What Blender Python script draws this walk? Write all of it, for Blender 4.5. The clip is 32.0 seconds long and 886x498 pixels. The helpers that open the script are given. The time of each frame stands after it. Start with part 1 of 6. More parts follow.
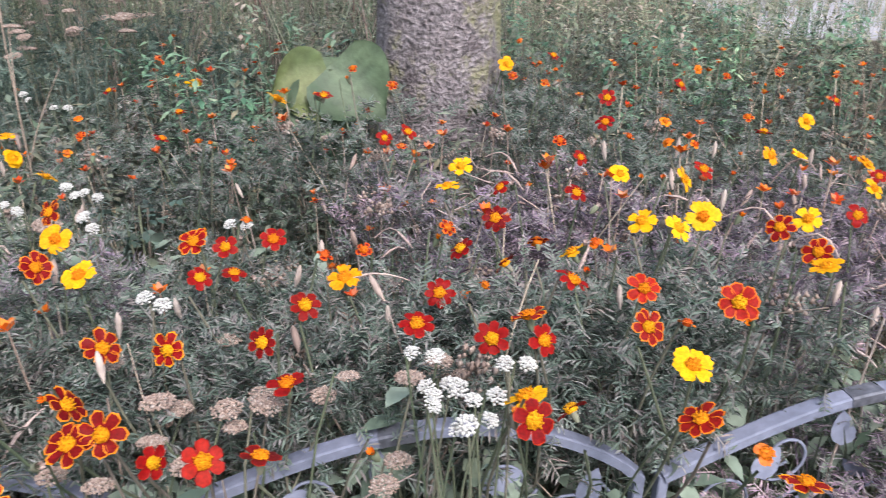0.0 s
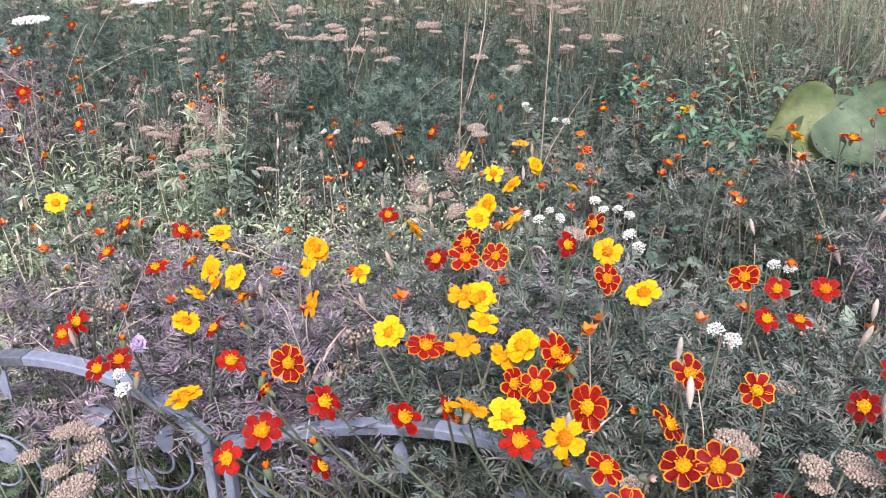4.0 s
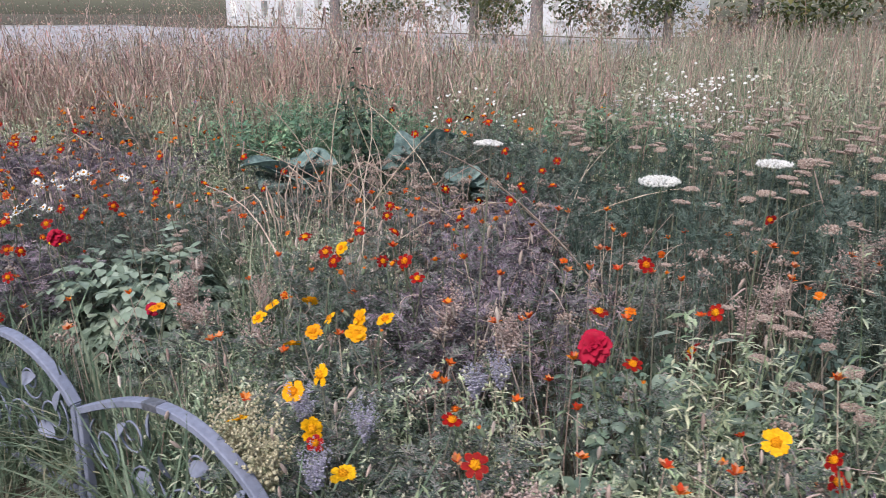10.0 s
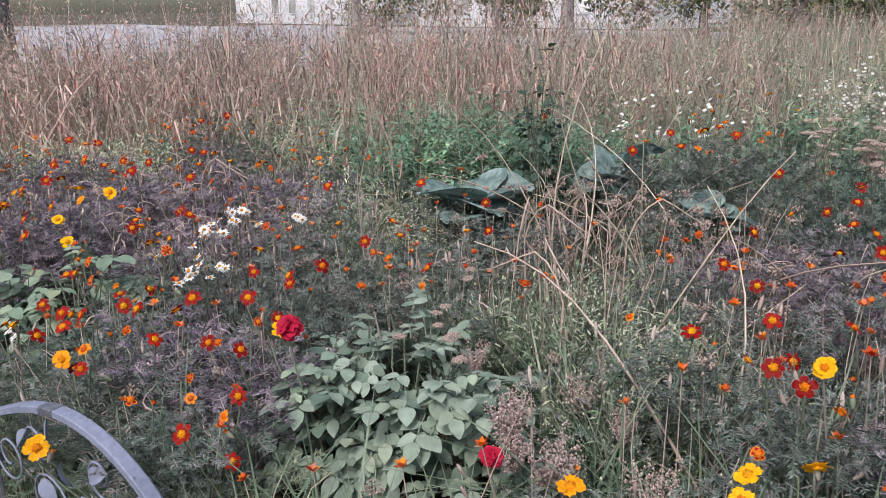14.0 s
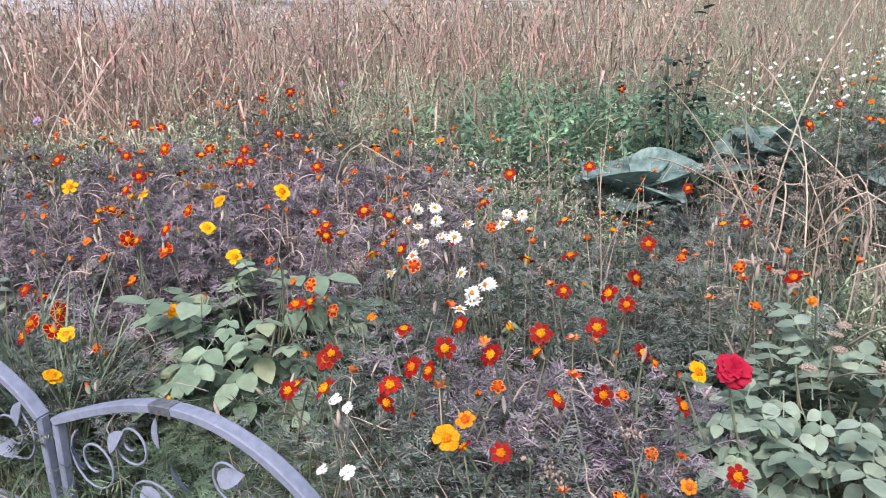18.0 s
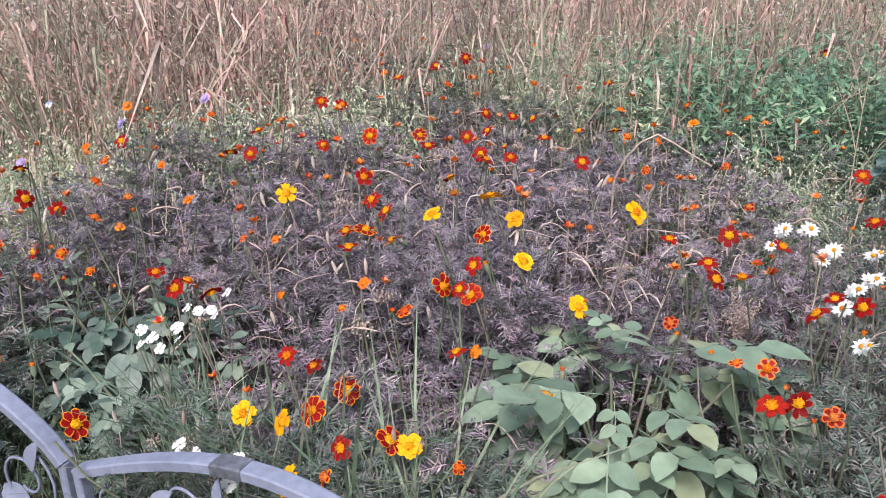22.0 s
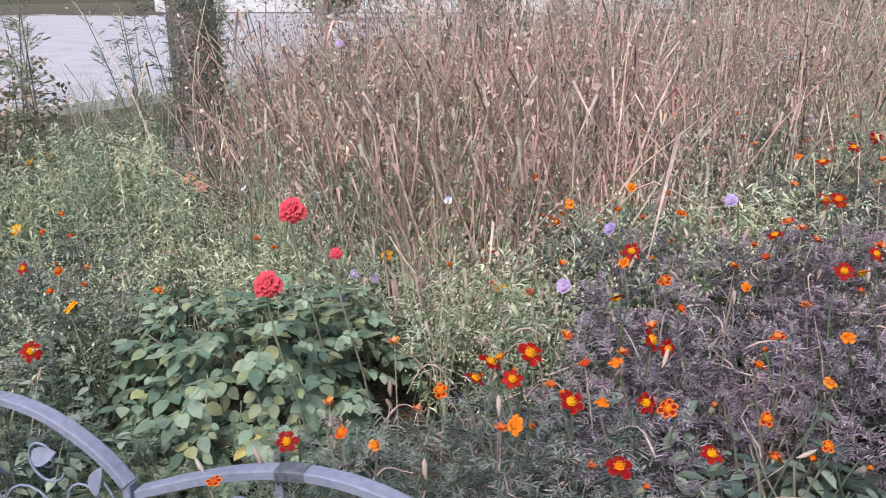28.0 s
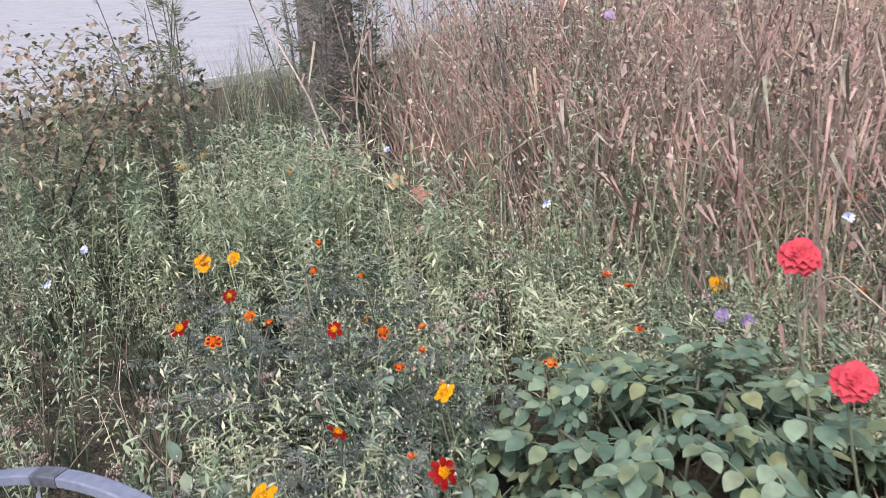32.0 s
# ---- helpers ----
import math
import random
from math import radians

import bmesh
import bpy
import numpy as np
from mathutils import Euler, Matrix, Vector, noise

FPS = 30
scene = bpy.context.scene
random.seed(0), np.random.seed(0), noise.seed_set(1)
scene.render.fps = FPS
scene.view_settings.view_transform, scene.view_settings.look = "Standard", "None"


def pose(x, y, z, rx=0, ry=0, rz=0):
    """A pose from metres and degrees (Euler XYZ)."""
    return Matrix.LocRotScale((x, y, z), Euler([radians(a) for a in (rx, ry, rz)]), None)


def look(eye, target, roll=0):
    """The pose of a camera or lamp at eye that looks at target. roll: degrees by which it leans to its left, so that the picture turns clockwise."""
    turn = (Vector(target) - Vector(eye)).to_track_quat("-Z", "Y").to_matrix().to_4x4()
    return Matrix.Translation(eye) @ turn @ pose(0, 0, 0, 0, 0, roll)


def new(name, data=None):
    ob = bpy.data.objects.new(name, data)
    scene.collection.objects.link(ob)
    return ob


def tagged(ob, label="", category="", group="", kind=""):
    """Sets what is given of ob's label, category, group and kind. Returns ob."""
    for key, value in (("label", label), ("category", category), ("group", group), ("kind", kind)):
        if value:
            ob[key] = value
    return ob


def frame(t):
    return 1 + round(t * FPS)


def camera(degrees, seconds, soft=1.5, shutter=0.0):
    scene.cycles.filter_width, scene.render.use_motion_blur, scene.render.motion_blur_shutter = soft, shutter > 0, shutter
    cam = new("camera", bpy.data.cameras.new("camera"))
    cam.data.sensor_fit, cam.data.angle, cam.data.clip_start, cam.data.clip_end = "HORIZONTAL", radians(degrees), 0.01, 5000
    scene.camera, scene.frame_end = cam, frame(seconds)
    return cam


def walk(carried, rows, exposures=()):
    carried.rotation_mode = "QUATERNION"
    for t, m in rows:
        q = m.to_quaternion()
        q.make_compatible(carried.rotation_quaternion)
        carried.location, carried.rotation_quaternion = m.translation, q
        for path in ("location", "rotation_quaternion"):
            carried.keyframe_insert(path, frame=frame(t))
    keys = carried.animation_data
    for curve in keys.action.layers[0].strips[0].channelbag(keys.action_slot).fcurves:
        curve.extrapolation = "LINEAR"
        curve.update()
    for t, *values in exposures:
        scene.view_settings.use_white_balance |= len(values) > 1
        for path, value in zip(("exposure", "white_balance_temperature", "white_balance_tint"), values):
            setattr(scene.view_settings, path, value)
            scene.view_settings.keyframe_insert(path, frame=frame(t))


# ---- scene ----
# ---- camera ----
PATH = [
    (0, (-0.004, -0.001, 1.331), (-0.019, 1.805, 0.473), 0.9),
    (0.5, (-0.079, -0.021, 1.347), (-0.304, 1.769, 0.483), 0.6),
    (1, (-0.156, -0.033, 1.350), (-0.581, 1.717, 0.478), 0.3),
    (1.5, (-0.191, -0.043, 1.354), (-0.711, 1.683, 0.488), 0.2),
    (2, (-0.215, -0.049, 1.355), (-0.809, 1.656, 0.494), 0.6),
    (2.5, (-0.238, -0.060, 1.359), (-0.897, 1.626, 0.509), 0.8),
    (3, (-0.279, -0.073, 1.356), (-1.011, 1.587, 0.515), 0.8),
    (3.5, (-0.323, -0.087, 1.352), (-1.123, 1.545, 0.518), 0.3),
    (5.5, (-0.416, -0.000, 1.366), (-1.488, 1.510, 0.609), -2.3),
    (6, (-0.421, 0.030, 1.362), (-1.605, 1.464, 0.626), -1.4),
    (6.5, (-0.444, 0.038, 1.371), (-1.694, 1.424, 0.651), 0.2),
    (7, (-0.568, 0.004, 1.374), (-1.854, 1.361, 0.663), 0.3),
    (7.5, (-0.739, -0.089, 1.396), (-2.053, 1.275, 0.753), -0.1),
    (8, (-0.877, -0.137, 1.390), (-2.206, 1.217, 0.759), -0.0),
    (8.5, (-1.064, -0.109, 1.405), (-2.439, 1.218, 0.815), -0.4),
    (9, (-1.257, -0.075, 1.407), (-2.669, 1.219, 0.834), -0.5),
    (9.5, (-1.390, -0.103, 1.419), (-2.820, 1.176, 0.852), 0.4),
    (10, (-1.600, -0.245, 1.414), (-3.029, 1.037, 0.854), 0.3),
    (10.5, (-1.774, -0.304, 1.380), (-3.203, 0.978, 0.820), 0.2),
    (11, (-1.991, -0.267, 1.369), (-3.425, 1.006, 0.798), 0.1),
    (11.5, (-2.224, -0.214, 1.381), (-3.674, 1.035, 0.799), 0.6),
    (12, (-2.453, -0.264, 1.375), (-3.907, 0.977, 0.784), 0.8),
    (12.5, (-2.651, -0.376, 1.364), (-4.096, 0.870, 0.765), -0.2),
    (13, (-2.788, -0.400, 1.370), (-4.226, 0.859, 0.781), -0.6),
    (13.5, (-2.976, -0.360, 1.377), (-4.419, 0.903, 0.808), -0.9),
    (14, (-3.107, -0.364, 1.380), (-4.542, 0.906, 0.808), -0.6),
    (14.5, (-3.297, -0.456, 1.381), (-4.681, 0.867, 0.801), 0.1),
    (16.5, (-4.003, -0.623, 1.317), (-5.269, 0.803, 0.715), 0.9),
    (17, (-4.142, -0.668, 1.321), (-5.385, 0.774, 0.708), 0.6),
    (17.5, (-4.289, -0.784, 1.323), (-5.501, 0.677, 0.693), 0.1),
    (18, (-4.416, -0.846, 1.316), (-5.628, 0.614, 0.682), -0.2),
    (18.5, (-4.570, -0.825, 1.319), (-5.840, 0.583, 0.685), -0.7),
    (19, (-4.772, -0.771, 1.324), (-6.046, 0.628, 0.678), -0.5),
    (19.5, (-4.922, -0.780, 1.324), (-6.184, 0.624, 0.664), -0.1),
    (20, (-5.115, -0.895, 1.323), (-6.308, 0.556, 0.638), -0.6),
    (20.5, (-5.270, -0.941, 1.302), (-6.412, 0.539, 0.591), -0.8),
    (21, (-5.426, -0.894, 1.288), (-6.561, 0.583, 0.560), -0.5),
    (21.5, (-5.568, -0.863, 1.286), (-6.735, 0.585, 0.549), -0.2),
    (22, (-5.664, -0.860, 1.264), (-6.837, 0.584, 0.530), 0.2),
    (22.5, (-5.760, -0.935, 1.271), (-6.920, 0.516, 0.529), -0.3),
    (23, (-5.854, -1.053, 1.285), (-7.002, 0.407, 0.544), -1.0),
    (23.5, (-5.933, -1.086, 1.289), (-7.077, 0.398, 0.591), -0.7),
    (24, (-6.102, -1.046, 1.276), (-7.292, 0.416, 0.608), -0.7),
    (24.5, (-6.242, -0.996, 1.264), (-7.494, 0.421, 0.614), -0.3),
    (25, (-6.344, -1.032, 1.275), (-7.624, 0.360, 0.623), -0.4),
    (25.5, (-6.455, -1.173, 1.284), (-7.736, 0.215, 0.626), -1.4),
    (27.5, (-6.943, -1.305, 1.297), (-8.226, 0.106, 0.695), -1.4),
    (28, (-7.077, -1.440, 1.309), (-8.348, -0.020, 0.705), -1.2),
    (28.5, (-7.180, -1.563, 1.308), (-8.419, -0.117, 0.697), -1.5),
    (29, (-7.319, -1.579, 1.292), (-8.526, -0.109, 0.675), -1.2),
    (29.5, (-7.569, -1.531, 1.292), (-8.811, -0.097, 0.660), -1.3),
    (30, (-7.729, -1.508, 1.292), (-9.016, -0.119, 0.650), -1.0),
    (30.5, (-7.862, -1.565, 1.296), (-9.142, -0.175, 0.639), -0.5),
    (31, (-8.016, -1.674, 1.300), (-9.284, -0.284, 0.622), -1.7),
    (31.5, (-8.153, -1.702, 1.299), (-9.398, -0.292, 0.619), -2.3),
    (32, (-8.337, -1.625, 1.302), (-9.602, -0.226, 0.637), -2.7),
]
cam = camera(57.4, 32.0, soft=0.9, shutter=0.25)
walk(
    cam,
    [(t, look(eye, target, roll)) for t, eye, target, roll in PATH],
    [(0, 1.32), (2, 1.42), (3, 1.44), (6, 1.3), (7, 1.14), (8, 0.84), (10, 0.82), (11, 1.0), (13, 1.04), (14, 0.82), (14.5, 1.0), (17, 1.14), (18, 1.2), (20, 1.12), (23, 1.18), (26, 1.08), (28, 0.95), (29, 1.02), (31, 1.0), (32, 0.9)],
)

# ---- daylight: an even, late overcast sky ----
world = bpy.data.worlds.new("sky")
scene.world = world
world.use_nodes = True
wn = world.node_tree
sky = wn.nodes.new("ShaderNodeTexSky")
sky.sky_type, sky.sun_disc = "NISHITA", False
sky.sun_elevation, sky.sun_rotation = radians(53), radians(156)
sky.air_density, sky.dust_density = 1.3, 3.0
tone = wn.nodes.new("ShaderNodeHueSaturation")
tone.inputs["Saturation"].default_value = 0.82
wn.links.new(sky.outputs[0], tone.inputs["Color"])
wn.links.new(tone.outputs[0], wn.nodes["Background"].inputs["Color"])
wn.nodes["Background"].inputs["Strength"].default_value = 0.115
sun = new("sun", bpy.data.lights.new("sun", "SUN"))
sun.data.energy, sun.data.angle, sun.data.color = 1.85, radians(18), (1.0, 0.94, 0.965)
sun.matrix_world = look((0, 0, 0), (-0.25, 0.55, -0.80))

rng = np.random.default_rng(7)


# ---- materials ----
def ramp(nt, colours):
    node = nt.nodes.new("ShaderNodeValToRGB")
    el = node.color_ramp.elements
    for n, c in enumerate(colours):
        at = n / max(1, len(colours) - 1)
        e = el[n] if n < 2 else el.new(at)
        e.position, e.color = at, (*c, 1)
    return node


def surface(name, colours, rough=0.6, through_light=0.0, by="island", grain=30.0, depth=0.3, bump=0.0, spread=0.35, metal=0.0, gloss=0.35, patchy=False):
    """colours: picked by island, by object or by noise; grain: size of the fine mottling, per metre."""
    m = bpy.data.materials.new(name)
    m.use_nodes = True
    nt = m.node_tree
    bsdf = nt.nodes["Principled BSDF"]
    bsdf.inputs["Roughness"].default_value, bsdf.inputs["Metallic"].default_value = rough, metal
    bsdf.inputs["Specular IOR Level"].default_value = gloss
    co = nt.nodes.new("ShaderNodeTexCoord")
    fine = nt.nodes.new("ShaderNodeTexNoise")
    fine.inputs["Scale"].default_value, fine.inputs["Detail"].default_value = grain, 6
    nt.links.new(co.outputs["Object"], fine.inputs["Vector"])
    cr = ramp(nt, colours)
    if by == "island":
        src = nt.nodes.new("ShaderNodeNewGeometry").outputs["Random Per Island"]
    elif by == "object":
        src = nt.nodes.new("ShaderNodeObjectInfo").outputs["Random"]
    else:
        wide = nt.nodes.new("ShaderNodeTexNoise")
        wide.inputs["Scale"].default_value, wide.inputs["Detail"].default_value = grain * 0.12, 8
        nt.links.new(co.outputs["Object"], wide.inputs["Vector"])
        stretch = nt.nodes.new("ShaderNodeMapRange")
        stretch.inputs["From Min"].default_value, stretch.inputs["From Max"].default_value = 0.3, 0.7
        nt.links.new(wide.outputs["Fac"], stretch.inputs["Value"])
        src = stretch.outputs["Result"]
    nt.links.new(src, cr.inputs["Fac"])
    span = nt.nodes.new("ShaderNodeMapRange")
    span.inputs["From Min"].default_value, span.inputs["From Max"].default_value = 0.3, 0.7
    span.inputs["To Min"].default_value, span.inputs["To Max"].default_value = 1 - spread, 1 + spread * 0.5
    nt.links.new(fine.outputs["Fac"], span.inputs["Value"])
    mul = nt.nodes.new("ShaderNodeMix")
    mul.data_type, mul.blend_type = "RGBA", "MULTIPLY"
    mul.inputs["Factor"].default_value = 1.0
    nt.links.new(cr.outputs["Color"], mul.inputs["A"])
    nt.links.new(span.outputs["Result"], mul.inputs["B"])
    shade = mul.outputs["Result"]
    if patchy:
        drift = nt.nodes.new("ShaderNodeTexNoise")
        drift.inputs["Scale"].default_value, drift.inputs["Detail"].default_value = 3.2, 4
        nt.links.new(co.outputs["Object"], drift.inputs["Vector"])
        tint = ramp(nt, [(0.62, 0.60, 0.62), (0.78, 0.86, 0.80), (1.0, 1.0, 1.0), (1.22, 1.10, 1.04), (1.5, 1.52, 1.42)])
        wider = nt.nodes.new("ShaderNodeMapRange")
        wider.inputs["From Min"].default_value, wider.inputs["From Max"].default_value = 0.3, 0.7
        nt.links.new(drift.outputs["Fac"], wider.inputs["Value"])
        nt.links.new(wider.outputs["Result"], tint.inputs["Fac"])
        mix_ = nt.nodes.new("ShaderNodeMix")
        mix_.data_type, mix_.blend_type = "RGBA", "MULTIPLY"
        mix_.inputs["Factor"].default_value = 1.0
        nt.links.new(shade, mix_.inputs["A"])
        nt.links.new(tint.outputs["Color"], mix_.inputs["B"])
        shade = mix_.outputs["Result"]
    nt.links.new(shade, bsdf.inputs["Base Color"])
    if bump:
        b = nt.nodes.new("ShaderNodeBump")
        b.inputs["Strength"].default_value, b.inputs["Distance"].default_value = bump, depth
        nt.links.new(fine.outputs["Fac"], b.inputs["Height"])
        nt.links.new(b.outputs["Normal"], bsdf.inputs["Normal"])
    if through_light:
        tr = nt.nodes.new("ShaderNodeBsdfTranslucent")
        nt.links.new(shade, tr.inputs["Color"])
        mix = nt.nodes.new("ShaderNodeMixShader")
        mix.inputs["Fac"].default_value = through_light
        nt.links.new(bsdf.outputs[0], mix.inputs[1])
        nt.links.new(tr.outputs[0], mix.inputs[2])
        nt.links.new(mix.outputs[0], nt.nodes["Material Output"].inputs["Surface"])
    return m


GREENS = [(0.048, 0.068, 0.052), (0.080, 0.104, 0.080), (0.120, 0.144, 0.112), (0.064, 0.088, 0.068), (0.160, 0.184, 0.144), (0.088, 0.120, 0.080)]
M_GRASS = surface("grass_blades", GREENS + [(0.204, 0.190, 0.143), (0.095, 0.129, 0.082), (0.252, 0.224, 0.177)], 0.5, 0.1, gloss=0.22, patchy=True)
M_MEADOW = surface("yellowing_meadow", [(0.44, 0.39, 0.33), (0.50, 0.42, 0.37), (0.184, 0.241, 0.163), (0.265, 0.310, 0.200), (0.356, 0.356, 0.263), (0.138, 0.196, 0.138), (0.425, 0.402, 0.325), (0.218, 0.287, 0.200)], 0.6, 0.25, gloss=0.25, patchy=True)
M_ARCH = surface("arching_grass_blades", [(0.090, 0.135, 0.090), (0.135, 0.189, 0.126), (0.189, 0.243, 0.171), (0.108, 0.153, 0.108), (0.270, 0.270, 0.198)], 0.45, 0.1, gloss=0.22, patchy=True)
M_FEATHER = surface("feathery_green", [(0.060, 0.090, 0.074), (0.105, 0.145, 0.117), (0.145, 0.185, 0.161), (0.210, 0.240, 0.222), (0.080, 0.115, 0.099), (0.230, 0.200, 0.204), (0.290, 0.300, 0.289), (0.135, 0.110, 0.117)], 0.6, 0.15, gloss=0.2, patchy=True)
M_MAUVE = surface("mauve_brown_foliage", [(0.171, 0.125, 0.188), (0.251, 0.189, 0.264), (0.343, 0.263, 0.340), (0.098, 0.079, 0.112), (0.194, 0.171, 0.196), (0.458, 0.378, 0.436), (0.162, 0.177, 0.166), (0.287, 0.239, 0.271), (0.228, 0.239, 0.229)], 0.7, 0.12, gloss=0.15, patchy=True)
M_WEED = surface("grey_green_weed", [(0.198, 0.254, 0.156), (0.291, 0.355, 0.231), (0.385, 0.424, 0.302), (0.510, 0.519, 0.403), (0.229, 0.297, 0.191), (0.146, 0.201, 0.126)], 0.6, 0.1, gloss=0.22, patchy=True)
M_MIXED = surface("mixed_weed_leaves", [(0.061, 0.088, 0.068), (0.088, 0.122, 0.088), (0.129, 0.162, 0.122), (0.183, 0.195, 0.149), (0.108, 0.135, 0.115), (0.230, 0.203, 0.135)], 0.5, 0.1, gloss=0.22, patchy=True)
M_PALE = surface("pale_seed_heads", [(0.550, 0.550, 0.415), (0.660, 0.651, 0.506), (0.440, 0.449, 0.314), (0.726, 0.696, 0.567)], 0.8, 0.2)
M_DRY = surface("dry_grass", [(0.395, 0.364, 0.280), (0.526, 0.455, 0.370), (0.413, 0.250, 0.227), (0.510, 0.364, 0.336), (0.609, 0.486, 0.445), (0.305, 0.164, 0.150), (0.466, 0.320, 0.304), (0.377, 0.355, 0.273), (0.214, 0.130, 0.123), (0.564, 0.442, 0.409), (0.394, 0.217, 0.206), (0.295, 0.295, 0.227)], 0.75, 0.25, patchy=True)
M_DRYHEAD = surface("dry_seed_plumes", [(0.45, 0.33, 0.29), (0.56, 0.45, 0.40), (0.64, 0.55, 0.50), (0.38, 0.27, 0.24)], 0.85, 0.3)
M_LUSH = surface("lush_green_leaves", [(0.078, 0.168, 0.112), (0.134, 0.258, 0.162), (0.213, 0.336, 0.213), (0.112, 0.207, 0.140), (0.314, 0.392, 0.269)], 0.5, 0.2, gloss=0.25, patchy=True)
M_ROSELEAF = surface("rose_leaves", [(0.34, 0.35, 0.18), (0.07, 0.115, 0.08), (0.25, 0.29, 0.16), (0.13, 0.19, 0.14), (0.094, 0.152, 0.110), (0.149, 0.220, 0.160), (0.209, 0.288, 0.204), (0.275, 0.347, 0.242), (0.116, 0.185, 0.141), (0.330, 0.374, 0.259)], 0.45, 0.2, spread=0.3, gloss=0.28)
M_PALELEAF = surface("pale_green_leaves", [(0.160, 0.230, 0.165), (0.210, 0.285, 0.205), (0.270, 0.345, 0.250), (0.130, 0.190, 0.135), (0.350, 0.385, 0.240)], 0.5, 0.2, spread=0.22, gloss=0.28)
M_DARKLEAF = surface("blue_green_leaves", [(0.059, 0.095, 0.081), (0.090, 0.135, 0.117), (0.131, 0.176, 0.153), (0.171, 0.211, 0.189)], 0.5, 0.2, gloss=0.25, patchy=True)
M_SAGE = surface("sage_leaves", [(0.15, 0.20, 0.155), (0.21, 0.27, 0.21), (0.27, 0.33, 0.27), (0.11, 0.16, 0.12), (0.31, 0.36, 0.27)], 0.55, 0.15, spread=0.25, gloss=0.22)
M_NETTLE = surface("dark_nettle_leaves", [(0.03, 0.055, 0.042), (0.05, 0.085, 0.062), (0.075, 0.115, 0.085), (0.04, 0.07, 0.05)], 0.5, 0.1, gloss=0.25)
M_LAVENDER = surface("grey_lilac_tufts", [(0.40, 0.38, 0.52), (0.50, 0.48, 0.62), (0.33, 0.32, 0.42), (0.36, 0.39, 0.34)], 0.8, 0.2, grain=200)
M_CREAM = surface("cream_plume", [(0.56, 0.50, 0.34), (0.64, 0.58, 0.42), (0.46, 0.42, 0.28), (0.40, 0.42, 0.27)], 0.85, 0.2, grain=200)
M_YELLOWLEAF = surface("yellowed_leaves", [(0.55, 0.46, 0.14), (0.48, 0.44, 0.18)], 0.6, 0.25)
M_STEM = surface("green_stems", [(0.09, 0.12, 0.075), (0.14, 0.16, 0.105), (0.20, 0.17, 0.145)], 0.7, by="object")
M_STRAW = surface("straw_stems", [(0.441, 0.357, 0.280), (0.567, 0.483, 0.390), (0.347, 0.252, 0.210), (0.483, 0.367, 0.320)], 0.8)
M_RED = surface("dark_red_petal", [(0.17, 0.003, 0.004), (0.25, 0.005, 0.005), (0.13, 0.003, 0.004), (0.31, 0.012, 0.006)], 0.6, 0.1, by="object", grain=220, spread=0.4, gloss=0.12)
M_EDGE = surface("petal_edge_red", [(0.26, 0.008, 0.006), (0.36, 0.03, 0.008), (0.20, 0.006, 0.006)], 0.6, 0.12, by="object", grain=220, gloss=0.12)
M_GOLDEDGE = surface("petal_edge_gold", [(0.74, 0.20, 0.01), (0.76, 0.28, 0.012), (0.66, 0.12, 0.01)], 0.6, 0.15, by="object", grain=220, gloss=0.15)
M_YELLOW = surface("yellow_petal", [(0.72, 0.32, 0.004), (0.76, 0.40, 0.006), (0.70, 0.25, 0.004), (0.76, 0.44, 0.01)], 0.6, 0.15, by="object", grain=220, spread=0.35, gloss=0.12)
M_ORANGE = surface("orange_petal", [(0.66, 0.13, 0.008), (0.74, 0.21, 0.01), (0.56, 0.08, 0.01), (0.62, 0.22, 0.05)], 0.6, 0.15, by="object", grain=220, gloss=0.15)
M_SPENT = surface("faded_orange_petal", [(0.66, 0.15, 0.012), (0.40, 0.02, 0.01), (0.70, 0.23, 0.015), (0.55, 0.27, 0.17), (0.62, 0.10, 0.012)], 0.65, 0.2, gloss=0.15)
M_DISC = surface("golden_disc", [(0.78, 0.28, 0.005), (0.80, 0.36, 0.008), (0.74, 0.20, 0.005)], 0.75, by="object", grain=600, bump=0.8, depth=0.004, spread=0.4, gloss=0.15)
M_WHITE = surface("white_petals", [(0.66, 0.66, 0.65), (0.74, 0.73, 0.72), (0.58, 0.58, 0.55)], 0.6, 0.3, spread=0.15)
M_UMBEL = surface("faded_umbel", [(0.361, 0.267, 0.228), (0.464, 0.370, 0.318), (0.284, 0.202, 0.172), (0.533, 0.464, 0.421)], 0.85, 0.2, grain=300)
M_PURPLE = surface("lilac_petal", [(0.36, 0.27, 0.55), (0.44, 0.34, 0.60), (0.50, 0.34, 0.56)], 0.6, 0.3, by="object")
M_ASTER = surface("pale_lilac_petals", [(0.60, 0.57, 0.72), (0.70, 0.67, 0.80), (0.52, 0.46, 0.66)], 0.6, 0.3, spread=0.15)
M_BLUE = surface("blue_petal", [(0.24, 0.30, 0.62)], 0.6, 0.3)
M_ROSERED = surface("crimson_rose", [(0.281, 0.005, 0.027), (0.359, 0.009, 0.037), (0.211, 0.003, 0.019)], 0.6, 0.12, spread=0.3, gloss=0.12)
M_CORAL = surface("coral_rose", [(0.522, 0.041, 0.063), (0.612, 0.072, 0.099), (0.414, 0.023, 0.041)], 0.6, 0.15, spread=0.35, gloss=0.15)
M_PLUME = surface("pink_beige_plume", [(0.46, 0.34, 0.31), (0.56, 0.44, 0.40), (0.38, 0.27, 0.25), (0.62, 0.52, 0.49)], 0.85, 0.2, grain=200)
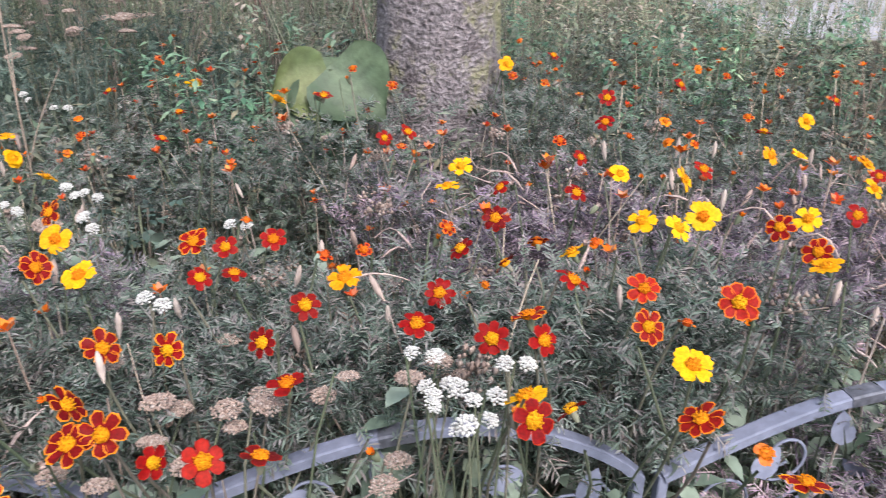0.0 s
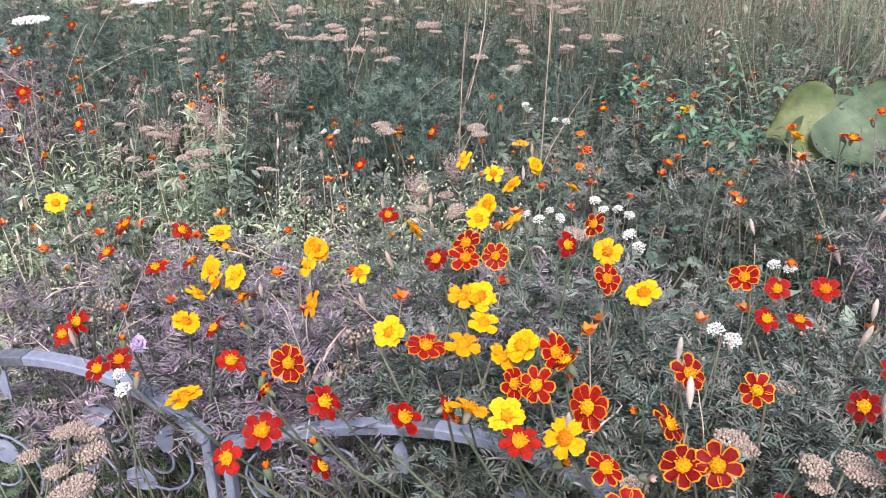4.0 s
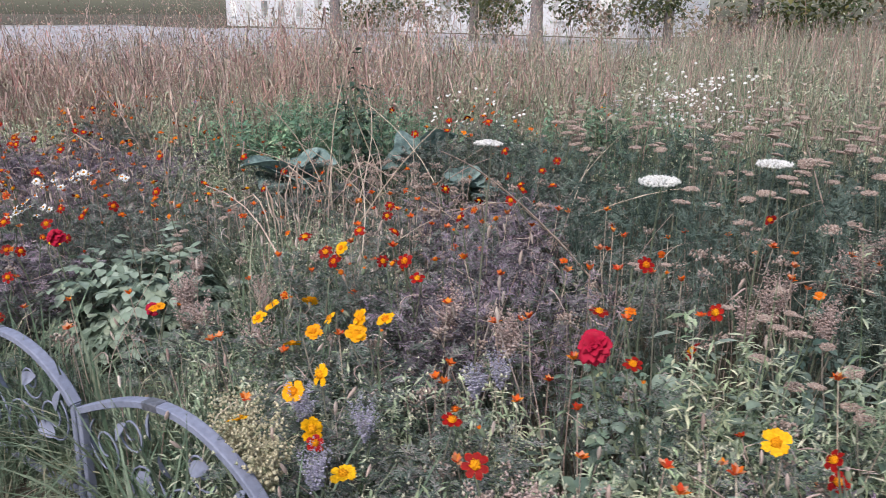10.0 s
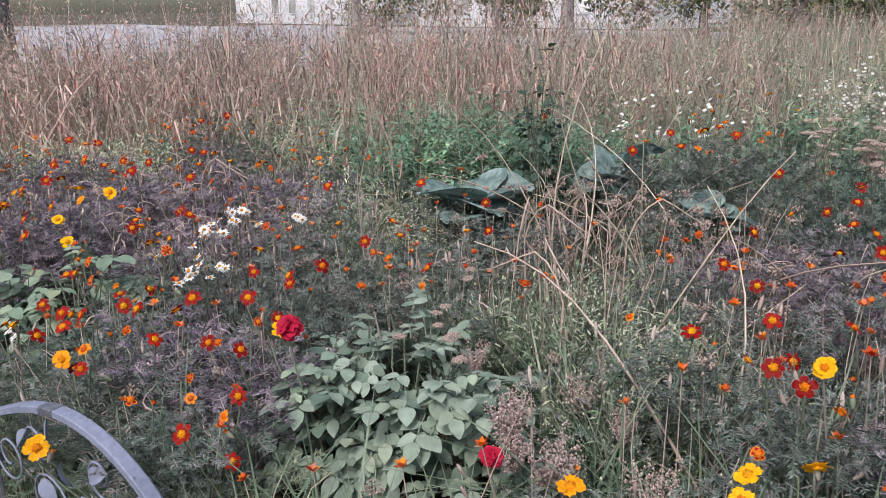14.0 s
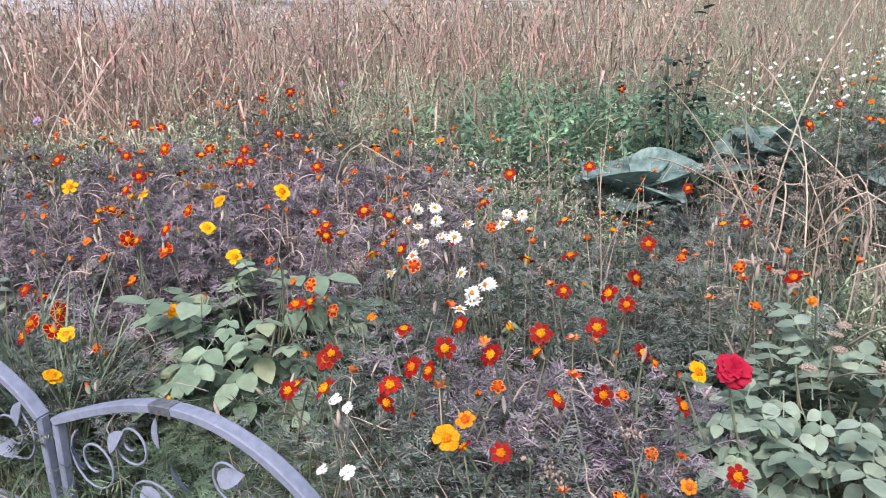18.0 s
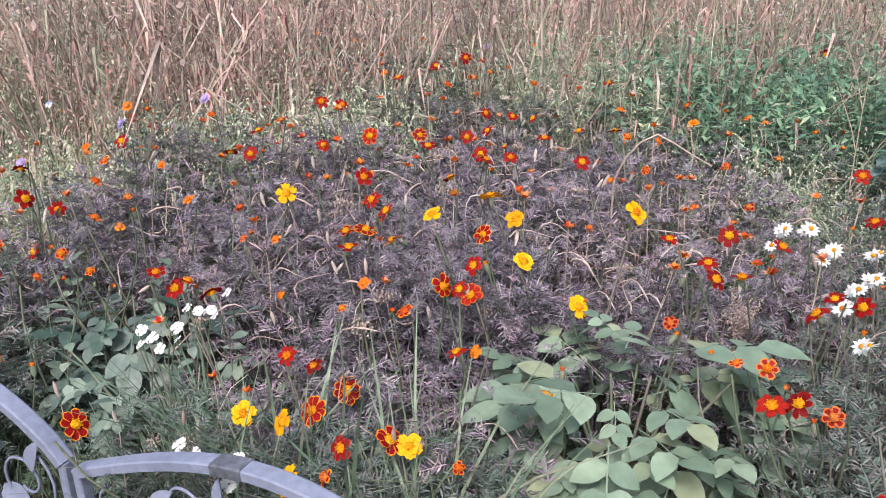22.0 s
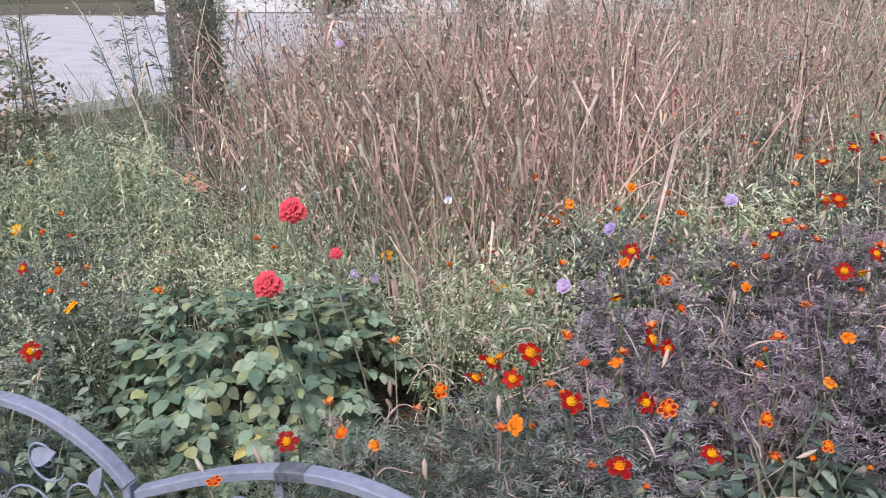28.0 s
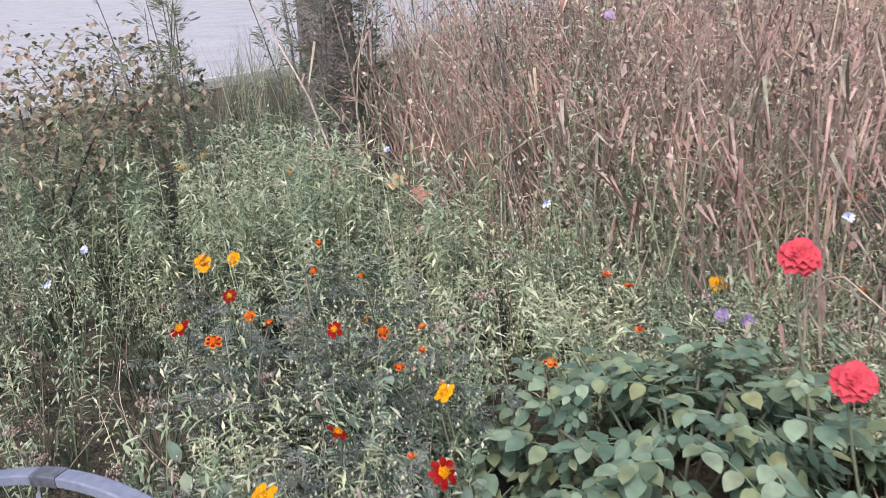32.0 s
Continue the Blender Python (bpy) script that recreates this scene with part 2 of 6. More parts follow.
M_CABBAGE = surface("cabbage_leaf", [(0.135, 0.198, 0.182), (0.198, 0.276, 0.255), (0.104, 0.161, 0.151), (0.250, 0.333, 0.312)], 0.6, 0.12, by="noise", grain=40, bump=0.5, depth=0.01, gloss=0.3)
M_BIGLEAF = surface("broad_green_leaf", [(0.060, 0.098, 0.056), (0.090, 0.131, 0.075), (0.045, 0.075, 0.045)], 0.55, 0.15, by="noise", grain=30, bump=0.5, depth=0.01)
M_YELLOWGREEN = surface("yellow_green_leaf", [(0.120, 0.152, 0.056), (0.152, 0.176, 0.072), (0.080, 0.120, 0.048)], 0.5, 0.2, by="noise", grain=30, bump=0.5, depth=0.01)
M_PINKLEAF = surface("pinkish_dead_leaf", [(0.42, 0.20, 0.165), (0.48, 0.26, 0.20)], 0.7, 0.25, by="object", grain=60)
M_TANLEAF = surface("orange_dead_leaf", [(0.62, 0.34, 0.14), (0.56, 0.28, 0.12)], 0.7, 0.25, by="object", grain=60)
M_METAL = surface("grey_painted_metal", [(0.148, 0.166, 0.232), (0.181, 0.199, 0.273), (0.214, 0.232, 0.310)], 0.68, by="noise", grain=60, bump=0.15, depth=0.004, metal=0.0, gloss=0.25, spread=0.18)
M_METALDARK = surface("dark_worn_metal", [(0.084, 0.091, 0.112), (0.154, 0.161, 0.196)], 0.5, by="noise", grain=90, metal=0.3)
M_BARK = surface("grey_bark", [(0.10, 0.085, 0.08), (0.19, 0.165, 0.16), (0.27, 0.24, 0.235), (0.14, 0.12, 0.115)], 0.9, by="noise", grain=60, bump=1.0, depth=0.03, spread=0.55)
def add_lichen(m, colour):
    """Patches of lichen over a bark."""
    nt = m.node_tree
    bsdf = nt.nodes["Principled BSDF"]
    under = bsdf.inputs["Base Color"].links[0].from_socket
    co = nt.nodes.new("ShaderNodeTexCoord")
    spots, fine = nt.nodes.new("ShaderNodeTexNoise"), nt.nodes.new("ShaderNodeTexNoise")
    spots.inputs["Scale"].default_value, spots.inputs["Detail"].default_value, spots.inputs["Roughness"].default_value = 3.2, 9, 0.72
    nt.links.new(co.outputs["Object"], spots.inputs["Vector"])
    cut = nt.nodes.new("ShaderNodeMapRange")
    cut.inputs["From Min"].default_value, cut.inputs["From Max"].default_value, cut.inputs["To Max"].default_value = 0.50, 0.60, 0.85
    nt.links.new(spots.outputs["Fac"], cut.inputs["Value"])
    mix = nt.nodes.new("ShaderNodeMix")
    mix.data_type = "RGBA"
    mix.inputs["B"].default_value = (*colour, 1)
    nt.links.new(cut.outputs["Result"], mix.inputs["Factor"])
    nt.links.new(under, mix.inputs["A"])
    nt.links.new(mix.outputs["Result"], bsdf.inputs["Base Color"])
    return m


M_OLDBARK = add_lichen(surface("furrowed_bark_with_lichen", [(0.09, 0.075, 0.08), (0.19, 0.165, 0.175), (0.27, 0.24, 0.255), (0.13, 0.11, 0.12)], 0.9, by="noise", grain=60, bump=1.0, depth=0.03, spread=0.6), (0.25, 0.25, 0.13))
M_SOIL = surface("leaf_litter_soil", [(0.035, 0.03, 0.024), (0.07, 0.06, 0.045), (0.12, 0.10, 0.07), (0.05, 0.06, 0.035)], 0.95, by="noise", grain=70, bump=1.0, depth=0.03, spread=0.6)
M_ROAD = surface("pale_worn_asphalt", [(0.30, 0.29, 0.32), (0.36, 0.35, 0.38), (0.40, 0.39, 0.42)], 0.75, by="noise", grain=8, bump=0.3, depth=0.01, spread=0.15)
M_KERB = surface("kerb_concrete", [(0.42, 0.41, 0.40), (0.52, 0.51, 0.50)], 0.85, by="noise", grain=25, bump=0.4, depth=0.01)
M_PLASTER = surface("white_plaster", [(0.56, 0.56, 0.60), (0.64, 0.64, 0.68)], 0.85, by="noise", grain=3, bump=0.2, depth=0.01, spread=0.1)
M_DARKGLASS = surface("dark_window_glass", [(0.03, 0.035, 0.04)], 0.15, by="noise", grain=2, gloss=0.6)
M_ROOF = surface("brown_roof_sheet", [(0.16, 0.09, 0.07), (0.20, 0.11, 0.09)], 0.6, by="noise", grain=6)
M_CROWN = surface("tree_leaves", [(0.05, 0.08, 0.03), (0.09, 0.12, 0.05), (0.18, 0.16, 0.05), (0.07, 0.10, 0.04)], 0.55, 0.3)
M_SHRUB = surface("turning_shrub_leaves", [(0.12, 0.15, 0.10), (0.20, 0.20, 0.12), (0.38, 0.27, 0.19), (0.10, 0.14, 0.08), (0.46, 0.34, 0.26), (0.28, 0.19, 0.14)], 0.55, 0.25)


# ---- geometry helpers ----
def rot(ax, a):
    c, s = np.cos(a), np.sin(a)
    return {"x": np.array([[1, 0, 0], [0, c, -s], [0, s, c]]), "y": np.array([[c, 0, s], [0, 1, 0], [-s, 0, c]]), "z": np.array([[c, -s, 0], [s, c, 0], [0, 0, 1]])}[ax]


def ribbon(points, widths, side):
    """A tapering strip along points."""
    p, w = np.asarray(points, float), np.asarray(widths, float)[:, None] / 2
    v = np.concatenate([p - w * side, p + w * side])
    n = len(p)
    f = [t for i in range(n - 1) for t in ((i, i + 1, n + i + 1), (i, n + i + 1, n + i))]
    return v, np.array(f)


def blade(length, width, bend, segs=3):
    u = np.linspace(0, 1, segs + 1)
    pts = np.stack([bend * length * u**2, 0 * u, length * u * (1 - 0.35 * abs(bend) * u)], 1)
    return ribbon(pts, width * (1 - u**1.5 * 0.92), np.array([0, 1.0, 0]))


def leaf(length, width, fold=0.25, droop=0.3, rows=4, wave=0.0):
    """An oval leaf along +x with a folded midrib, its face up."""
    v, f = [(0, 0, 0)], []
    for i in range(1, rows):
        u = i / rows
        half = width / 2 * math.sin(math.pi * u**0.8) ** 0.75
        z = -droop * length * u**2
        lift = fold * half + wave * half * math.sin(9 * u)
        v += [(length * u, -half, z + lift), (length * u, 0, z), (length * u, half, z + lift * 0.8)]
    v.append((length, 0, -droop * length))
    f += [(0, 1, 2), (0, 2, 3)]
    for i in range(rows - 2):
        a = 1 + 3 * i
        f += [(a, a + 3, a + 4), (a, a + 4, a + 1), (a + 1, a + 4, a + 5), (a + 1, a + 5, a + 2)]
    a, t = 1 + 3 * (rows - 2), len(v) - 1
    f += [(a, t, a + 1), (a + 1, t, a + 2)]
    return np.array(v, float), np.array(f)


def feather(length, pairs=5, width=0.34, thin=0.0021):
    """A finely cut leaf along +x: pointed leaflets in pairs on a stalk."""
    out = [ribbon([(0, 0, 0), (length, 0, -length * 0.12)], [0.0026, 0.0016], np.array([0, 1.0, 0]))]
    r_ = np.random.default_rng(int(length * 1e5) + pairs)
    for i in range(pairs):
        u = 0.18 + 0.74 * (i + r_.uniform(-0.3, 0.3)) / max(1, pairs - 1)
        for s in (-1, 1):
            reach = length * width * (1.2 - abs(u - 0.5)) * r_.uniform(0.65, 1.3)
            a = np.array([length * u, 0, -length * 0.12 * u])
            b = a + np.array([reach * r_.uniform(0.35, 1.1), s * reach, reach * r_.uniform(-0.5, 0.55)])
            m = a + (b - a) * 0.5 + np.array([0, 0, reach * 0.12])
            w = np.array([0.75, -s * 0.6, 0.0]) * thin * r_.uniform(0.8, 1.3)
            out.append((np.array([a, m - w, b, m + w]), np.array([(0, 1, 2), (0, 2, 3)])))
    return join(out)


def speck(r):
    """A small four-sided seed."""
    v = np.array([(r, 0, -0.6 * r), (-0.6 * r, 0.9 * r, -0.5 * r), (-0.6 * r, -0.9 * r, -0.4 * r), (0, 0, 1.1 * r)])
    return v, np.array([(0, 1, 3), (1, 2, 3), (2, 0, 3), (0, 2, 1)])


def tube(points, radii, sides=4):
    p = np.asarray(points, float)
    r = np.broadcast_to(np.asarray(radii, float), (len(p),))
    d = np.gradient(p, axis=0)
    d /= np.linalg.norm(d, axis=1)[:, None] + 1e-9
    ref = np.array([0.13, 0.97, 0.2])
    a = np.cross(d, ref)
    a /= np.linalg.norm(a, axis=1)[:, None] + 1e-9
    b = np.cross(d, a)
    ang = np.arange(sides) * 2 * np.pi / sides
    v = (p[:, None] + r[:, None, None] * (np.cos(ang)[None, :, None] * a[:, None] + np.sin(ang)[None, :, None] * b[:, None])).reshape(-1, 3)
    f = []
    for i in range(len(p) - 1):
        for j in range(sides):
            k = (j + 1) % sides
            f += [(i * sides + j, i * sides + k, (i + 1) * sides + k), (i * sides + j, (i + 1) * sides + k, (i + 1) * sides + j)]
    return v, np.array(f)


def ball(r, squash=1.0, seed=0, rough=0.0):
    bm = bmesh.new()
    bmesh.ops.create_icosphere(bm, subdivisions=1, radius=r)
    v = np.array([x.co for x in bm.verts])
    f = np.array([[x.index for x in q.verts] for q in bm.faces])
    bm.free()
    if rough:
        v *= 1 + rough * np.random.default_rng(seed).normal(size=(len(v), 1))
    return v * (1, 1, squash), f


def bud(r):
    """A small eight-sided seed or bud."""
    v = np.array([(r, 0, 0), (-r, 0, 0), (0, r, 0), (0, -r, 0), (0, 0, r * 1.3), (0, 0, -r)])
    return v, np.array([(0, 2, 4), (2, 1, 4), (1, 3, 4), (3, 0, 4), (2, 0, 5), (1, 2, 5), (3, 1, 5), (0, 3, 5)])


def join(pieces):
    v, f, n = [], [], 0
    for a, b in pieces:
        v.append(a), f.append(b + n)
        n += len(a)
    return np.concatenate(v), np.concatenate(f)


def moved(piece, place=(0, 0, 0), turn=None, size=1.0):
    v, f = piece
    v = v * size
    if turn is not None:
        v = v @ turn.T
    return v + np.asarray(place, float), f


def turned(yaw, tilt=0.0, spin=0.0):
    return rot("z", yaw) @ rot("y", tilt) @ rot("x", spin)


def spread_out(templates, places, yaws, tilts, sizes):
    """Many copies of the templates, as one set of triangles."""
    which = rng.integers(0, len(templates), len(places))
    out = []
    for k, (v, f) in enumerate(templates):
        idx = np.nonzero(which == k)[0]
        if not len(idx):
            continue
        cy, sy, ct, st = np.cos(yaws[idx]), np.sin(yaws[idx]), np.cos(tilts[idx]), np.sin(tilts[idx])
        m = np.zeros((len(idx), 3, 3))
        m[:, 0], m[:, 1], m[:, 2] = np.stack([cy * ct, -sy, cy * st], 1), np.stack([sy * ct, cy, sy * st], 1), np.stack([-st, 0 * st, ct], 1)
        s = sizes[idx]
        s = s[:, None, None] if s.ndim == 1 else s[:, None, :]
        w = np.einsum("nij,nvj->nvi", m, v[None] * s) + places[idx][:, None]
        out.append((w.reshape(-1, 3), (f[None] + (np.arange(len(idx)) * len(v))[:, None, None]).reshape(-1, 3)))
    return join(out)


def make_mesh(name, v, f, mats, slots=None, smooth=True):
    me = bpy.data.meshes.new(name)
    v, f = np.asarray(v, np.float32), np.asarray(f, np.int32)
    me.vertices.add(len(v))
    me.vertices.foreach_set("co", v.ravel())
    me.loops.add(f.size)
    me.loops.foreach_set("vertex_index", f.ravel())
    me.polygons.add(len(f))
    me.polygons.foreach_set("loop_start", np.arange(0, f.size, 3, dtype=np.int32))
    me.polygons.foreach_set("use_smooth", np.full(len(f), smooth))
    for m in mats if isinstance(mats, (list, tuple)) else [mats]:
        me.materials.append(m)
    if slots is not None:
        me.polygons.foreach_set("material_index", np.asarray(slots, np.int32))
    me.update(calc_edges=True)
    me.validate()
    return me


def part(name, me, parent=None, m=None, label="", kind=""):
    ob = new(name, me)
    if parent is not None:
        ob.parent = parent
    if m is not None:
        ob.matrix_basis = m
    return tagged(ob, label, kind=kind)


def thing(name, place, label, category, group="", turn=0.0):
    ob = new(name)
    ob.empty_display_size = 0.1
    ob.matrix_basis = Matrix.Translation(place) @ Matrix.Rotation(turn, 4, "Z")
    return tagged(ob, label, category, group)


def bm_mesh(name, bm, mats, smooth=False):
    me = bpy.data.meshes.new(name)
    bm.to_mesh(me)
    bm.free()
    for m in mats if isinstance(mats, (list, tuple)) else [mats]:
        me.materials.append(m)
    if smooth:
        me.polygons.foreach_set("use_smooth", [True] * len(me.polygons))
    return me


def box_bm(lo, hi, bevel=0.0):
    bm = bmesh.new()
    c, s = (Vector(lo) + Vector(hi)) / 2, Vector(hi) - Vector(lo)
    bmesh.ops.create_cube(bm, size=1, matrix=Matrix.Translation(c) @ Matrix.Diagonal((*s, 1)))
    if bevel:
        bmesh.ops.bevel(bm, geom=bm.edges[:], offset=bevel, segments=2, affect="EDGES")
    return bm


# ---- where the blooms stand: x, y and height of each head ----
RED_a = [(1.29, 2.70, 0.63), (1.10, 1.98, 0.62), (0.89, 2.25, 0.65), (0.82, 1.52, 0.70), (0.79, 2.80, 0.65), (0.58, 1.78, 0.70), (0.48, 2.49, 0.68), (0.43, 2.22, 0.68), (0.40, 3.29, 0.64), (0.31, 1.88, 0.69), (0.26, 1.59, 0.71), (0.20, 1.19, 0.71), (0.15, 0.81, 0.73), (0.13, 0.97, 0.73), (0.11, 1.69, 0.68), (0.10, 0.79, 0.73), (0.10, 1.31, 0.68), (0.09, 1.52, 0.68), (0.06, 0.99, 0.72), (0.02, 1.41, 0.66), (-0.02, 1.27, 0.64), (-0.05, 1.04, 0.71), (-0.12, 2.06, 0.69), (-0.18, 2.04, 0.68), (-0.23, 0.95, 0.66), (-0.23, 0.78, 0.67), (-0.24, 1.16, 0.67), (-0.28, 1.03, 0.68), (-0.29, 0.75, 0.69), (-0.36, 1.48, 0.64)]
RED_b = [(-0.36, 0.77, 0.67), (-0.37, 2.26, 0.73), (-0.39, 1.29, 0.66), (-0.44, 1.25, 0.67), (-0.44, 1.42, 0.65), (-0.45, 0.70, 0.64), (-0.69, 0.76, 0.66), (-0.78, 1.18, 0.77), (-0.83, 0.81, 0.64), (-0.83, 2.21, 0.61), (-0.84, 2.41, 0.63), (-0.88, 0.77, 0.63), (-0.94, 0.64, 0.61), (-1.01, 0.75, 0.63), (-1.02, 0.62, 0.66), (-1.05, 0.58, 0.63), (-1.09, 1.27, 0.64), (-1.12, 0.75, 0.62), (-1.20, 2.77, 0.60), (-1.24, 0.80, 0.61), (-1.35, 1.50, 0.61), (-1.37, 0.90, 0.59), (-1.46, 0.75, 0.58), (-1.47, 0.71, 0.58), (-1.66, 1.85, 0.59), (-1.69, 1.17, 0.55), (-1.70, 2.38, 0.55), (-1.71, 0.82, 0.53), (-1.71, 0.86, 0.54), (-1.74, 2.21, 0.58)]
RED_c = [(-1.76, 1.12, 0.54), (-1.83, 1.28, 0.56), (-1.89, 2.46, 0.50), (-1.93, 1.13, 0.54), (-1.95, 2.11, 0.57), (-1.99, 1.25, 0.56), (-2.13, 1.26, 0.58), (-2.15, 1.36, 0.48), (-2.47, 0.68, 0.53), (-2.57, 0.59, 0.53), (-2.58, 1.48, 0.60), (-2.62, 1.28, 0.61), (-2.62, 1.65, 0.65), (-2.64, 0.78, 0.53), (-2.81, 0.87, 0.53), (-2.83, 1.62, 0.74), (-2.86, 1.46, 0.63), (-3.02, 0.64, 0.47), (-3.07, 2.84, 0.62), (-3.43, 1.29, 0.62), (-3.55, 1.29, 0.64), (-3.55, 1.34, 0.64), (-3.57, 1.60, 0.74), (-3.75, 1.20, 0.62), (-3.77, 1.47, 0.67), (-3.83, 1.22, 0.63), (-3.93, 1.54, 0.51), (-3.95, 1.45, 0.64), (-3.96, 1.36, 0.56), (-4.03, 2.34, 0.61)]
RED_d = [(-4.07, 1.29, 0.62), (-4.12, 2.73, 0.61), (-4.12, 2.23, 0.61), (-4.12, 2.51, 0.62), (-4.13, 1.72, 0.62), (-4.24, 2.63, 0.61), (-4.33, 1.89, 0.60), (-4.34, 2.90, 0.63), (-4.35, 2.66, 0.63), (-4.41, 3.10, 0.65), (-4.47, 2.34, 0.59), (-4.48, 2.65, 0.60), (-4.73, 3.03, 0.67), (-4.73, 0.39, 0.34), (-4.76, 0.29, 0.44), (-4.81, 0.46, 0.46), (-4.96, 1.21, 0.59), (-4.96, 0.55, 0.51), (-5.03, 3.19, 0.79), (-5.13, 0.54, 0.48), (-5.15, 0.20, 0.50), (-5.16, 0.78, 0.48), (-5.16, 0.40, 0.52), (-5.18, 3.16, 0.80), (-5.19, 3.31, 0.80), (-5.23, 3.04, 0.73), (-5.24, 0.21, 0.47), (-5.26, 0.89, 0.54), (-5.26, 0.74, 0.53), (-5.28, 0.52, 0.54)]
RED_e = [(-5.30, 1.82, 0.53), (-5.32, 1.05, 0.55), (-5.32, 0.46, 0.61), (-5.32, 0.59, 0.55), (-5.33, 0.93, 0.54), (-5.34, 0.43, 0.55), (-5.35, 1.75, 0.53), (-5.37, 0.26, 0.57), (-5.40, 1.29, 0.57), (-5.40, 3.21, 0.76), (-5.41, 0.17, 0.52), (-5.42, 0.85, 0.55), (-5.43, 3.05, 0.73), (-5.46, 0.31, 0.53), (-5.46, 2.98, 0.69), (-5.48, 0.26, 0.50), (-5.48, 0.44, 0.52), (-5.52, 0.55, 0.53), (-5.55, 1.10, 0.55), (-5.56, 0.15, 0.51), (-5.62, 1.76, 0.48), (-5.63, 0.99, 0.55), (-5.63, 0.11, 0.50), (-5.65, 0.49, 0.50), (-5.65, 2.15, 0.53), (-5.65, 0.15, 0.49), (-5.66, 0.26, 0.52), (-5.74, 1.72, 0.44), (-5.77, 1.43, 0.54), (-5.77, 0.34, 0.44)]
RED_f = [(-5.80, 1.73, 0.49), (-5.93, 0.79, 0.57), (-5.94, 0.45, 0.51), (-5.98, 0.77, 0.58), (-5.98, 0.43, 0.50), (-6.00, 0.74, 0.55), (-6.03, 1.32, 0.58), (-6.08, 2.13, 0.56), (-6.14, 1.63, 0.61), (-6.15, 0.97, 0.59), (-6.17, 0.78, 0.57), (-6.22, 0.76, 0.56), (-6.25, 0.79, 0.58), (-6.28, 0.99, 0.58), (-6.37, 0.85, 0.59), (-6.56, 0.29, 0.46), (-6.57, -0.03, 0.40), (-6.60, 0.35, 0.57), (-6.67, 0.49, 0.56), (-6.84, 0.15, 0.39), (-6.87, 1.31, 0.59), (-6.88, 3.92, 0.64), (-6.89, 0.12, 0.41), (-6.93, 0.73, 0.66), (-6.96, 2.31, 0.60), (-6.97, 1.06, 0.64), (-7.01, 1.79, 0.58), (-7.01, 0.99, 0.64), (-7.02, 0.58, 0.59), (-7.02, 0.44, 0.53)]
RED_g = [(-7.07, 1.63, 0.60), (-7.09, 0.60, 0.60), (-7.11, 1.47, 0.60), (-7.13, 1.13, 0.61), (-7.13, 0.11, 0.49), (-7.21, 0.10, 0.50), (-7.26, 1.63, 0.62), (-7.26, 0.10, 0.47), (-7.27, 0.06, 0.52), (-7.27, 1.04, 0.63), (-7.28, 0.76, 0.59), (-7.30, 1.40, 0.61), (-7.30, 1.28, 0.61), (-7.34, 1.61, 0.62), (-7.38, 2.42, 0.63), (-7.45, 1.59, 0.62), (-7.52, 0.48, 0.68), (-7.54, -0.32, 0.40), (-7.57, -0.18, 0.51), (-7.59, 0.89, 0.61), (-7.59, 0.60, 0.64), (-7.66, -0.35, 0.53), (-7.69, -0.57, 0.51), (-7.74, 1.03, 0.71), (-7.80, 0.02, 0.45), (-7.80, 0.10, 0.55), (-7.80, 0.02, 0.60), (-7.83, 1.21, 0.66), (-7.83, -0.24, 0.55), (-7.84, 0.83, 0.63)]
RED_h = [(-7.91, 2.06, 0.73), (-7.91, 0.07, 0.65), (-7.92, -0.25, 0.63), (-7.94, -0.28, 0.58), (-7.94, 1.89, 0.71), (-7.99, 1.70, 0.68), (-8.01, -0.31, 0.57), (-8.02, -0.25, 0.58), (-8.03, -0.20, 0.57), (-8.10, 0.48, 0.62), (-8.14, -0.68, 0.55), (-8.65, 0.93, 0.51), (-8.67, 3.10, 0.66), (-9.00, -0.96, 0.46), (-9.19, -0.71, 0.43), (-9.20, -1.08, 0.46), (-9.37, -0.80, 0.49), (-9.70, -0.51, 0.50), (-9.88, 2.37, 0.65), (-10.03, -0.72, 0.49), (-10.13, -0.51, 0.48)]
RED = [RED_a, RED_b, RED_c, RED_d, RED_e, RED_f, RED_g, RED_h]
TWO_a = [(0.64, 1.28, 0.73), (0.60, 1.36, 0.74), (0.45, 1.11, 0.72), (0.40, 0.71, 0.71), (0.31, 1.15, 0.72), (0.31, 0.81, 0.72), (0.29, 1.03, 0.72), (0.12, 1.07, 0.71), (-0.42, 1.02, 0.67), (-0.44, 0.82, 0.67), (-0.48, 0.81, 0.66), (-0.50, 1.42, 0.66), (-0.52, 1.02, 0.67), (-0.52, 0.89, 0.66), (-0.52, 0.69, 0.67), (-0.57, 0.76, 0.66), (-0.62, 0.84, 0.69), (-0.70, 0.98, 0.66), (-0.72, 0.90, 0.66), (-0.72, 1.24, 0.69), (-0.73, 1.00, 0.66), (-0.76, 0.90, 0.65), (-0.84, 1.55, 0.66), (-0.94, 0.95, 0.64), (-0.96, 1.28, 0.67), (-1.02, 1.26, 0.66), (-1.06, 1.35, 0.65), (-1.15, 0.84, 0.61), (-1.43, 1.05, 0.57), (-6.50, 0.02, 0.42)]
TWO_b = [(-6.64, 0.34, 0.57), (-6.67, 0.48, 0.49), (-6.74, 0.15, 0.37), (-6.74, 0.62, 0.58), (-6.76, 0.07, 0.35), (-6.90, -0.34, 0.47), (-6.90, 0.47, 0.57), (-7.02, 0.50, 0.56), (-7.07, 0.48, 0.55), (-7.44, 1.20, 0.61), (-7.50, 1.02, 0.63)]
TWO = [TWO_a, TWO_b]
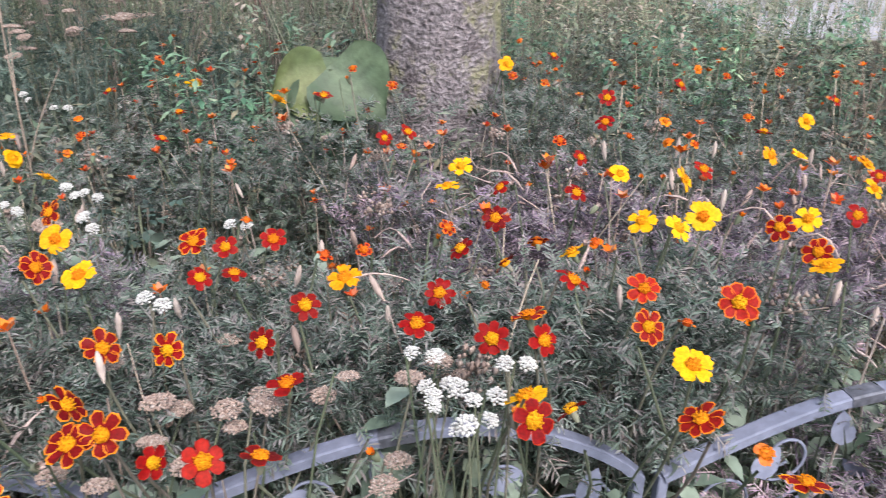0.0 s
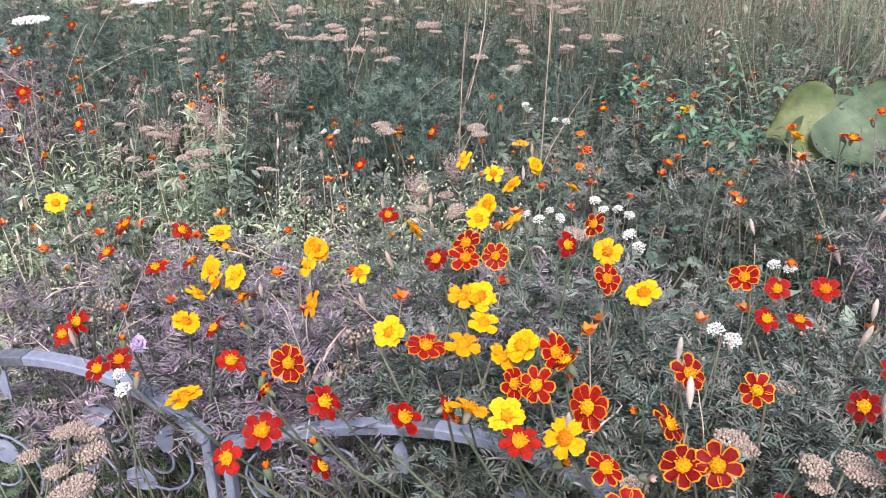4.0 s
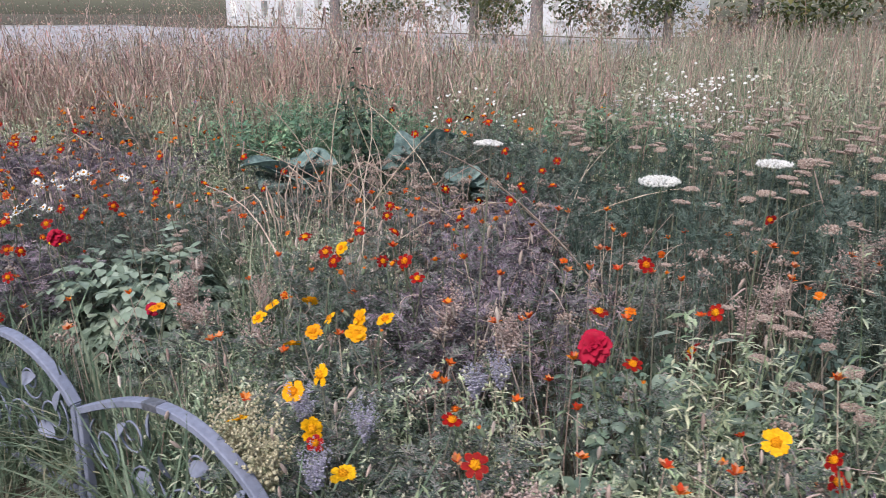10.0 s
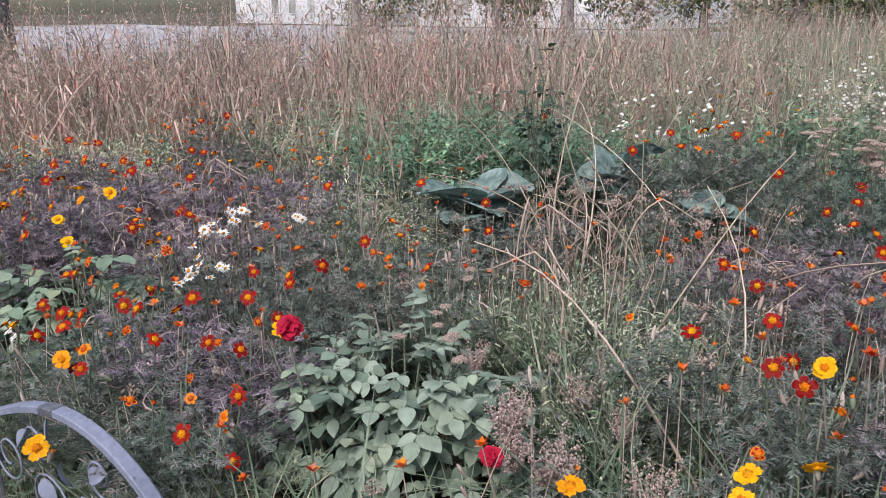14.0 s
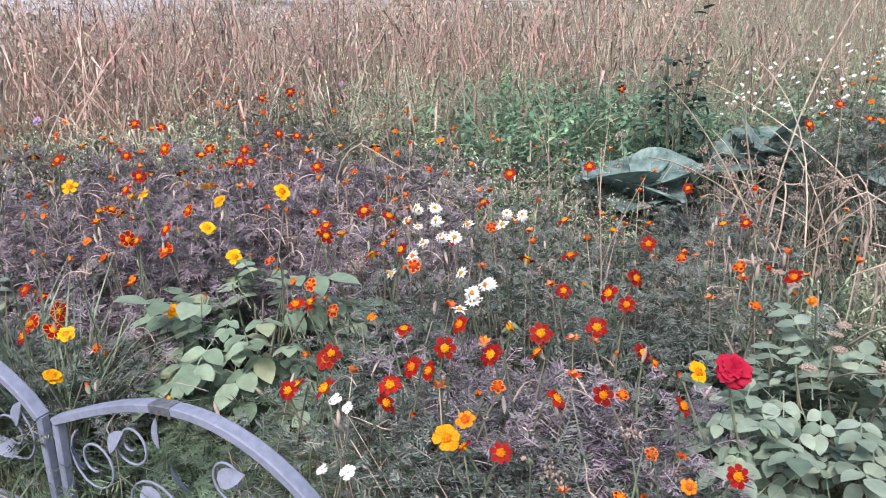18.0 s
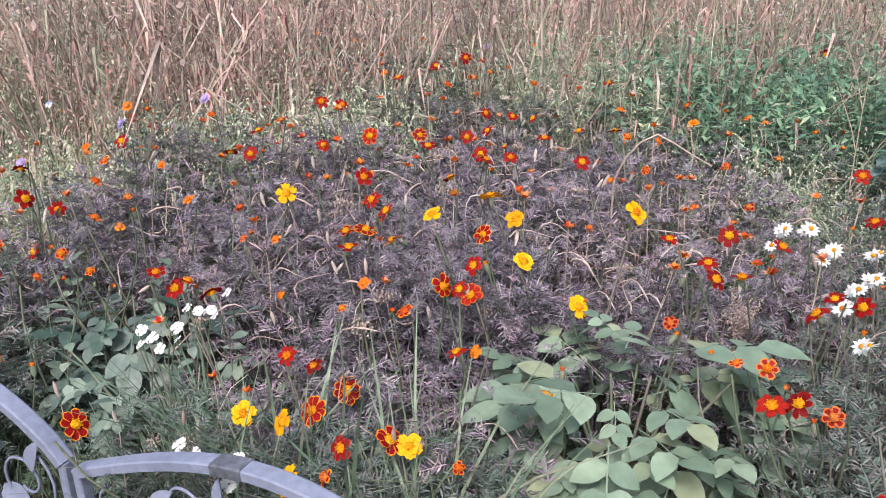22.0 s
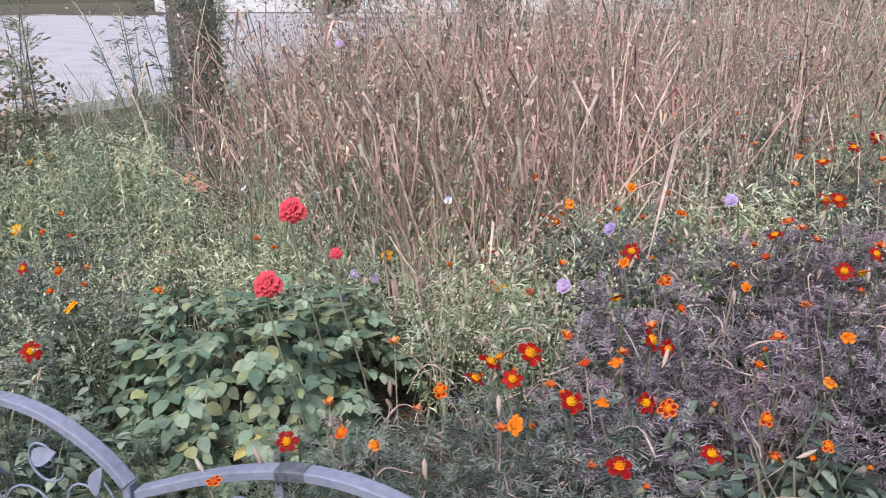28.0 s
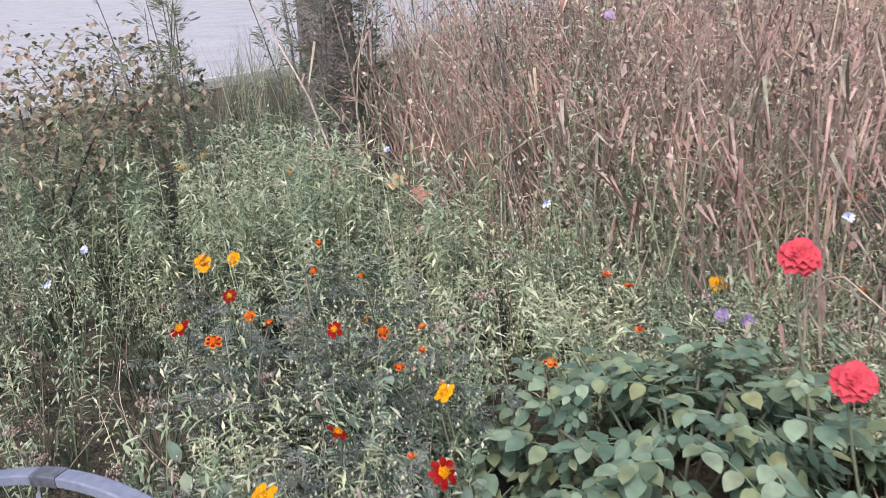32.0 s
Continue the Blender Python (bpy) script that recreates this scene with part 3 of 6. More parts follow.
YELLOW_a = [(1.11, 2.08, 0.62), (1.09, 2.44, 0.63), (1.00, 1.81, 0.65), (0.94, 2.10, 0.63), (0.81, 1.98, 0.67), (0.69, 1.45, 0.72), (0.63, 1.22, 0.73), (0.51, 1.69, 0.71), (0.48, 1.43, 0.73), (0.41, 1.35, 0.74), (0.38, 1.74, 0.70), (0.34, 1.33, 0.76), (0.33, 0.93, 0.72), (0.22, 1.32, 0.70), (0.19, 2.94, 0.68), (0.10, 0.86, 0.71), (0.02, 1.83, 0.68), (-0.01, 1.72, 0.67), (-0.19, 1.28, 0.66), (-0.51, 2.29, 0.71), (-0.64, 0.81, 0.65), (-0.65, 1.25, 0.67), (-0.73, 0.81, 0.66), (-0.77, 1.42, 0.66), (-0.79, 0.81, 0.65), (-0.79, 1.01, 0.65), (-0.82, 0.99, 0.63), (-0.88, 0.97, 0.65), (-0.88, 1.05, 0.65), (-0.89, 2.73, 0.64)]
YELLOW_b = [(-0.93, 1.14, 0.65), (-0.95, 1.11, 0.66), (-1.00, 1.86, 0.62), (-1.02, 1.51, 0.65), (-1.03, 0.98, 0.63), (-1.11, 1.51, 0.64), (-1.15, 1.65, 0.62), (-1.17, 1.86, 0.60), (-1.18, 2.05, 0.60), (-1.22, 0.67, 0.62), (-1.23, 1.19, 0.61), (-1.24, 1.43, 0.62), (-1.25, 1.05, 0.60), (-1.26, 1.93, 0.60), (-1.33, 2.30, 0.58), (-1.38, 1.21, 0.59), (-1.40, 2.03, 0.59), (-1.42, 1.29, 0.59), (-1.48, 0.93, 0.56), (-1.53, 1.14, 0.56), (-1.57, 1.12, 0.54), (-1.60, 1.08, 0.53), (-1.62, 1.16, 0.55), (-1.66, 1.25, 0.56), (-1.73, 1.31, 0.56), (-2.24, 1.24, 0.58), (-2.91, 0.64, 0.44), (-3.05, 0.65, 0.49), (-3.17, 0.68, 0.53), (-3.17, 0.53, 0.51)]
YELLOW_c = [(-3.17, 0.76, 0.55), (-3.27, 0.94, 0.58), (-3.28, 1.05, 0.59), (-3.29, 0.97, 0.61), (-3.42, 0.90, 0.55), (-3.50, 1.01, 0.54), (-3.59, 0.93, 0.45), (-3.64, 1.03, 0.55), (-3.71, 0.89, 0.51), (-3.72, 1.21, 0.67), (-3.73, 0.95, 0.53), (-3.92, 0.66, 0.54), (-4.83, -0.00, 0.49), (-4.99, 0.69, 0.52), (-5.27, 0.19, 0.49), (-5.67, 5.14, 0.68), (-6.23, 0.16, 0.23), (-6.26, -0.10, 0.41), (-6.30, 5.99, 0.68), (-6.35, 0.29, 0.43), (-6.36, -0.22, 0.44), (-6.42, 0.76, 0.67), (-6.45, 0.58, 0.49), (-6.47, 0.04, 0.41), (-6.54, -0.18, 0.43), (-6.61, 0.60, 0.55), (-6.69, -0.06, 0.42), (-6.73, 0.74, 0.59), (-6.77, -0.09, 0.42), (-6.80, 0.50, 0.65)]
YELLOW_d = [(-6.83, 0.77, 0.62), (-7.33, 0.51, 0.59), (-7.54, -0.54, 0.50), (-8.66, 0.62, 0.34), (-8.83, 0.82, 0.20), (-9.14, 2.44, 0.71), (-9.27, 0.68, 0.32), (-9.34, -0.53, 0.46), (-9.44, -0.93, 0.39), (-10.57, -0.20, 0.40), (-10.65, -0.27, 0.39), (-11.30, 0.63, 0.43), (-11.76, 0.35, 0.45), (-11.83, 0.51, 0.46)]
YELLOW = [YELLOW_a, YELLOW_b, YELLOW_c, YELLOW_d]
ORANGE_a = [(1.23, 3.07, 0.64), (1.01, 2.99, 0.64), (0.93, 3.09, 0.64), (0.91, 2.44, 0.64), (0.63, 2.03, 0.68), (0.61, 2.27, 0.67), (0.54, 1.95, 0.71), (0.47, 2.09, 0.68), (0.37, 0.76, 0.71), (0.36, 2.86, 0.68), (0.35, 1.04, 0.72), (0.30, 3.74, 0.61), (0.30, 2.63, 0.69), (0.28, 2.04, 0.68), (0.26, 1.32, 0.72), (0.20, 2.72, 0.69), (0.16, 1.36, 0.70), (0.06, 1.28, 0.65), (-0.01, 1.51, 0.66), (-0.13, 1.97, 0.68), (-0.17, 1.42, 0.65), (-0.18, 2.36, 0.74), (-0.24, 1.37, 0.66), (-0.31, 2.48, 0.76), (-0.43, 1.55, 0.65), (-0.69, 2.10, 0.64), (-0.88, 2.76, 0.64), (-0.99, 2.89, 0.63), (-1.07, 2.13, 0.59), (-1.10, 2.29, 0.59)]
ORANGE_b = [(-1.16, 3.18, 0.61), (-1.18, 2.46, 0.59), (-1.42, 1.15, 0.59), (-1.60, 1.42, 0.55), (-1.63, 2.81, 0.55), (-1.73, 2.95, 0.55), (-2.07, 1.06, 0.55), (-2.16, 2.43, 0.53), (-2.52, 2.05, 0.63), (-2.76, 1.46, 0.66), (-2.84, 0.91, 0.53), (-3.01, 1.98, 0.66), (-3.17, 1.68, 0.66), (-3.47, 1.40, 0.65), (-3.58, 1.79, 0.70), (-3.66, 1.16, 0.61), (-3.74, 1.00, 0.55), (-3.88, 1.97, 0.65), (-4.29, 1.35, 0.58), (-4.58, 3.20, 0.67), (-4.58, 1.91, 0.58), (-4.61, 2.21, 0.58), (-4.69, 1.37, 0.57), (-4.79, 0.41, 0.43), (-4.81, 4.92, 0.64), (-4.86, 0.36, 0.47), (-4.89, 1.13, 0.57), (-4.93, 0.24, 0.48), (-4.95, 3.34, 0.79), (-4.95, 0.40, 0.48)]
ORANGE_c = [(-4.97, 0.96, 0.59), (-5.00, 2.54, 0.59), (-5.08, 1.15, 0.61), (-5.08, 0.67, 0.52), (-5.09, 0.55, 0.49), (-5.13, 3.38, 0.62), (-5.14, 3.15, 0.70), (-5.20, 3.76, 0.68), (-5.21, 3.16, 0.71), (-5.21, 4.03, 0.68), (-5.22, 3.42, 0.81), (-5.25, 3.47, 0.54), (-5.27, 1.23, 0.57), (-5.27, 0.25, 0.50), (-5.28, 0.37, 0.52), (-5.29, 3.31, 0.77), (-5.34, 3.55, 0.92), (-5.34, 3.49, 0.85), (-5.41, 3.44, 0.83), (-5.41, 4.88, 0.67), (-5.43, 2.27, 0.54), (-5.80, 0.53, 0.48), (-5.81, 0.31, 0.45), (-5.83, 0.73, 0.56), (-5.88, 1.16, 0.56), (-5.89, 0.48, 0.49), (-6.02, 0.52, 0.52), (-6.07, 0.50, 0.52), (-6.22, 0.54, 0.54), (-6.32, 1.24, 0.58)]
ORANGE_d = [(-6.39, 0.08, 0.38), (-6.41, 1.74, 0.59), (-6.45, 2.29, 0.57), (-6.49, -0.14, 0.44), (-6.49, 0.26, 0.50), (-6.52, 1.60, 0.58), (-6.66, 1.32, 0.60), (-6.69, 1.16, 0.60), (-6.70, 2.28, 0.59), (-6.70, 0.29, 0.51), (-6.81, 1.72, 0.59), (-6.81, 2.02, 0.60), (-6.84, 0.31, 0.53), (-6.86, 0.26, 0.48), (-6.92, 1.71, 0.59), (-7.02, 0.22, 0.48), (-7.13, 2.06, 0.60), (-7.16, 0.33, 0.55), (-7.20, -0.34, 0.49), (-7.25, 0.30, 0.54), (-7.35, 0.37, 0.58), (-7.36, 0.69, 0.59), (-7.41, -0.27, 0.49), (-7.42, -0.02, 0.51), (-7.46, 0.09, 0.58), (-7.48, -0.12, 0.51), (-7.49, 0.31, 0.59), (-7.50, -0.47, 0.47), (-7.51, 2.01, 0.67), (-7.53, -0.03, 0.53)]
ORANGE_e = [(-7.57, -0.36, 0.46), (-7.60, 0.20, 0.60), (-7.60, 0.10, 0.57), (-7.62, -0.56, 0.50), (-7.69, -0.11, 0.53), (-7.70, 1.96, 0.70), (-7.75, 0.40, 0.62), (-7.76, 1.75, 0.67), (-7.79, -0.19, 0.54), (-7.83, -0.07, 0.57), (-7.84, 0.24, 0.59), (-7.84, 0.93, 0.65), (-7.87, -0.36, 0.54), (-7.92, 0.32, 0.62), (-8.01, -0.59, 0.55), (-8.03, -0.39, 0.57), (-8.04, 0.33, 0.64), (-8.08, 1.71, 0.69), (-8.14, 0.86, 0.64), (-8.18, -0.52, 0.48), (-8.23, -0.78, 0.48), (-8.26, 0.68, 0.67), (-8.30, 3.23, 0.64), (-8.41, 1.04, 0.65), (-8.46, 0.72, 0.65), (-8.49, 2.99, 0.65), (-8.51, 1.82, 0.66), (-8.63, 2.64, 0.70), (-8.73, 2.72, 0.68), (-8.78, 1.07, 0.44)]
ORANGE_f = [(-8.83, 2.67, 0.68), (-8.88, 1.13, 0.61), (-8.92, 2.38, 0.70), (-9.14, -0.97, 0.39), (-9.20, -1.01, 0.45), (-9.21, 2.36, 0.71), (-9.22, -0.32, 0.48), (-9.28, 3.81, 0.67), (-9.47, -0.53, 0.48), (-9.54, -0.38, 0.50), (-9.61, -0.44, 0.49), (-9.63, -1.14, 0.39), (-9.80, -0.62, 0.53), (-9.82, -0.76, 0.53), (-9.84, -0.29, 0.53), (-9.97, -0.56, 0.48), (-9.99, 3.92, 0.67), (-10.00, -0.32, 0.52), (-10.08, 3.68, 0.72), (-10.13, -0.19, 0.54)]
ORANGE = [ORANGE_a, ORANGE_b, ORANGE_c, ORANGE_d, ORANGE_e, ORANGE_f]
DAISIES_a = [(-5.59, 0.74, 0.56), (-5.61, 0.71, 0.54), (-5.65, 0.84, 0.52), (-5.66, 0.91, 0.67), (-5.71, 0.79, 0.55), (-5.79, 0.86, 0.62), (-5.85, 1.29, 0.58), (-5.89, 0.69, 0.54), (-5.94, 1.33, 0.56), (-5.95, 0.99, 0.56), (-5.97, 0.93, 0.55), (-5.98, 1.16, 0.56), (-6.07, 1.11, 0.56), (-6.07, 1.02, 0.56), (-6.15, 1.20, 0.57), (-6.20, 1.16, 0.57)]
DAISIES = [DAISIES_a]
WHITES_a = [(0.07, 0.87, 0.76), (0.03, 0.84, 0.73), (0.02, 0.81, 0.73), (-0.02, 0.82, 0.73), (-0.02, 0.85, 0.73), (-0.03, 0.89, 0.72), (-0.05, 0.88, 0.76), (-0.46, 1.53, 0.65), (-0.51, 1.15, 0.67), (-0.75, 1.50, 0.67), (-0.83, 1.69, 0.65), (-0.91, 1.76, 0.63), (-0.97, 1.61, 0.65), (-1.02, 1.59, 0.64), (-1.33, 2.64, 0.58), (-1.41, 0.69, 0.59), (-1.51, 2.79, 0.58), (-2.06, 2.25, 0.55), (-5.35, -0.04, 0.51), (-5.50, 0.11, 0.52), (-6.55, -0.30, 0.45), (-6.64, -0.25, 0.44), (-6.75, -0.24, 0.44), (-7.07, -0.50, 0.49), (-7.08, -0.06, 0.47), (-7.08, 0.07, 0.49), (-7.09, -0.09, 0.46), (-7.11, -0.07, 0.48), (-7.11, 0.09, 0.49), (-7.11, -0.59, 0.49)]
WHITES_b = [(-7.13, 0.05, 0.48), (-7.52, -0.41, 0.47), (-7.57, -0.43, 0.49)]
WHITES = [WHITES_a, WHITES_b]
LILACS_a = [(-1.63, 0.93, 0.47), (-7.92, 0.69, 0.75), (-8.11, 0.16, 0.61), (-8.21, 0.55, 0.65), (-8.44, 2.94, 0.65), (-9.05, 0.26, 0.33), (-9.08, 0.43, 0.34), (-9.13, 0.38, 0.36), (-9.88, 1.03, 1.10)]
LILACS = [LILACS_a]
BLUES_a = [(-8.91, 0.64, 0.61), (-9.66, 0.31, 0.61), (-9.81, 0.79, 0.47), (-10.49, 1.17, 0.50), (-10.76, -0.73, 0.44), (-11.05, -0.48, 0.42), (-11.13, 1.09, 0.46)]
BLUES = [BLUES_a]

ALL = np.array([q for some in (RED + TWO + YELLOW + ORANGE) for q in some])
PTS = np.concatenate([ALL, [(-7, 5, 0.7), (-3, 5, 0.7), (-10, 4, 0.7), (-13, 2, 0.5), (1.5, 2, 0.6), (-16, 2, 0.5), (-12, -1.5, 0.35)]])


def canopy(x, y):
    """The height of the bloom heads about a place."""
    x, y = np.atleast_1d(x), np.atleast_1d(y)
    d2 = (x[:, None] - PTS[None, :, 0]) ** 2 + (y[:, None] - PTS[None, :, 1]) ** 2
    w = 1 / (d2 + 0.03) ** 1.5
    return (w * PTS[None, :, 2]).sum(1) / w.sum(1)


POSTS = [(1.166, 1.285), (0.372, 1.129), (-0.480, 1.000), (-1.360, 0.860), (-2.175, 0.651), (-2.990, 0.513), (-3.786, 0.362), (-4.579, 0.175), (-5.375, -0.000), (-6.164, -0.151), (-6.947, -0.328), (-7.731, -0.519), (-8.503, -0.794), (-9.266, -1.062), (-10.034, -1.334), (-10.802, -1.605), (-11.570, -1.877), (-12.338, -2.148)]


def fence_y(x):
    xs, ys = np.array([p[0] for p in POSTS])[::-1], np.array([p[1] for p in POSTS])[::-1]
    return np.interp(x, xs, ys)


def in_bed(n, x0, x1, y0, y1, near=-0.05):
    """Random places in a rectangle, behind the fence."""
    x, y = rng.uniform(x0, x1, n), rng.uniform(y0, y1, n)
    ok = y > fence_y(x) + near
    return x[ok], y[ok]


def blob(n, cx, cy, rx, ry):
    a, r = rng.uniform(0, 2 * np.pi, n), np.sqrt(rng.uniform(0, 1, n))
    return cx + rx * r * np.cos(a), cy + ry * r * np.sin(a)


CLEAR = []


def open_ground(x, y):
    """Where no bush stands, nor is hidden from the path."""
    ok = np.ones(len(x), bool)
    for cx, cy, r in CLEAR:
        along, across = (x - cx) * 0.64 - (y - cy) * 0.77, (x - cx) * 0.77 + (y - cy) * 0.64
        ok &= ~((abs(across) < r) & (along > -r * 0.8) & (along < r + 0.25))
    return ok


# ---- ground, road, far setting ----
def ground_sheet():
    bm = bmesh.new()
    xs = np.concatenate([[-400, -120, -50], np.linspace(-19, 6, 60), [20, 60, 200, 400]])
    ys = np.concatenate([[-400, -100, -30, -8], np.linspace(-5, 9.4, 40), [12, 30, 90, 250, 500]])
    grid = [[bm.verts.new((x, y, 0.012 * noise.noise((x * 2.1, y * 2.1, 0)) if -18 < x < 5 and -4 < y < 9 else 0)) for x in xs] for y in ys]
    for j in range(len(ys) - 1):
        for i in range(len(xs) - 1):
            bm.faces.new((grid[j][i], grid[j][i + 1], grid[j + 1][i + 1], grid[j + 1][i]))
    tagged(new("ground", bm_mesh("ground", bm, M_SOIL, True)), "dark soil and leaf litter under the flower bed", "ground", kind="structure")


ground_sheet()
tagged(new("road", bm_mesh("road", box_bm((-70, 33.2, -0.3), (90, 39, 0.02)), M_ROAD)), "pale worn asphalt road beyond the meadow", "road", kind="structure")
tagged(new("road_side", bm_mesh("road_side", box_bm((-85, -60, -0.3), (-17.2, 33, 0.02)), M_ROAD)), "pale paved side street beyond the end of the bed", "road", kind="structure")
tagged(new("path", bm_mesh("path", box_bm((2.6, 7.2, -0.3), (16, 11, 0.02)), M_ROAD)), "pale paved path behind the bed", "path", kind="structure")
for name, lo, hi in (("kerb_1", (-16.9, 32.8, -0.2), (90, 33.1, 0.14)), ("kerb_2", (-17.15, -60, -0.2), (-16.95, 33.1, 0.12)), ("kerb_3", (-85.4, -60, -0.2), (-85.05, 33, 0.14))):
    tagged(new(name, bm_mesh(name, box_bm(lo, hi, 0.02), M_KERB)), "grey concrete kerb along the road", "kerb", kind="structure")
tagged(new("pavement", bm_mesh("pavement", box_bm((-16, -60, -0.2), (60, -2.9, 0.015)), M_ROAD)), "pale asphalt footpath in front of the bed", "pavement", kind="structure")


def far_house(x, y, w, d, h):
    ob = thing("house", (x, y, 0), "long white plastered house with dark windows across the road", "house")
    part("wall", bm_mesh("house_wall", box_bm((-w / 2, 0, 0), (w / 2, d, h)), M_PLASTER), ob)
    bm = bmesh.new()
    a = [bm.verts.new(q) for q in ((-w / 2 - 0.4, -0.4, h), (w / 2 + 0.4, -0.4, h), (w / 2 + 0.4, d + 0.4, h), (-w / 2 - 0.4, d + 0.4, h), (-w / 2 - 0.4, d / 2, h + 2.6), (w / 2 + 0.4, d / 2, h + 2.6))]
    for q in ((0, 1, 5, 4), (2, 3, 4, 5), (0, 4, 3), (1, 2, 5), (3, 2, 1, 0)):
        bm.faces.new([a[i] for i in q])
    part("roof", bm_mesh("house_roof", bm, M_ROOF), ob)
    n = int(w // 3.2)
    for i in range(n):
        x0 = -w / 2 + (i + 0.5) * w / n
        win = part("window", bm_mesh("house_window", box_bm((x0 - 0.6, -0.05, 1.0), (x0 + 0.6, 0.06, 2.5)), M_DARKGLASS), ob)
        part("frame", bm_mesh("house_frame", box_bm((x0 - 0.7, -0.09, 0.9), (x0 + 0.7, -0.02, 1.0)), M_PLASTER), win)


far_house(-43, 42, 22, 9, 5.5)
far_house(-72, 43, 26, 9, 5.5)
far_house(8, 44, 24, 9, 5.5)


def leaf_cloud(n, centres, r, size, flat=0.6):
    """Leaves thrown about some centres."""
    c = np.asarray(centres)[rng.integers(0, len(centres), n)]
    d = rng.normal(size=(n, 3))
    d *= (rng.uniform(0.2, 1, n) ** 0.4 / np.linalg.norm(d, axis=1))[:, None]
    return spread_out([leaf(size, size * 0.6, 0.2, 0.2, 2)], c + d * r * (1, 1, flat), rng.uniform(0, 6.28, n), rng.uniform(-0.8, 0.9, n), rng.uniform(0.7, 1.4, n))


def tree(x, y, r, h, crown_r, leaves, label, size=0.16, bark=M_BARK, lean=0.0):
    ob = thing("tree", (x, y, 0), label, "tree", "trees about the bed")
    u = np.linspace(0, 1, 18)
    ang = np.linspace(0, 2 * np.pi, 33)[:-1]
    rad = r * (1 + 0.5 * np.exp(-u * h / 0.22) - 0.45 * u)
    v, f = [], []
    for i, uu in enumerate(u):
        for k, a in enumerate(ang):
            ridge = 1 + 0.035 * math.sin(a * 11 + 2.5 * math.sin(uu * 30)) + 0.05 * noise.noise((2 * math.cos(a), 2 * math.sin(a), uu * h * 2))
            v.append((rad[i] * ridge * math.cos(a) + lean * uu * h, rad[i] * ridge * math.sin(a), uu * h - 0.05))
    for i in range(17):
        for k in range(32):
            a, b = i * 32 + k, i * 32 + (k + 1) % 32
            f += [(a, b, b + 32), (a, b + 32, a + 32)]
    part("trunk", make_mesh("trunk", v, f, bark), ob, label="grey furrowed bark")
    tips = []
    for k in range(6):
        a = k * 1.05 + x
        e = np.array([math.cos(a) * crown_r * 0.6, math.sin(a) * crown_r * 0.6, h + crown_r * (0.3 + 0.25 * (k % 3))])
        s = np.array([lean * h, 0, h * 0.93])
        p = np.array([s + (e - s) * q + np.array([0, 0, -0.3 * math.sin(q * 3.1)]) for q in np.linspace(0, 1, 6)])
        part("limb", make_mesh("limb", *tube(p, np.linspace(r * 0.45, r * 0.08, 6), 7), M_BARK), ob)
        tips += [p[3], p[4], p[5]]
    part("crown", make_mesh("crown", *leaf_cloud(leaves, tips, crown_r * 0.5, size), M_CROWN), ob, kind="stuff", label="green leaves turning yellow")
    return ob


big = tree(-0.06, 3.1, 0.255, 3.6, 2.6, 1500, "thick grey tree trunk with yellow lichen among the flowers", bark=M_OLDBARK)
tree(-12.42, 1.88, 0.20, 3.4, 2.3, 1200, "grey tree trunk at the end of the bed beside dry grass")
for x, y, r, h, c in ((-26, 27, 0.3, 5, 3), (-17, 29, 0.26, 5, 3), (-9, 26.5, 0.3, 5, 3), (-38, 24.8, 0.3, 5, 3.2), (0, 28, 0.25, 5, 3), (12, 27, 0.3, 5, 3), (-33, 30, 0.25, 5, 3), (-22, 31, 0.22, 5, 2.6), (-13, 32, 0.25, 5, 2.8)):
    tree(x, y, r, h, c, 700, "dark street tree across the road", 0.3)


def shrub(x, y, w, h, n, mat, label, size=0.05, name="shrub"):
    ob = thing(name, (x, y, 0), label, "shrub", "shrubs about the bed")
    tips = []
    for k in range(9):
        a = k * 2.4
        e = np.array([math.cos(a) * w * 0.5 * rng.uniform(0.3, 1), math.sin(a) * w * 0.5 * rng.uniform(0.3, 1), h * rng.uniform(0.7, 1)])
        p = np.array([e * (q, q, q**0.8) for q in np.linspace(0, 1, 5)])
        part("branch", make_mesh("branch", *tube(p, np.linspace(0.012, 0.003, 5), 5), M_BARK), ob)
        tips += [p[2], p[3], p[4], p[4]]
    part("leaves", make_mesh("leaves", *leaf_cloud(n, tips, w * 0.26, size, 0.8), mat), ob, kind="stuff")


shrub(-12.04, -0.24, 1.3, 1.05, 2000, M_SHRUB, "low shrub with green and browned leaves beside the street", 0.04)
shrub(-12.53, 0.44, 1.1, 1.0, 1800, M_SHRUB, "low shrub with yellowing leaves at the end of the bed", 0.04)
HEDGE = np.random.default_rng(4)
for k in range(30):
    x, y, w, h = -44 + 2.1 * k + HEDGE.uniform(-0.8, 0.8), HEDGE.uniform(27, 32), HEDGE.uniform(2.2, 4.2), HEDGE.uniform(1.4, 3.4)
    shrub(x, y, w, h, 520, M_CROWN if k % 3 else M_SHRUB, "dark green hedge bush before the road", 0.26)
post = thing("sign_post", (-4.6, 12.6, 0), "thin white post standing by the road", "post")
part("pole", make_mesh("pole", *tube([(0, 0, 0), (0, 0, 1.4), (0, 0, 2.9)], 0.035, 10), M_PLASTER), post)
part("cap", make_mesh("cap", *moved(ball(0.045), (0, 0, 2.9)), M_PLASTER), post)


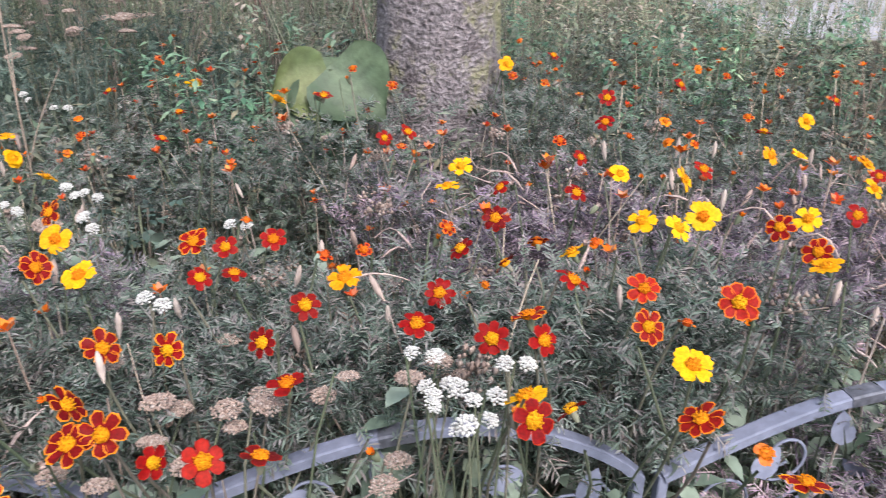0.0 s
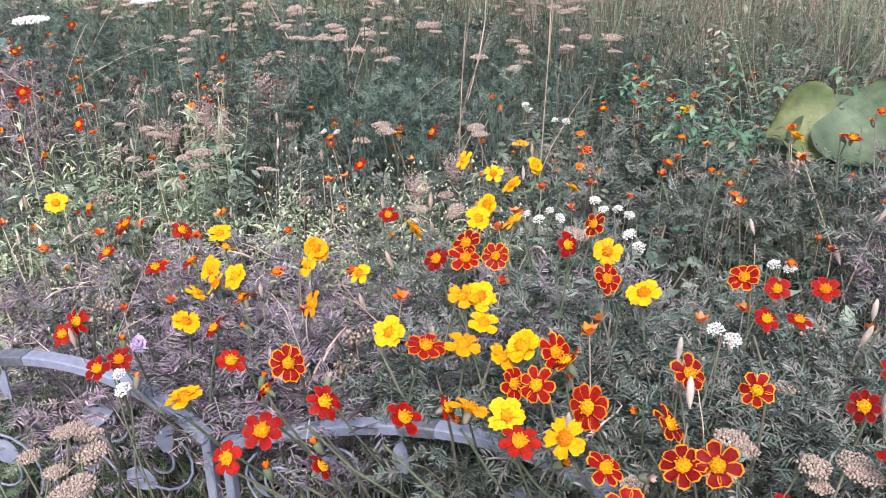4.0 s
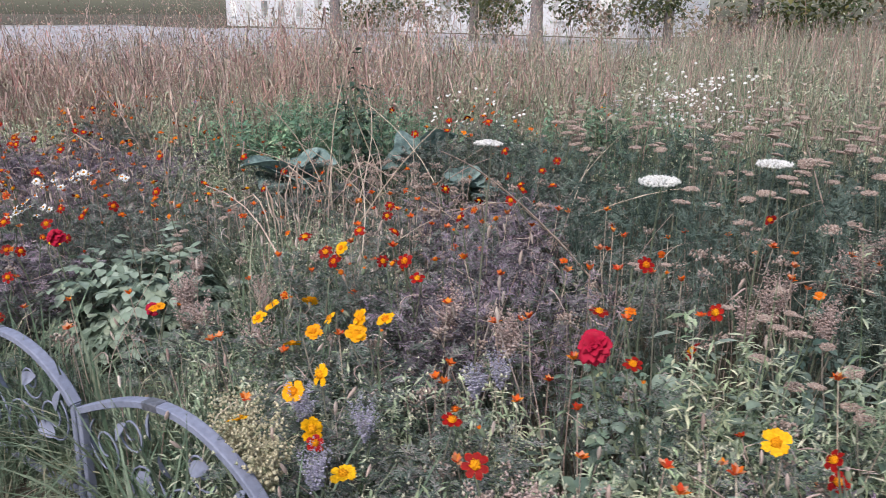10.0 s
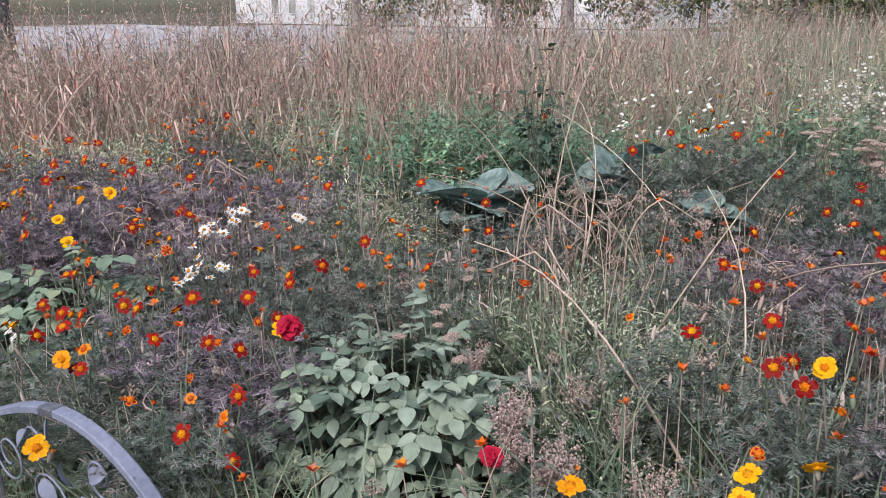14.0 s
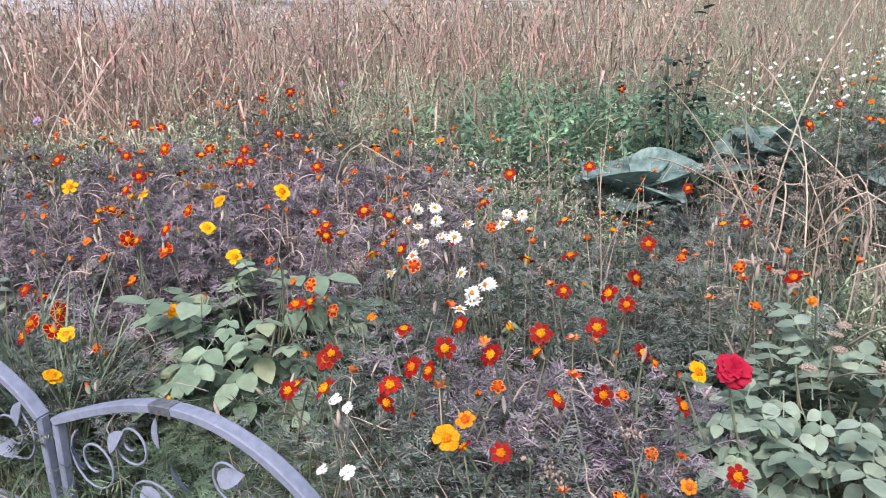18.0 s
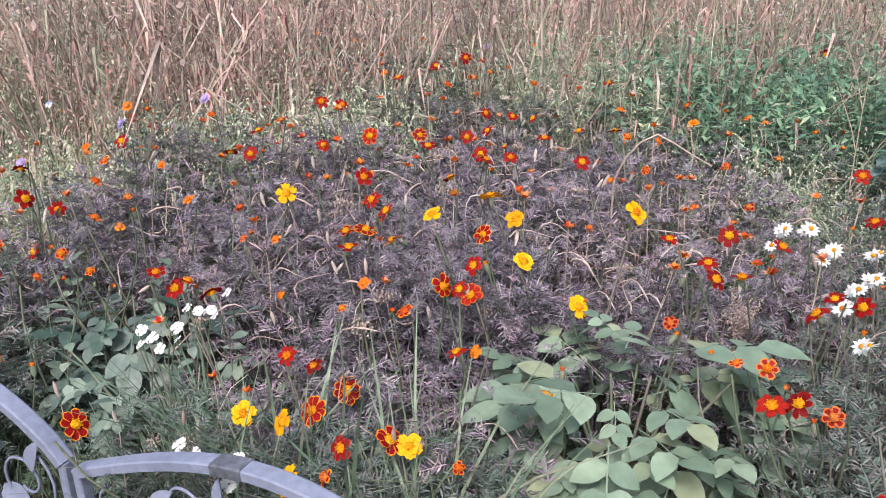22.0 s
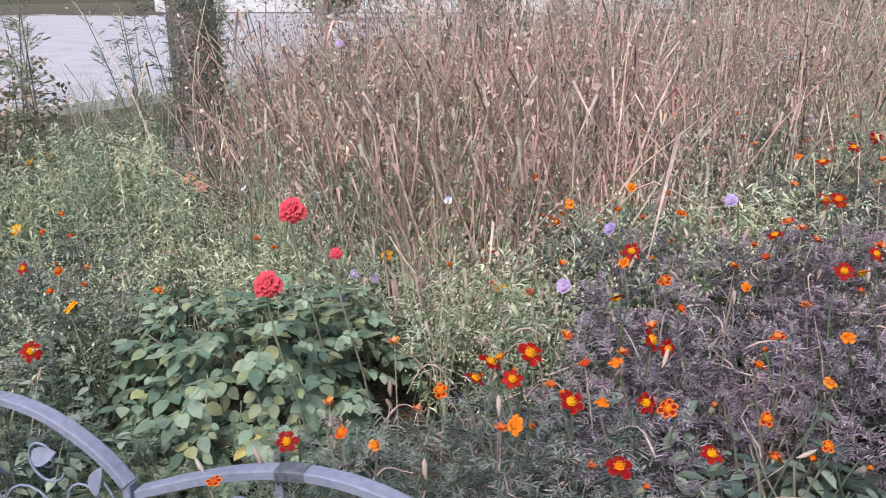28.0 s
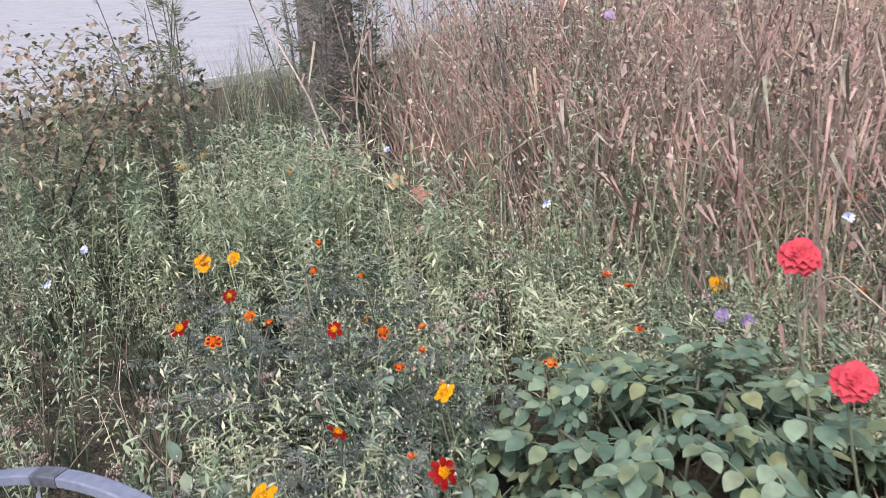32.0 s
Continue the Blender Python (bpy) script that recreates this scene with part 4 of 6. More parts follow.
# ---- the fence: arched panels of grey metal with scrolls and leaves ----
def rail_height(u):
    """Height of the arched top rail over a panel, u from 0 to 1."""
    return 0.355 + 0.135 * math.sin(math.pi * min(1, max(0, 1 - u)) ** 0.8)


def flat_bar(points, wide, thick):
    """A bar of rectangular section along points in the xz plane."""
    p = np.asarray(points, float)
    d = np.gradient(p, axis=0)
    d /= np.linalg.norm(d, axis=1)[:, None]
    up = np.stack([-d[:, 2], 0 * d[:, 0], d[:, 0]], 1)
    y = np.array([0, 1.0, 0])
    c = 0.22
    prof = [(-1 + c, -1), (1 - c, -1), (1, -1 + c), (1, 1 - c), (1 - c, 1), (-1 + c, 1), (-1, 1 - c), (-1, -1 + c)]
    v = np.concatenate([[q + y * a * wide / 2 + n_ * b * thick / 2 for a, b in prof] for q, n_ in zip(p, up)])
    f, s = [], 8
    for i in range(len(p) - 1):
        for j in range(s):
            k = (j + 1) % s
            f += [(i * s + j, i * s + k, (i + 1) * s + k), (i * s + j, (i + 1) * s + k, (i + 1) * s + j)]
    e = (len(p) - 1) * s
    f += [(0, j + 1, j) for j in range(1, s - 1)] + [(e, e + j, e + j + 1) for j in range(1, s - 1)]
    return v, np.array(f)


def fence_panel(length):
    ob = thing("fence_panel", (0, 0, 0), "low grey metal garden fence panel with an arched rail and scrolls", "fence", "panels of the bed's fence")
    for x in (0.012, length - 0.012):
        part("post", make_mesh("fence_post", *flat_bar([(x, 0, -0.05), (x, 0, 0.2), (x, 0, 0.358)], 0.024, 0.02), M_METAL, smooth=False), ob)
    part("top_rail", make_mesh("top_rail", *flat_bar([(0.012 + u * (length - 0.024), 0, rail_height(u)) for u in np.linspace(0, 1, 25)], 0.034, 0.020), M_METAL, smooth=False), ob)
    part("joint_sleeve", make_mesh("joint_sleeve", *flat_bar([(0.012 + u * (length - 0.024), 0, rail_height(u)) for u in np.linspace(0.44, 0.52, 5)], 0.037, 0.023), M_METALDARK, smooth=False), ob, label="dark worn sleeve over the rail's joint")
    part("bottom_rail", make_mesh("bottom_rail", *flat_bar([(x, 0, 0.07) for x in np.linspace(0.02, length - 0.02, 5)], 0.02, 0.012), M_METAL, smooth=False), ob)
    for s in (0, 1):
        for k, (cx, cz, r0, turns, ph) in enumerate(((0.13, 0.28, 0.085, 1.5, 2.2), (0.30, 0.20, 0.10, 1.4, -0.6), (0.25, 0.36, 0.06, 1.3, 3.5))):
            t = np.linspace(0, 1, 26)
            rr_ = r0 * (1 - 0.75 * t)
            aa = ph + turns * 2 * np.pi * t
            x = cx + rr_ * np.cos(aa)
            p = np.stack([x if s == 0 else length - x, 0 * t + 0.004 * (k - 1), cz + rr_ * np.sin(aa)], 1)
            part("scroll", make_mesh("scroll", *tube(p, 0.0032, 5), M_METAL), ob)
    for k, (x, z, a) in enumerate(((0.10, 0.25, 2.4), (0.19, 0.33, 0.9), (0.29, 0.27, -0.8), (0.36, 0.38, 1.7), (0.44, 0.30, 2.6), (0.52, 0.36, 0.4), (0.60, 0.25, -0.5), (0.69, 0.31, 1.2))):
        v, f = leaf(0.075, 0.042, 0.3, 0.1, 6)
        v2 = v - np.array([0, 0, 0.002])
        lf = (np.concatenate([v, v2]), np.concatenate([f, f[:, ::-1] + len(v)]))
        m = rot("y", -a) @ rot("x", 1.1 + 0.3 * math.sin(k * 3))
        part("metal_leaf", make_mesh("metal_leaf", *moved(lf, (x * length / 0.8, -0.008, z), m), M_METAL), ob)
    return ob


for (x0, y0), (x1, y1) in zip(POSTS[:-1], POSTS[1:]):
    panel = fence_panel(math.dist((x0, y0), (x1, y1)) - 0.02)
    panel.matrix_basis = Matrix.Translation((x1, y1, 0)) @ Matrix.Rotation(math.atan2(y0 - y1, x0 - x1), 4, "Z") @ Matrix.Rotation(rng.normal(0, 0.02), 4, "X")


# ---- bloom heads ----
def petal(length, width, rows=4, cols=4, notch=0.12, cup=0.25, curl=0.1, ruffle=0.0, seed=0, rim=0.2):
    """A petal along +x; returns vertices, triangles and which of them make its margin."""
    r_ = np.random.default_rng(seed)
    v, f, edge = [], [], []
    ph = r_.uniform(0, 6)
    for i in range(rows + 1):
        u = (0, 0.32, 0.64, 1 - rim, 1)[i]
        half = width / 2 * (0.28 + 0.72 * math.sin(min(1, u * 1.05) * 1.75) ** 1.1) * (1 - 0.25 * max(0, u - 0.8) / 0.2)
        for j in range(cols + 1):
            w = (-1, -1 + 1.6 * rim, 0, 1 - 1.6 * rim, 1)[j]
            x = length * (u - (notch * (1 - abs(math.cos(w * 2.6))) + 0.10 * w * w) * u**3)
            v.append((x, half * w, length * (cup * u * (1 - u) + curl * u * u) + 0.12 * half * w * w + ruffle * length * math.sin(5 * w + ph) * u))
    for i in range(rows):
        for j in range(cols):
            a = i * (cols + 1) + j
            f += [(a, a + cols + 1, a + cols + 2), (a, a + cols + 2, a + 1)]
            m = i == rows - 1 or (j in (0, cols - 1) and i > 0)
            edge += [m, m]
    return np.array(v), np.array(f), np.array(edge)


def head_mesh(name, petals, r, width, mats, seed, margin, layers=1, cup=0.25, rim=0.2):
    r_ = np.random.default_rng(seed)
    vs, fs, sl, n = [], [], [], 0
    for lay in range(layers):
        for k in range(petals):
            ll = r * (1 - 0.28 * lay) * r_.uniform(0.88, 1.06)
            v, f, e = petal(ll, width * r_.uniform(0.9, 1.12) * (1 - 0.15 * lay), cup=cup, notch=r_.uniform(0.05, 0.2), curl=r_.uniform(-0.15, 0.12) + 0.25 * lay, ruffle=0.05, seed=seed * 31 + k, rim=rim)
            m = turned(2 * np.pi * (k + 0.5 * lay) / petals + r_.normal(0, 0.06), r_.normal(-0.05, 0.1))
            v = (v + (r * 0.10, 0, 0.0015 * (k % 2) + 0.003 * lay)) @ m.T
            vs.append(v), fs.append(f + n), sl.append(np.where(e, 1, 0) if margin else np.zeros(len(f)))
            n += len(v)
    # the green cup below the petals
    v, f = tube([(0, 0, -r * 0.75), (0, 0, -r * 0.5), (0, 0, -r * 0.15), (0, 0, 0.0)], [r * 0.1, r * 0.2, r * 0.24, r * 0.2], 7)
    vs.append(v), fs.append(f + n), sl.append(np.full(len(f), 2))
    return make_mesh(name, np.concatenate(vs), np.concatenate(fs), [*mats, M_STEM], np.concatenate(sl))


R0 = 0.027
HEADS = {
    "red": [head_mesh("red_head", p, R0, R0 * wd, (M_RED, M_EDGE), s, True, cup=0.7 if s in (4, 7) else 0.25, rim=0.07) for s, p, wd in ((1, 6, 0.72), (2, 7, 0.62), (3, 6, 0.76), (4, 8, 0.55), (5, 5, 0.86), (6, 7, 0.66), (7, 5, 0.8))],
    "two": [head_mesh("two_coloured_head", p, R0 * 1.14, R0 * 0.72, (M_RED, M_GOLDEDGE), s, True, rim=0.1) for s, p in ((11, 8), (12, 8), (13, 7), (14, 9))],
    "yellow": [head_mesh("yellow_head", p, R0 * 1.08, R0 * 0.92, (M_YELLOW, M_YELLOW), s, False, ly) for s, p, ly in ((21, 5, 1), (22, 6, 1), (23, 5, 2), (24, 6, 1), (25, 7, 2))],
    "orange": [head_mesh("orange_head", p, R0 * sz, R0 * 0.5, (mt, M_ORANGE), s, True, cup=0.5) for s, p, sz, mt in ((31, 5, 0.62, M_RED), (32, 6, 0.7, M_ORANGE), (33, 5, 0.55, M_ORANGE), (34, 6, 0.75, M_RED))],
}


def dome(name, r, h, mat):
    """A raised disc of packed florets."""
    pieces = [moved(ball(r * 0.98, h / r), (0, 0, h * 0.2))]
    for k in range(15):
        a, q = k * 2.4, r * math.sqrt((k + 0.5) / 15) * 0.95
        pieces.append(moved(bud(r * 0.16), (q * math.cos(a), q * math.sin(a), h * (0.25 + 0.95 * math.sqrt(max(0, 1 - (q / r) ** 2))))))
    return make_mesh(name, *join(pieces), mat)


DISC = dome("golden_centre", 0.0128, 0.009, M_DISC)
DISC_SMALL = dome("small_golden_centre", 0.0105, 0.009, M_ORANGE)
STEMS = [make_mesh("stem", *tube([(b * math.sin(u * 3.1), 0.5 * b * math.sin(u * 5), u) for u in np.linspace(0, 1, 7)], np.linspace(0.0035, 0.0022, 7), 5), M_STEM) for b in (0.03, -0.05, 0.07)]


def bud_mesh(seed, mat):
    """A closed or spent head in its long green cup."""
    cup = tube([(0, 0, -0.022), (0, 0, -0.014), (0, 0, -0.004), (0, 0, 0.0)], [0.002, 0.006, 0.0068, 0.006], 7)
    tuft_ = join([moved(leaf(0.012, 0.006, 0.2, 0.0, 2), (0.002 * math.cos(a), 0.002 * math.sin(a), -0.002), turned(a, -1.2)) for a in np.linspace(0, 6.28, 8)[:-1]])
    v, f = join([cup, tuft_])
    return make_mesh("bud", v, f, [M_STEM, mat], [0] * len(cup[1]) + [1] * len(tuft_[1]))


BUD = [bud_mesh(1, M_ORANGE), bud_mesh(2, M_PLUME), bud_mesh(3, M_ORANGE)]


def stand(top, foot, tilt_to, spin):
    """The pose of a head at top whose face looks along tilt_to."""
    z = Vector(tilt_to).normalized()
    q = z.to_track_quat("Z", "Y").to_matrix().to_4x4()
    return Matrix.Translation(Vector(top) - Vector(foot)) @ q @ Matrix.Rotation(spin, 4, "Z")


def stem_pose(top, foot, thick=1.0):
    d = Vector(top) - Vector(foot)
    return d.to_track_quat("Z", "Y").to_matrix().to_4x4() @ Matrix.Diagonal((thick, thick, d.length, 1))


def foliage(seed, leaves, radius, low, kind):
    """A loose mound of finely cut leaves, one unit tall."""
    r_ = np.random.default_rng(seed)
    out = []
    for k in range(leaves):
        a, q, h = r_.uniform(0, 6.28), radius * math.sqrt(r_.uniform(0, 1)), low + (1 - low) * r_.uniform(0, 1) ** 0.42
        size = r_.uniform(0.034, 0.07)
        out.append(moved(feather(size, int(r_.integers(5, 7)), r_.uniform(0.26, 0.42)), (q * math.cos(a), q * math.sin(a), h * 0.55), turned(a + r_.normal(0, 1.2), r_.uniform(-0.9, 0.55), r_.normal(0, 0.45))))
    for k in range(9):
        a = r_.uniform(0, 6.28)
        e = np.array([math.cos(a) * radius * r_.uniform(0.2, 0.9), math.sin(a) * radius * r_.uniform(0.2, 0.9), r_.uniform(0.35, 0.55)])
        out.append(ribbon([(0, 0, 0), e * (0.3, 0.3, 0.5), e * (0.7, 0.7, 0.85), e], [0.0055, 0.005, 0.004, 0.002], np.array([math.cos(a * 5), math.sin(a * 5), 0])))
    return join(out)


GREEN_MOUND = [make_mesh("green_mound", *foliage(s, 150, 0.19, 0.3, "g"), M_FEATHER) for s in (101, 102, 103)]
MAUVE_MOUND = [make_mesh("mauve_mound", *foliage(s, 170, 0.2, 0.3, "m"), M_MAUVE) for s in (111, 112, 113)]
MAUVE = [(-6.87, 0.66, 0.9), (-5.3, 0.4, 0.45), (-6.77, 1.48, 0.7), (-7.75, 0.05, 0.65), (-7.73, 0.83, 0.7), (-7.41, -0.26, 0.5), (-1.2, 0.82, 0.22), (-3.43, 1.58, 0.3), (1.0, 1.7, 0.5), (0.2, 1.9, 0.4), (-0.9, 1.25, 0.35), (-1.75, 1.0, 0.5), (-7.37, 1.38, 0.6), (-4.29, 2.34, 0.4), (-5.85, 2.75, 0.4)]
LABELS = {"red": "dark red marigold with golden centres and feathery leaves", "two": "red and gold edged marigold with feathery leaves", "yellow": "bright yellow marigold with feathery leaves", "orange": "fading orange marigold heads on thin stems"}


def marigolds(kind, some):
    """Gathers heads that stand close together on one plant each."""
    left = list(some)
    while left:
        seed_ = left[0]
        mine = [q for q in left if math.dist(q[:2], seed_[:2]) < 0.2][:7]
        left = [q for q in left if q not in mine]
        fx = sum(q[0] for q in mine) / len(mine) + rng.normal(0, 0.03)
        foot = (fx, max(sum(q[1] for q in mine) / len(mine) + 0.05, float(fence_y(fx)) + 0.14), 0.0)
        top = min(q[2] for q in mine)
        mauve = any(math.dist(foot[:2], c[:2]) < c[2] for c in MAUVE) and (foot[1] > float(fence_y(foot[0])) + 0.42 or foot[0] > 0.4 or abs(foot[0] + 1.75) < 0.6)
        label = LABELS[kind] if not mauve else LABELS[kind].replace("feathery leaves", "dull mauve feathery leaves")
        ob = thing("marigold_plant", foot, label, "flower", "marigolds in the bed")
        mesh = (MAUVE_MOUND if mauve else GREEN_MOUND)[int(rng.integers(0, 3))]
        hgt = max(0.25, top - 0.05) / 0.6
        wide = 1.0 if len(mine) > 1 else 0.8
        if open_ground(np.array(foot[:1]), np.array(foot[1:2]))[0]:
            part("foliage", mesh, ob, Matrix.Rotation(rng.uniform(0, 6.28), 4, "Z") @ Matrix.Diagonal((wide, wide, hgt, 1)), kind="stuff")
        for q in mine:
            face = (rng.normal(0.12, 0.5), rng.normal(-0.42, 0.5), 0.8)
            size = (rng.uniform(0.8, 1.05) if kind in ("two", "yellow") else rng.uniform(0.74, 1.04)) * (1.06 if q[0] > -2.2 and kind != "orange" else 1.0)
            head = part("flower", HEADS[kind][int(rng.integers(0, len(HEADS[kind])))], ob, stand(q, foot, face, rng.uniform(0, 6.28)) @ Matrix.Scale(size, 4))
            part("disc", DISC_SMALL if kind == "orange" else DISC, head, Matrix.Translation((0, 0, 0.001)))
            if rng.uniform() < 0.45:
                tip = (q[0] + rng.normal(0, 0.05), q[1] + abs(rng.normal(0.03, 0.05)), q[2] - rng.uniform(0.0, 0.06))
                part("bud", BUD[int(rng.integers(0, 3))], ob, stand(tip, foot, (rng.normal(0, 0.5), rng.normal(-0.2, 0.5), 0.8), rng.uniform(0, 6.28)))
                part("stem", STEMS[int(rng.integers(0, 3))], ob, stem_pose(tip, foot, 0.8))
            under = Vector(q) - Vector(face).normalized() * 0.018
            part("stem", STEMS[int(rng.integers(0, 3))], ob, stem_pose(under, foot))


# ---- white and lilac flowers ----
def daisy_head(seed):
    r_ = np.random.default_rng(seed)
    return make_mesh("daisy_petals", *join([moved(leaf(0.017, 0.008, 0.1, 0.1 + r_.uniform(-0.2, 0.3), 3), (0.005 * math.cos(a), 0.005 * math.sin(a), 0), turned(a, r_.normal(-0.1, 0.15))) for a in np.linspace(0, 6.28, 13)[:-1]]), M_WHITE)


DAISY = [daisy_head(s) for s in (1, 2, 3)]
DAISY_EYE = dome("daisy_eye", 0.006, 0.005, M_DISC)
for some in DAISIES:
    for q in some:
        foot = (q[0] + rng.normal(0, 0.03), q[1] + 0.06, 0.0)
        ob = thing("daisy", foot, "white daisy with a yellow eye among the marigolds", "flower", "white daisies in the bed")
        for k in range(int(rng.integers(1, 4))):
            top = (q[0] + (0.035 * math.cos(k * 2.1) if k else 0), q[1] + (0.035 * math.sin(k * 2.1) if k else 0), q[2] - 0.02 * k)
            face = (rng.normal(0, 0.3), rng.normal(-0.5, 0.3), 0.8)
            head = part("flower", DAISY[k % 3], ob, stand(top, foot, face, rng.uniform(0, 6)) @ Matrix.Scale(rng.uniform(0.85, 1.15), 4))
            part("disc", DAISY_EYE, head)
            part("stem", STEMS[k % 3], ob, stem_pose(top, foot, 0.7))


def cluster_mesh(name, n, r, size, mat, seed, flat=0.25):
    """A flattened cluster of tiny florets."""
    r_ = np.random.default_rng(seed)
    pieces = []
    for k in range(n):
        a, q = k * 2.4, r * math.sqrt((k + 0.5) / n)
        pieces.append(moved(bud(size * r_.uniform(0.75, 1.3)), (q * math.cos(a) * r_.uniform(0.85, 1.1), q * math.sin(a), flat * r * (1 - (q / r) ** 2) + r_.normal(0, size * 0.3))))
    return make_mesh(name, *join(pieces), mat)


WHITE_FLOWER = [head_mesh("white_flower", 5, 0.017, 0.017, (M_WHITE, M_WHITE), s, False, cup=0.1) for s in (44, 45)]
WHITE_CLUSTER = [cluster_mesh("white_cluster", 38, 0.017, 0.0034, M_WHITE, s, 0.5) for s in (1, 2, 3)]
for some in WHITES:
    for q in some:
        foot = (q[0] + rng.normal(0, 0.03), q[1] + 0.04, 0.0)
        ob = thing("white_flower" if q[0] < -3 else "white_yarrow", foot, "white flower with round petals on a thin stem" if q[0] < -3 else "small white flower cluster on a thin stem", "flower", "white clusters in the bed")
        for k in range(2):
            top = (q[0] + 0.03 * k, q[1] + rng.normal(0, 0.02), q[2] - 0.01 * k)
            if q[0] < -3:
                part("flower", WHITE_FLOWER[k], ob, stand(top, foot, (rng.normal(0, 0.3), -0.55, 0.8), rng.uniform(0, 6)) @ Matrix.Scale(rng.uniform(0.66, 0.88), 4))
            else:
                part("floret_head", WHITE_CLUSTER[int(rng.integers(0, 3))], ob, stand(top, foot, (rng.normal(0, 0.25), -0.35, 0.9), rng.uniform(0, 6)) @ Matrix.Scale(rng.uniform(0.6, 0.95), 4), kind="stuff")
            part("stem", STEMS[k % 3], ob, stem_pose(top, foot, 0.7))

LILAC = head_mesh("lilac_head", 8, 0.019, 0.014, (M_PURPLE, M_PURPLE), 41, False, 2)
BLUE_HEAD = head_mesh("blue_head", 9, 0.016, 0.008, (M_BLUE, M_BLUE), 42, False)
for name, mesh, groups, label in (("lilac_flower", LILAC, LILACS, "lilac flower on a thin tall stem"), ("cornflower", BLUE_HEAD, BLUES, "small blue flower among pale weeds")):
    for some in groups:
        for q in some:
            foot = (q[0] + rng.normal(0, 0.04), q[1] + 0.05, 0.0)
            ob = thing(name, foot, label, "flower", name + "s in the bed")
            part("flower", mesh, ob, stand(q, foot, (rng.normal(0.1, 0.25), -0.7, 0.6), rng.uniform(0, 6)))
            part("stem", STEMS[1], ob, stem_pose(q, foot, 0.8))


# ---- roses ----
def rose_petals(name, r, mat, seed):
    """Petals of a full rose: mesh and pose of each."""
    r_ = np.random.default_rng(seed)
    out = []
    for ring, (n, lean, ln) in enumerate(((4, 1.5, 0.55), (5, 1.3, 0.68), (6, 1.08, 0.8), (7, 0.85, 0.88), (8, 0.58, 0.92), (7, 0.25, 0.9))):
        for k in range(n):
            v, f, _ = petal(r * ln * r_.uniform(0.78, 1.15), r * (0.7 + 0.07 * ring), notch=0.02, cup=0.6, curl=-0.4, ruffle=0.15, seed=seed + 10 * ring + k)
            a = 2 * np.pi * k / n + ring * 0.7 + r_.normal(0, 0.1)
            m = rot("z", a) @ rot("y", -(lean + r_.normal(0, 0.12)))
            out.append((make_mesh(name, v, f, mat), Matrix.Translation((0, 0, 0.07 * (6 - ring) * r)) @ Matrix(m.tolist()).to_4x4()))
    return out


ROSE_RED, ROSE_CORAL = rose_petals("crimson_petal", 0.044, M_ROSERED, 3), rose_petals("coral_petal", 0.041, M_CORAL, 5)


def compound_leaf(seed, size, leaflets=5):
    """A stalk with paired oval leaflets."""
    r_ = np.random.default_rng(seed)
    out = [ribbon([(0, 0, 0), (size * 1.1, 0, size * 0.1), (size * 2, 0, 0)], [0.003, 0.003, 0.002], np.array([0, 1.0, 0]))]
    out.append(moved(leaf(size * 1.15, size * 0.78, 0.18, 0.2, 5, 0.06), (size * 1.95, 0, 0), turned(r_.normal(0, 0.15), r_.normal(0.1, 0.15))))
    for i in range((leaflets - 1) // 2):
        for s in (-1, 1):
            out.append(moved(leaf(size * r_.uniform(0.85, 1.1), size * 0.7, 0.18, 0.2, 5, 0.06), (size * (0.75 + 0.85 * i), 0, size * 0.06), turned(s * r_.uniform(0.9, 1.25), r_.normal(0.12, 0.2))))
    return join(out)


def leafy_bush(name, x, y, w, h, n, size, mat, label, leaflets=5, category="rose bush", yellow=0, room=1.0):
    ob = thing(name, (x, y, 0), label, category, "leafy bushes in the bed")
    CLEAR.append((x, y, (w * 0.48 + 0.07) * room))
    canes = []
    for k in range(10):
        a = k * 2.4
        e = np.array([math.cos(a) * w * 0.45 * math.sqrt((k + 0.5) / 10), math.sin(a) * w * 0.4 * math.sqrt((k + 0.5) / 10), h * rng.uniform(0.72, 0.95)])
        p = np.array([e * (q**1.3, q**1.3, q) for q in np.linspace(0, 1, 6)])
        part("cane", make_mesh("cane", *tube(p, np.linspace(0.006, 0.003, 6), 5), M_STEM), ob)
        canes.append(p)
    tmpl = [compound_leaf(s, size, leaflets) for s in range(5)]
    az, up = rng.uniform(0, 6.28, n), rng.uniform(-0.12, 1, n)
    lump = 1 + 0.16 * np.sin(3 * az + x) + 0.12 * np.sin(7 * az + 5 * up)
    depth_ = (1 - 0.5 * rng.uniform(0, 1, n) ** 2.2) * lump
    side = np.sqrt(np.clip(1 - up**2, 0.05, 1))
    at = np.stack([np.cos(az) * side * w * 0.46 * depth_, np.sin(az) * side * w * 0.42 * depth_, h * (0.30 + 0.62 * up * depth_)], 1)
    at[:, 2] = np.clip(at[:, 2], 0.04, None)
    yaw = az + rng.normal(0, 0.6, n)
    part("leaves", make_mesh("bush_leaves", *spread_out(tmpl, at, yaw, np.clip(0.75 - 0.75 * up + rng.normal(0, 0.45, n), -0.3, 1.3), rng.uniform(0.5, 1.25, n)), mat), ob, kind="stuff")
    for k in range(yellow):
        me = make_mesh("yellowed_leaf", *moved(leaf(size * 1.2, size * 0.85, 0.2, 0.2, 5, 0.06), (rng.uniform(0.30, 0.42) * w, -rng.uniform(0.2, 0.36) * w, rng.uniform(0.4, 0.6) * h), turned(rng.uniform(-2, 0), rng.uniform(0, 0.5))), M_YELLOWLEAF)
        part("yellowed_leaf", me, ob, label="yellowed leaf")
    return ob


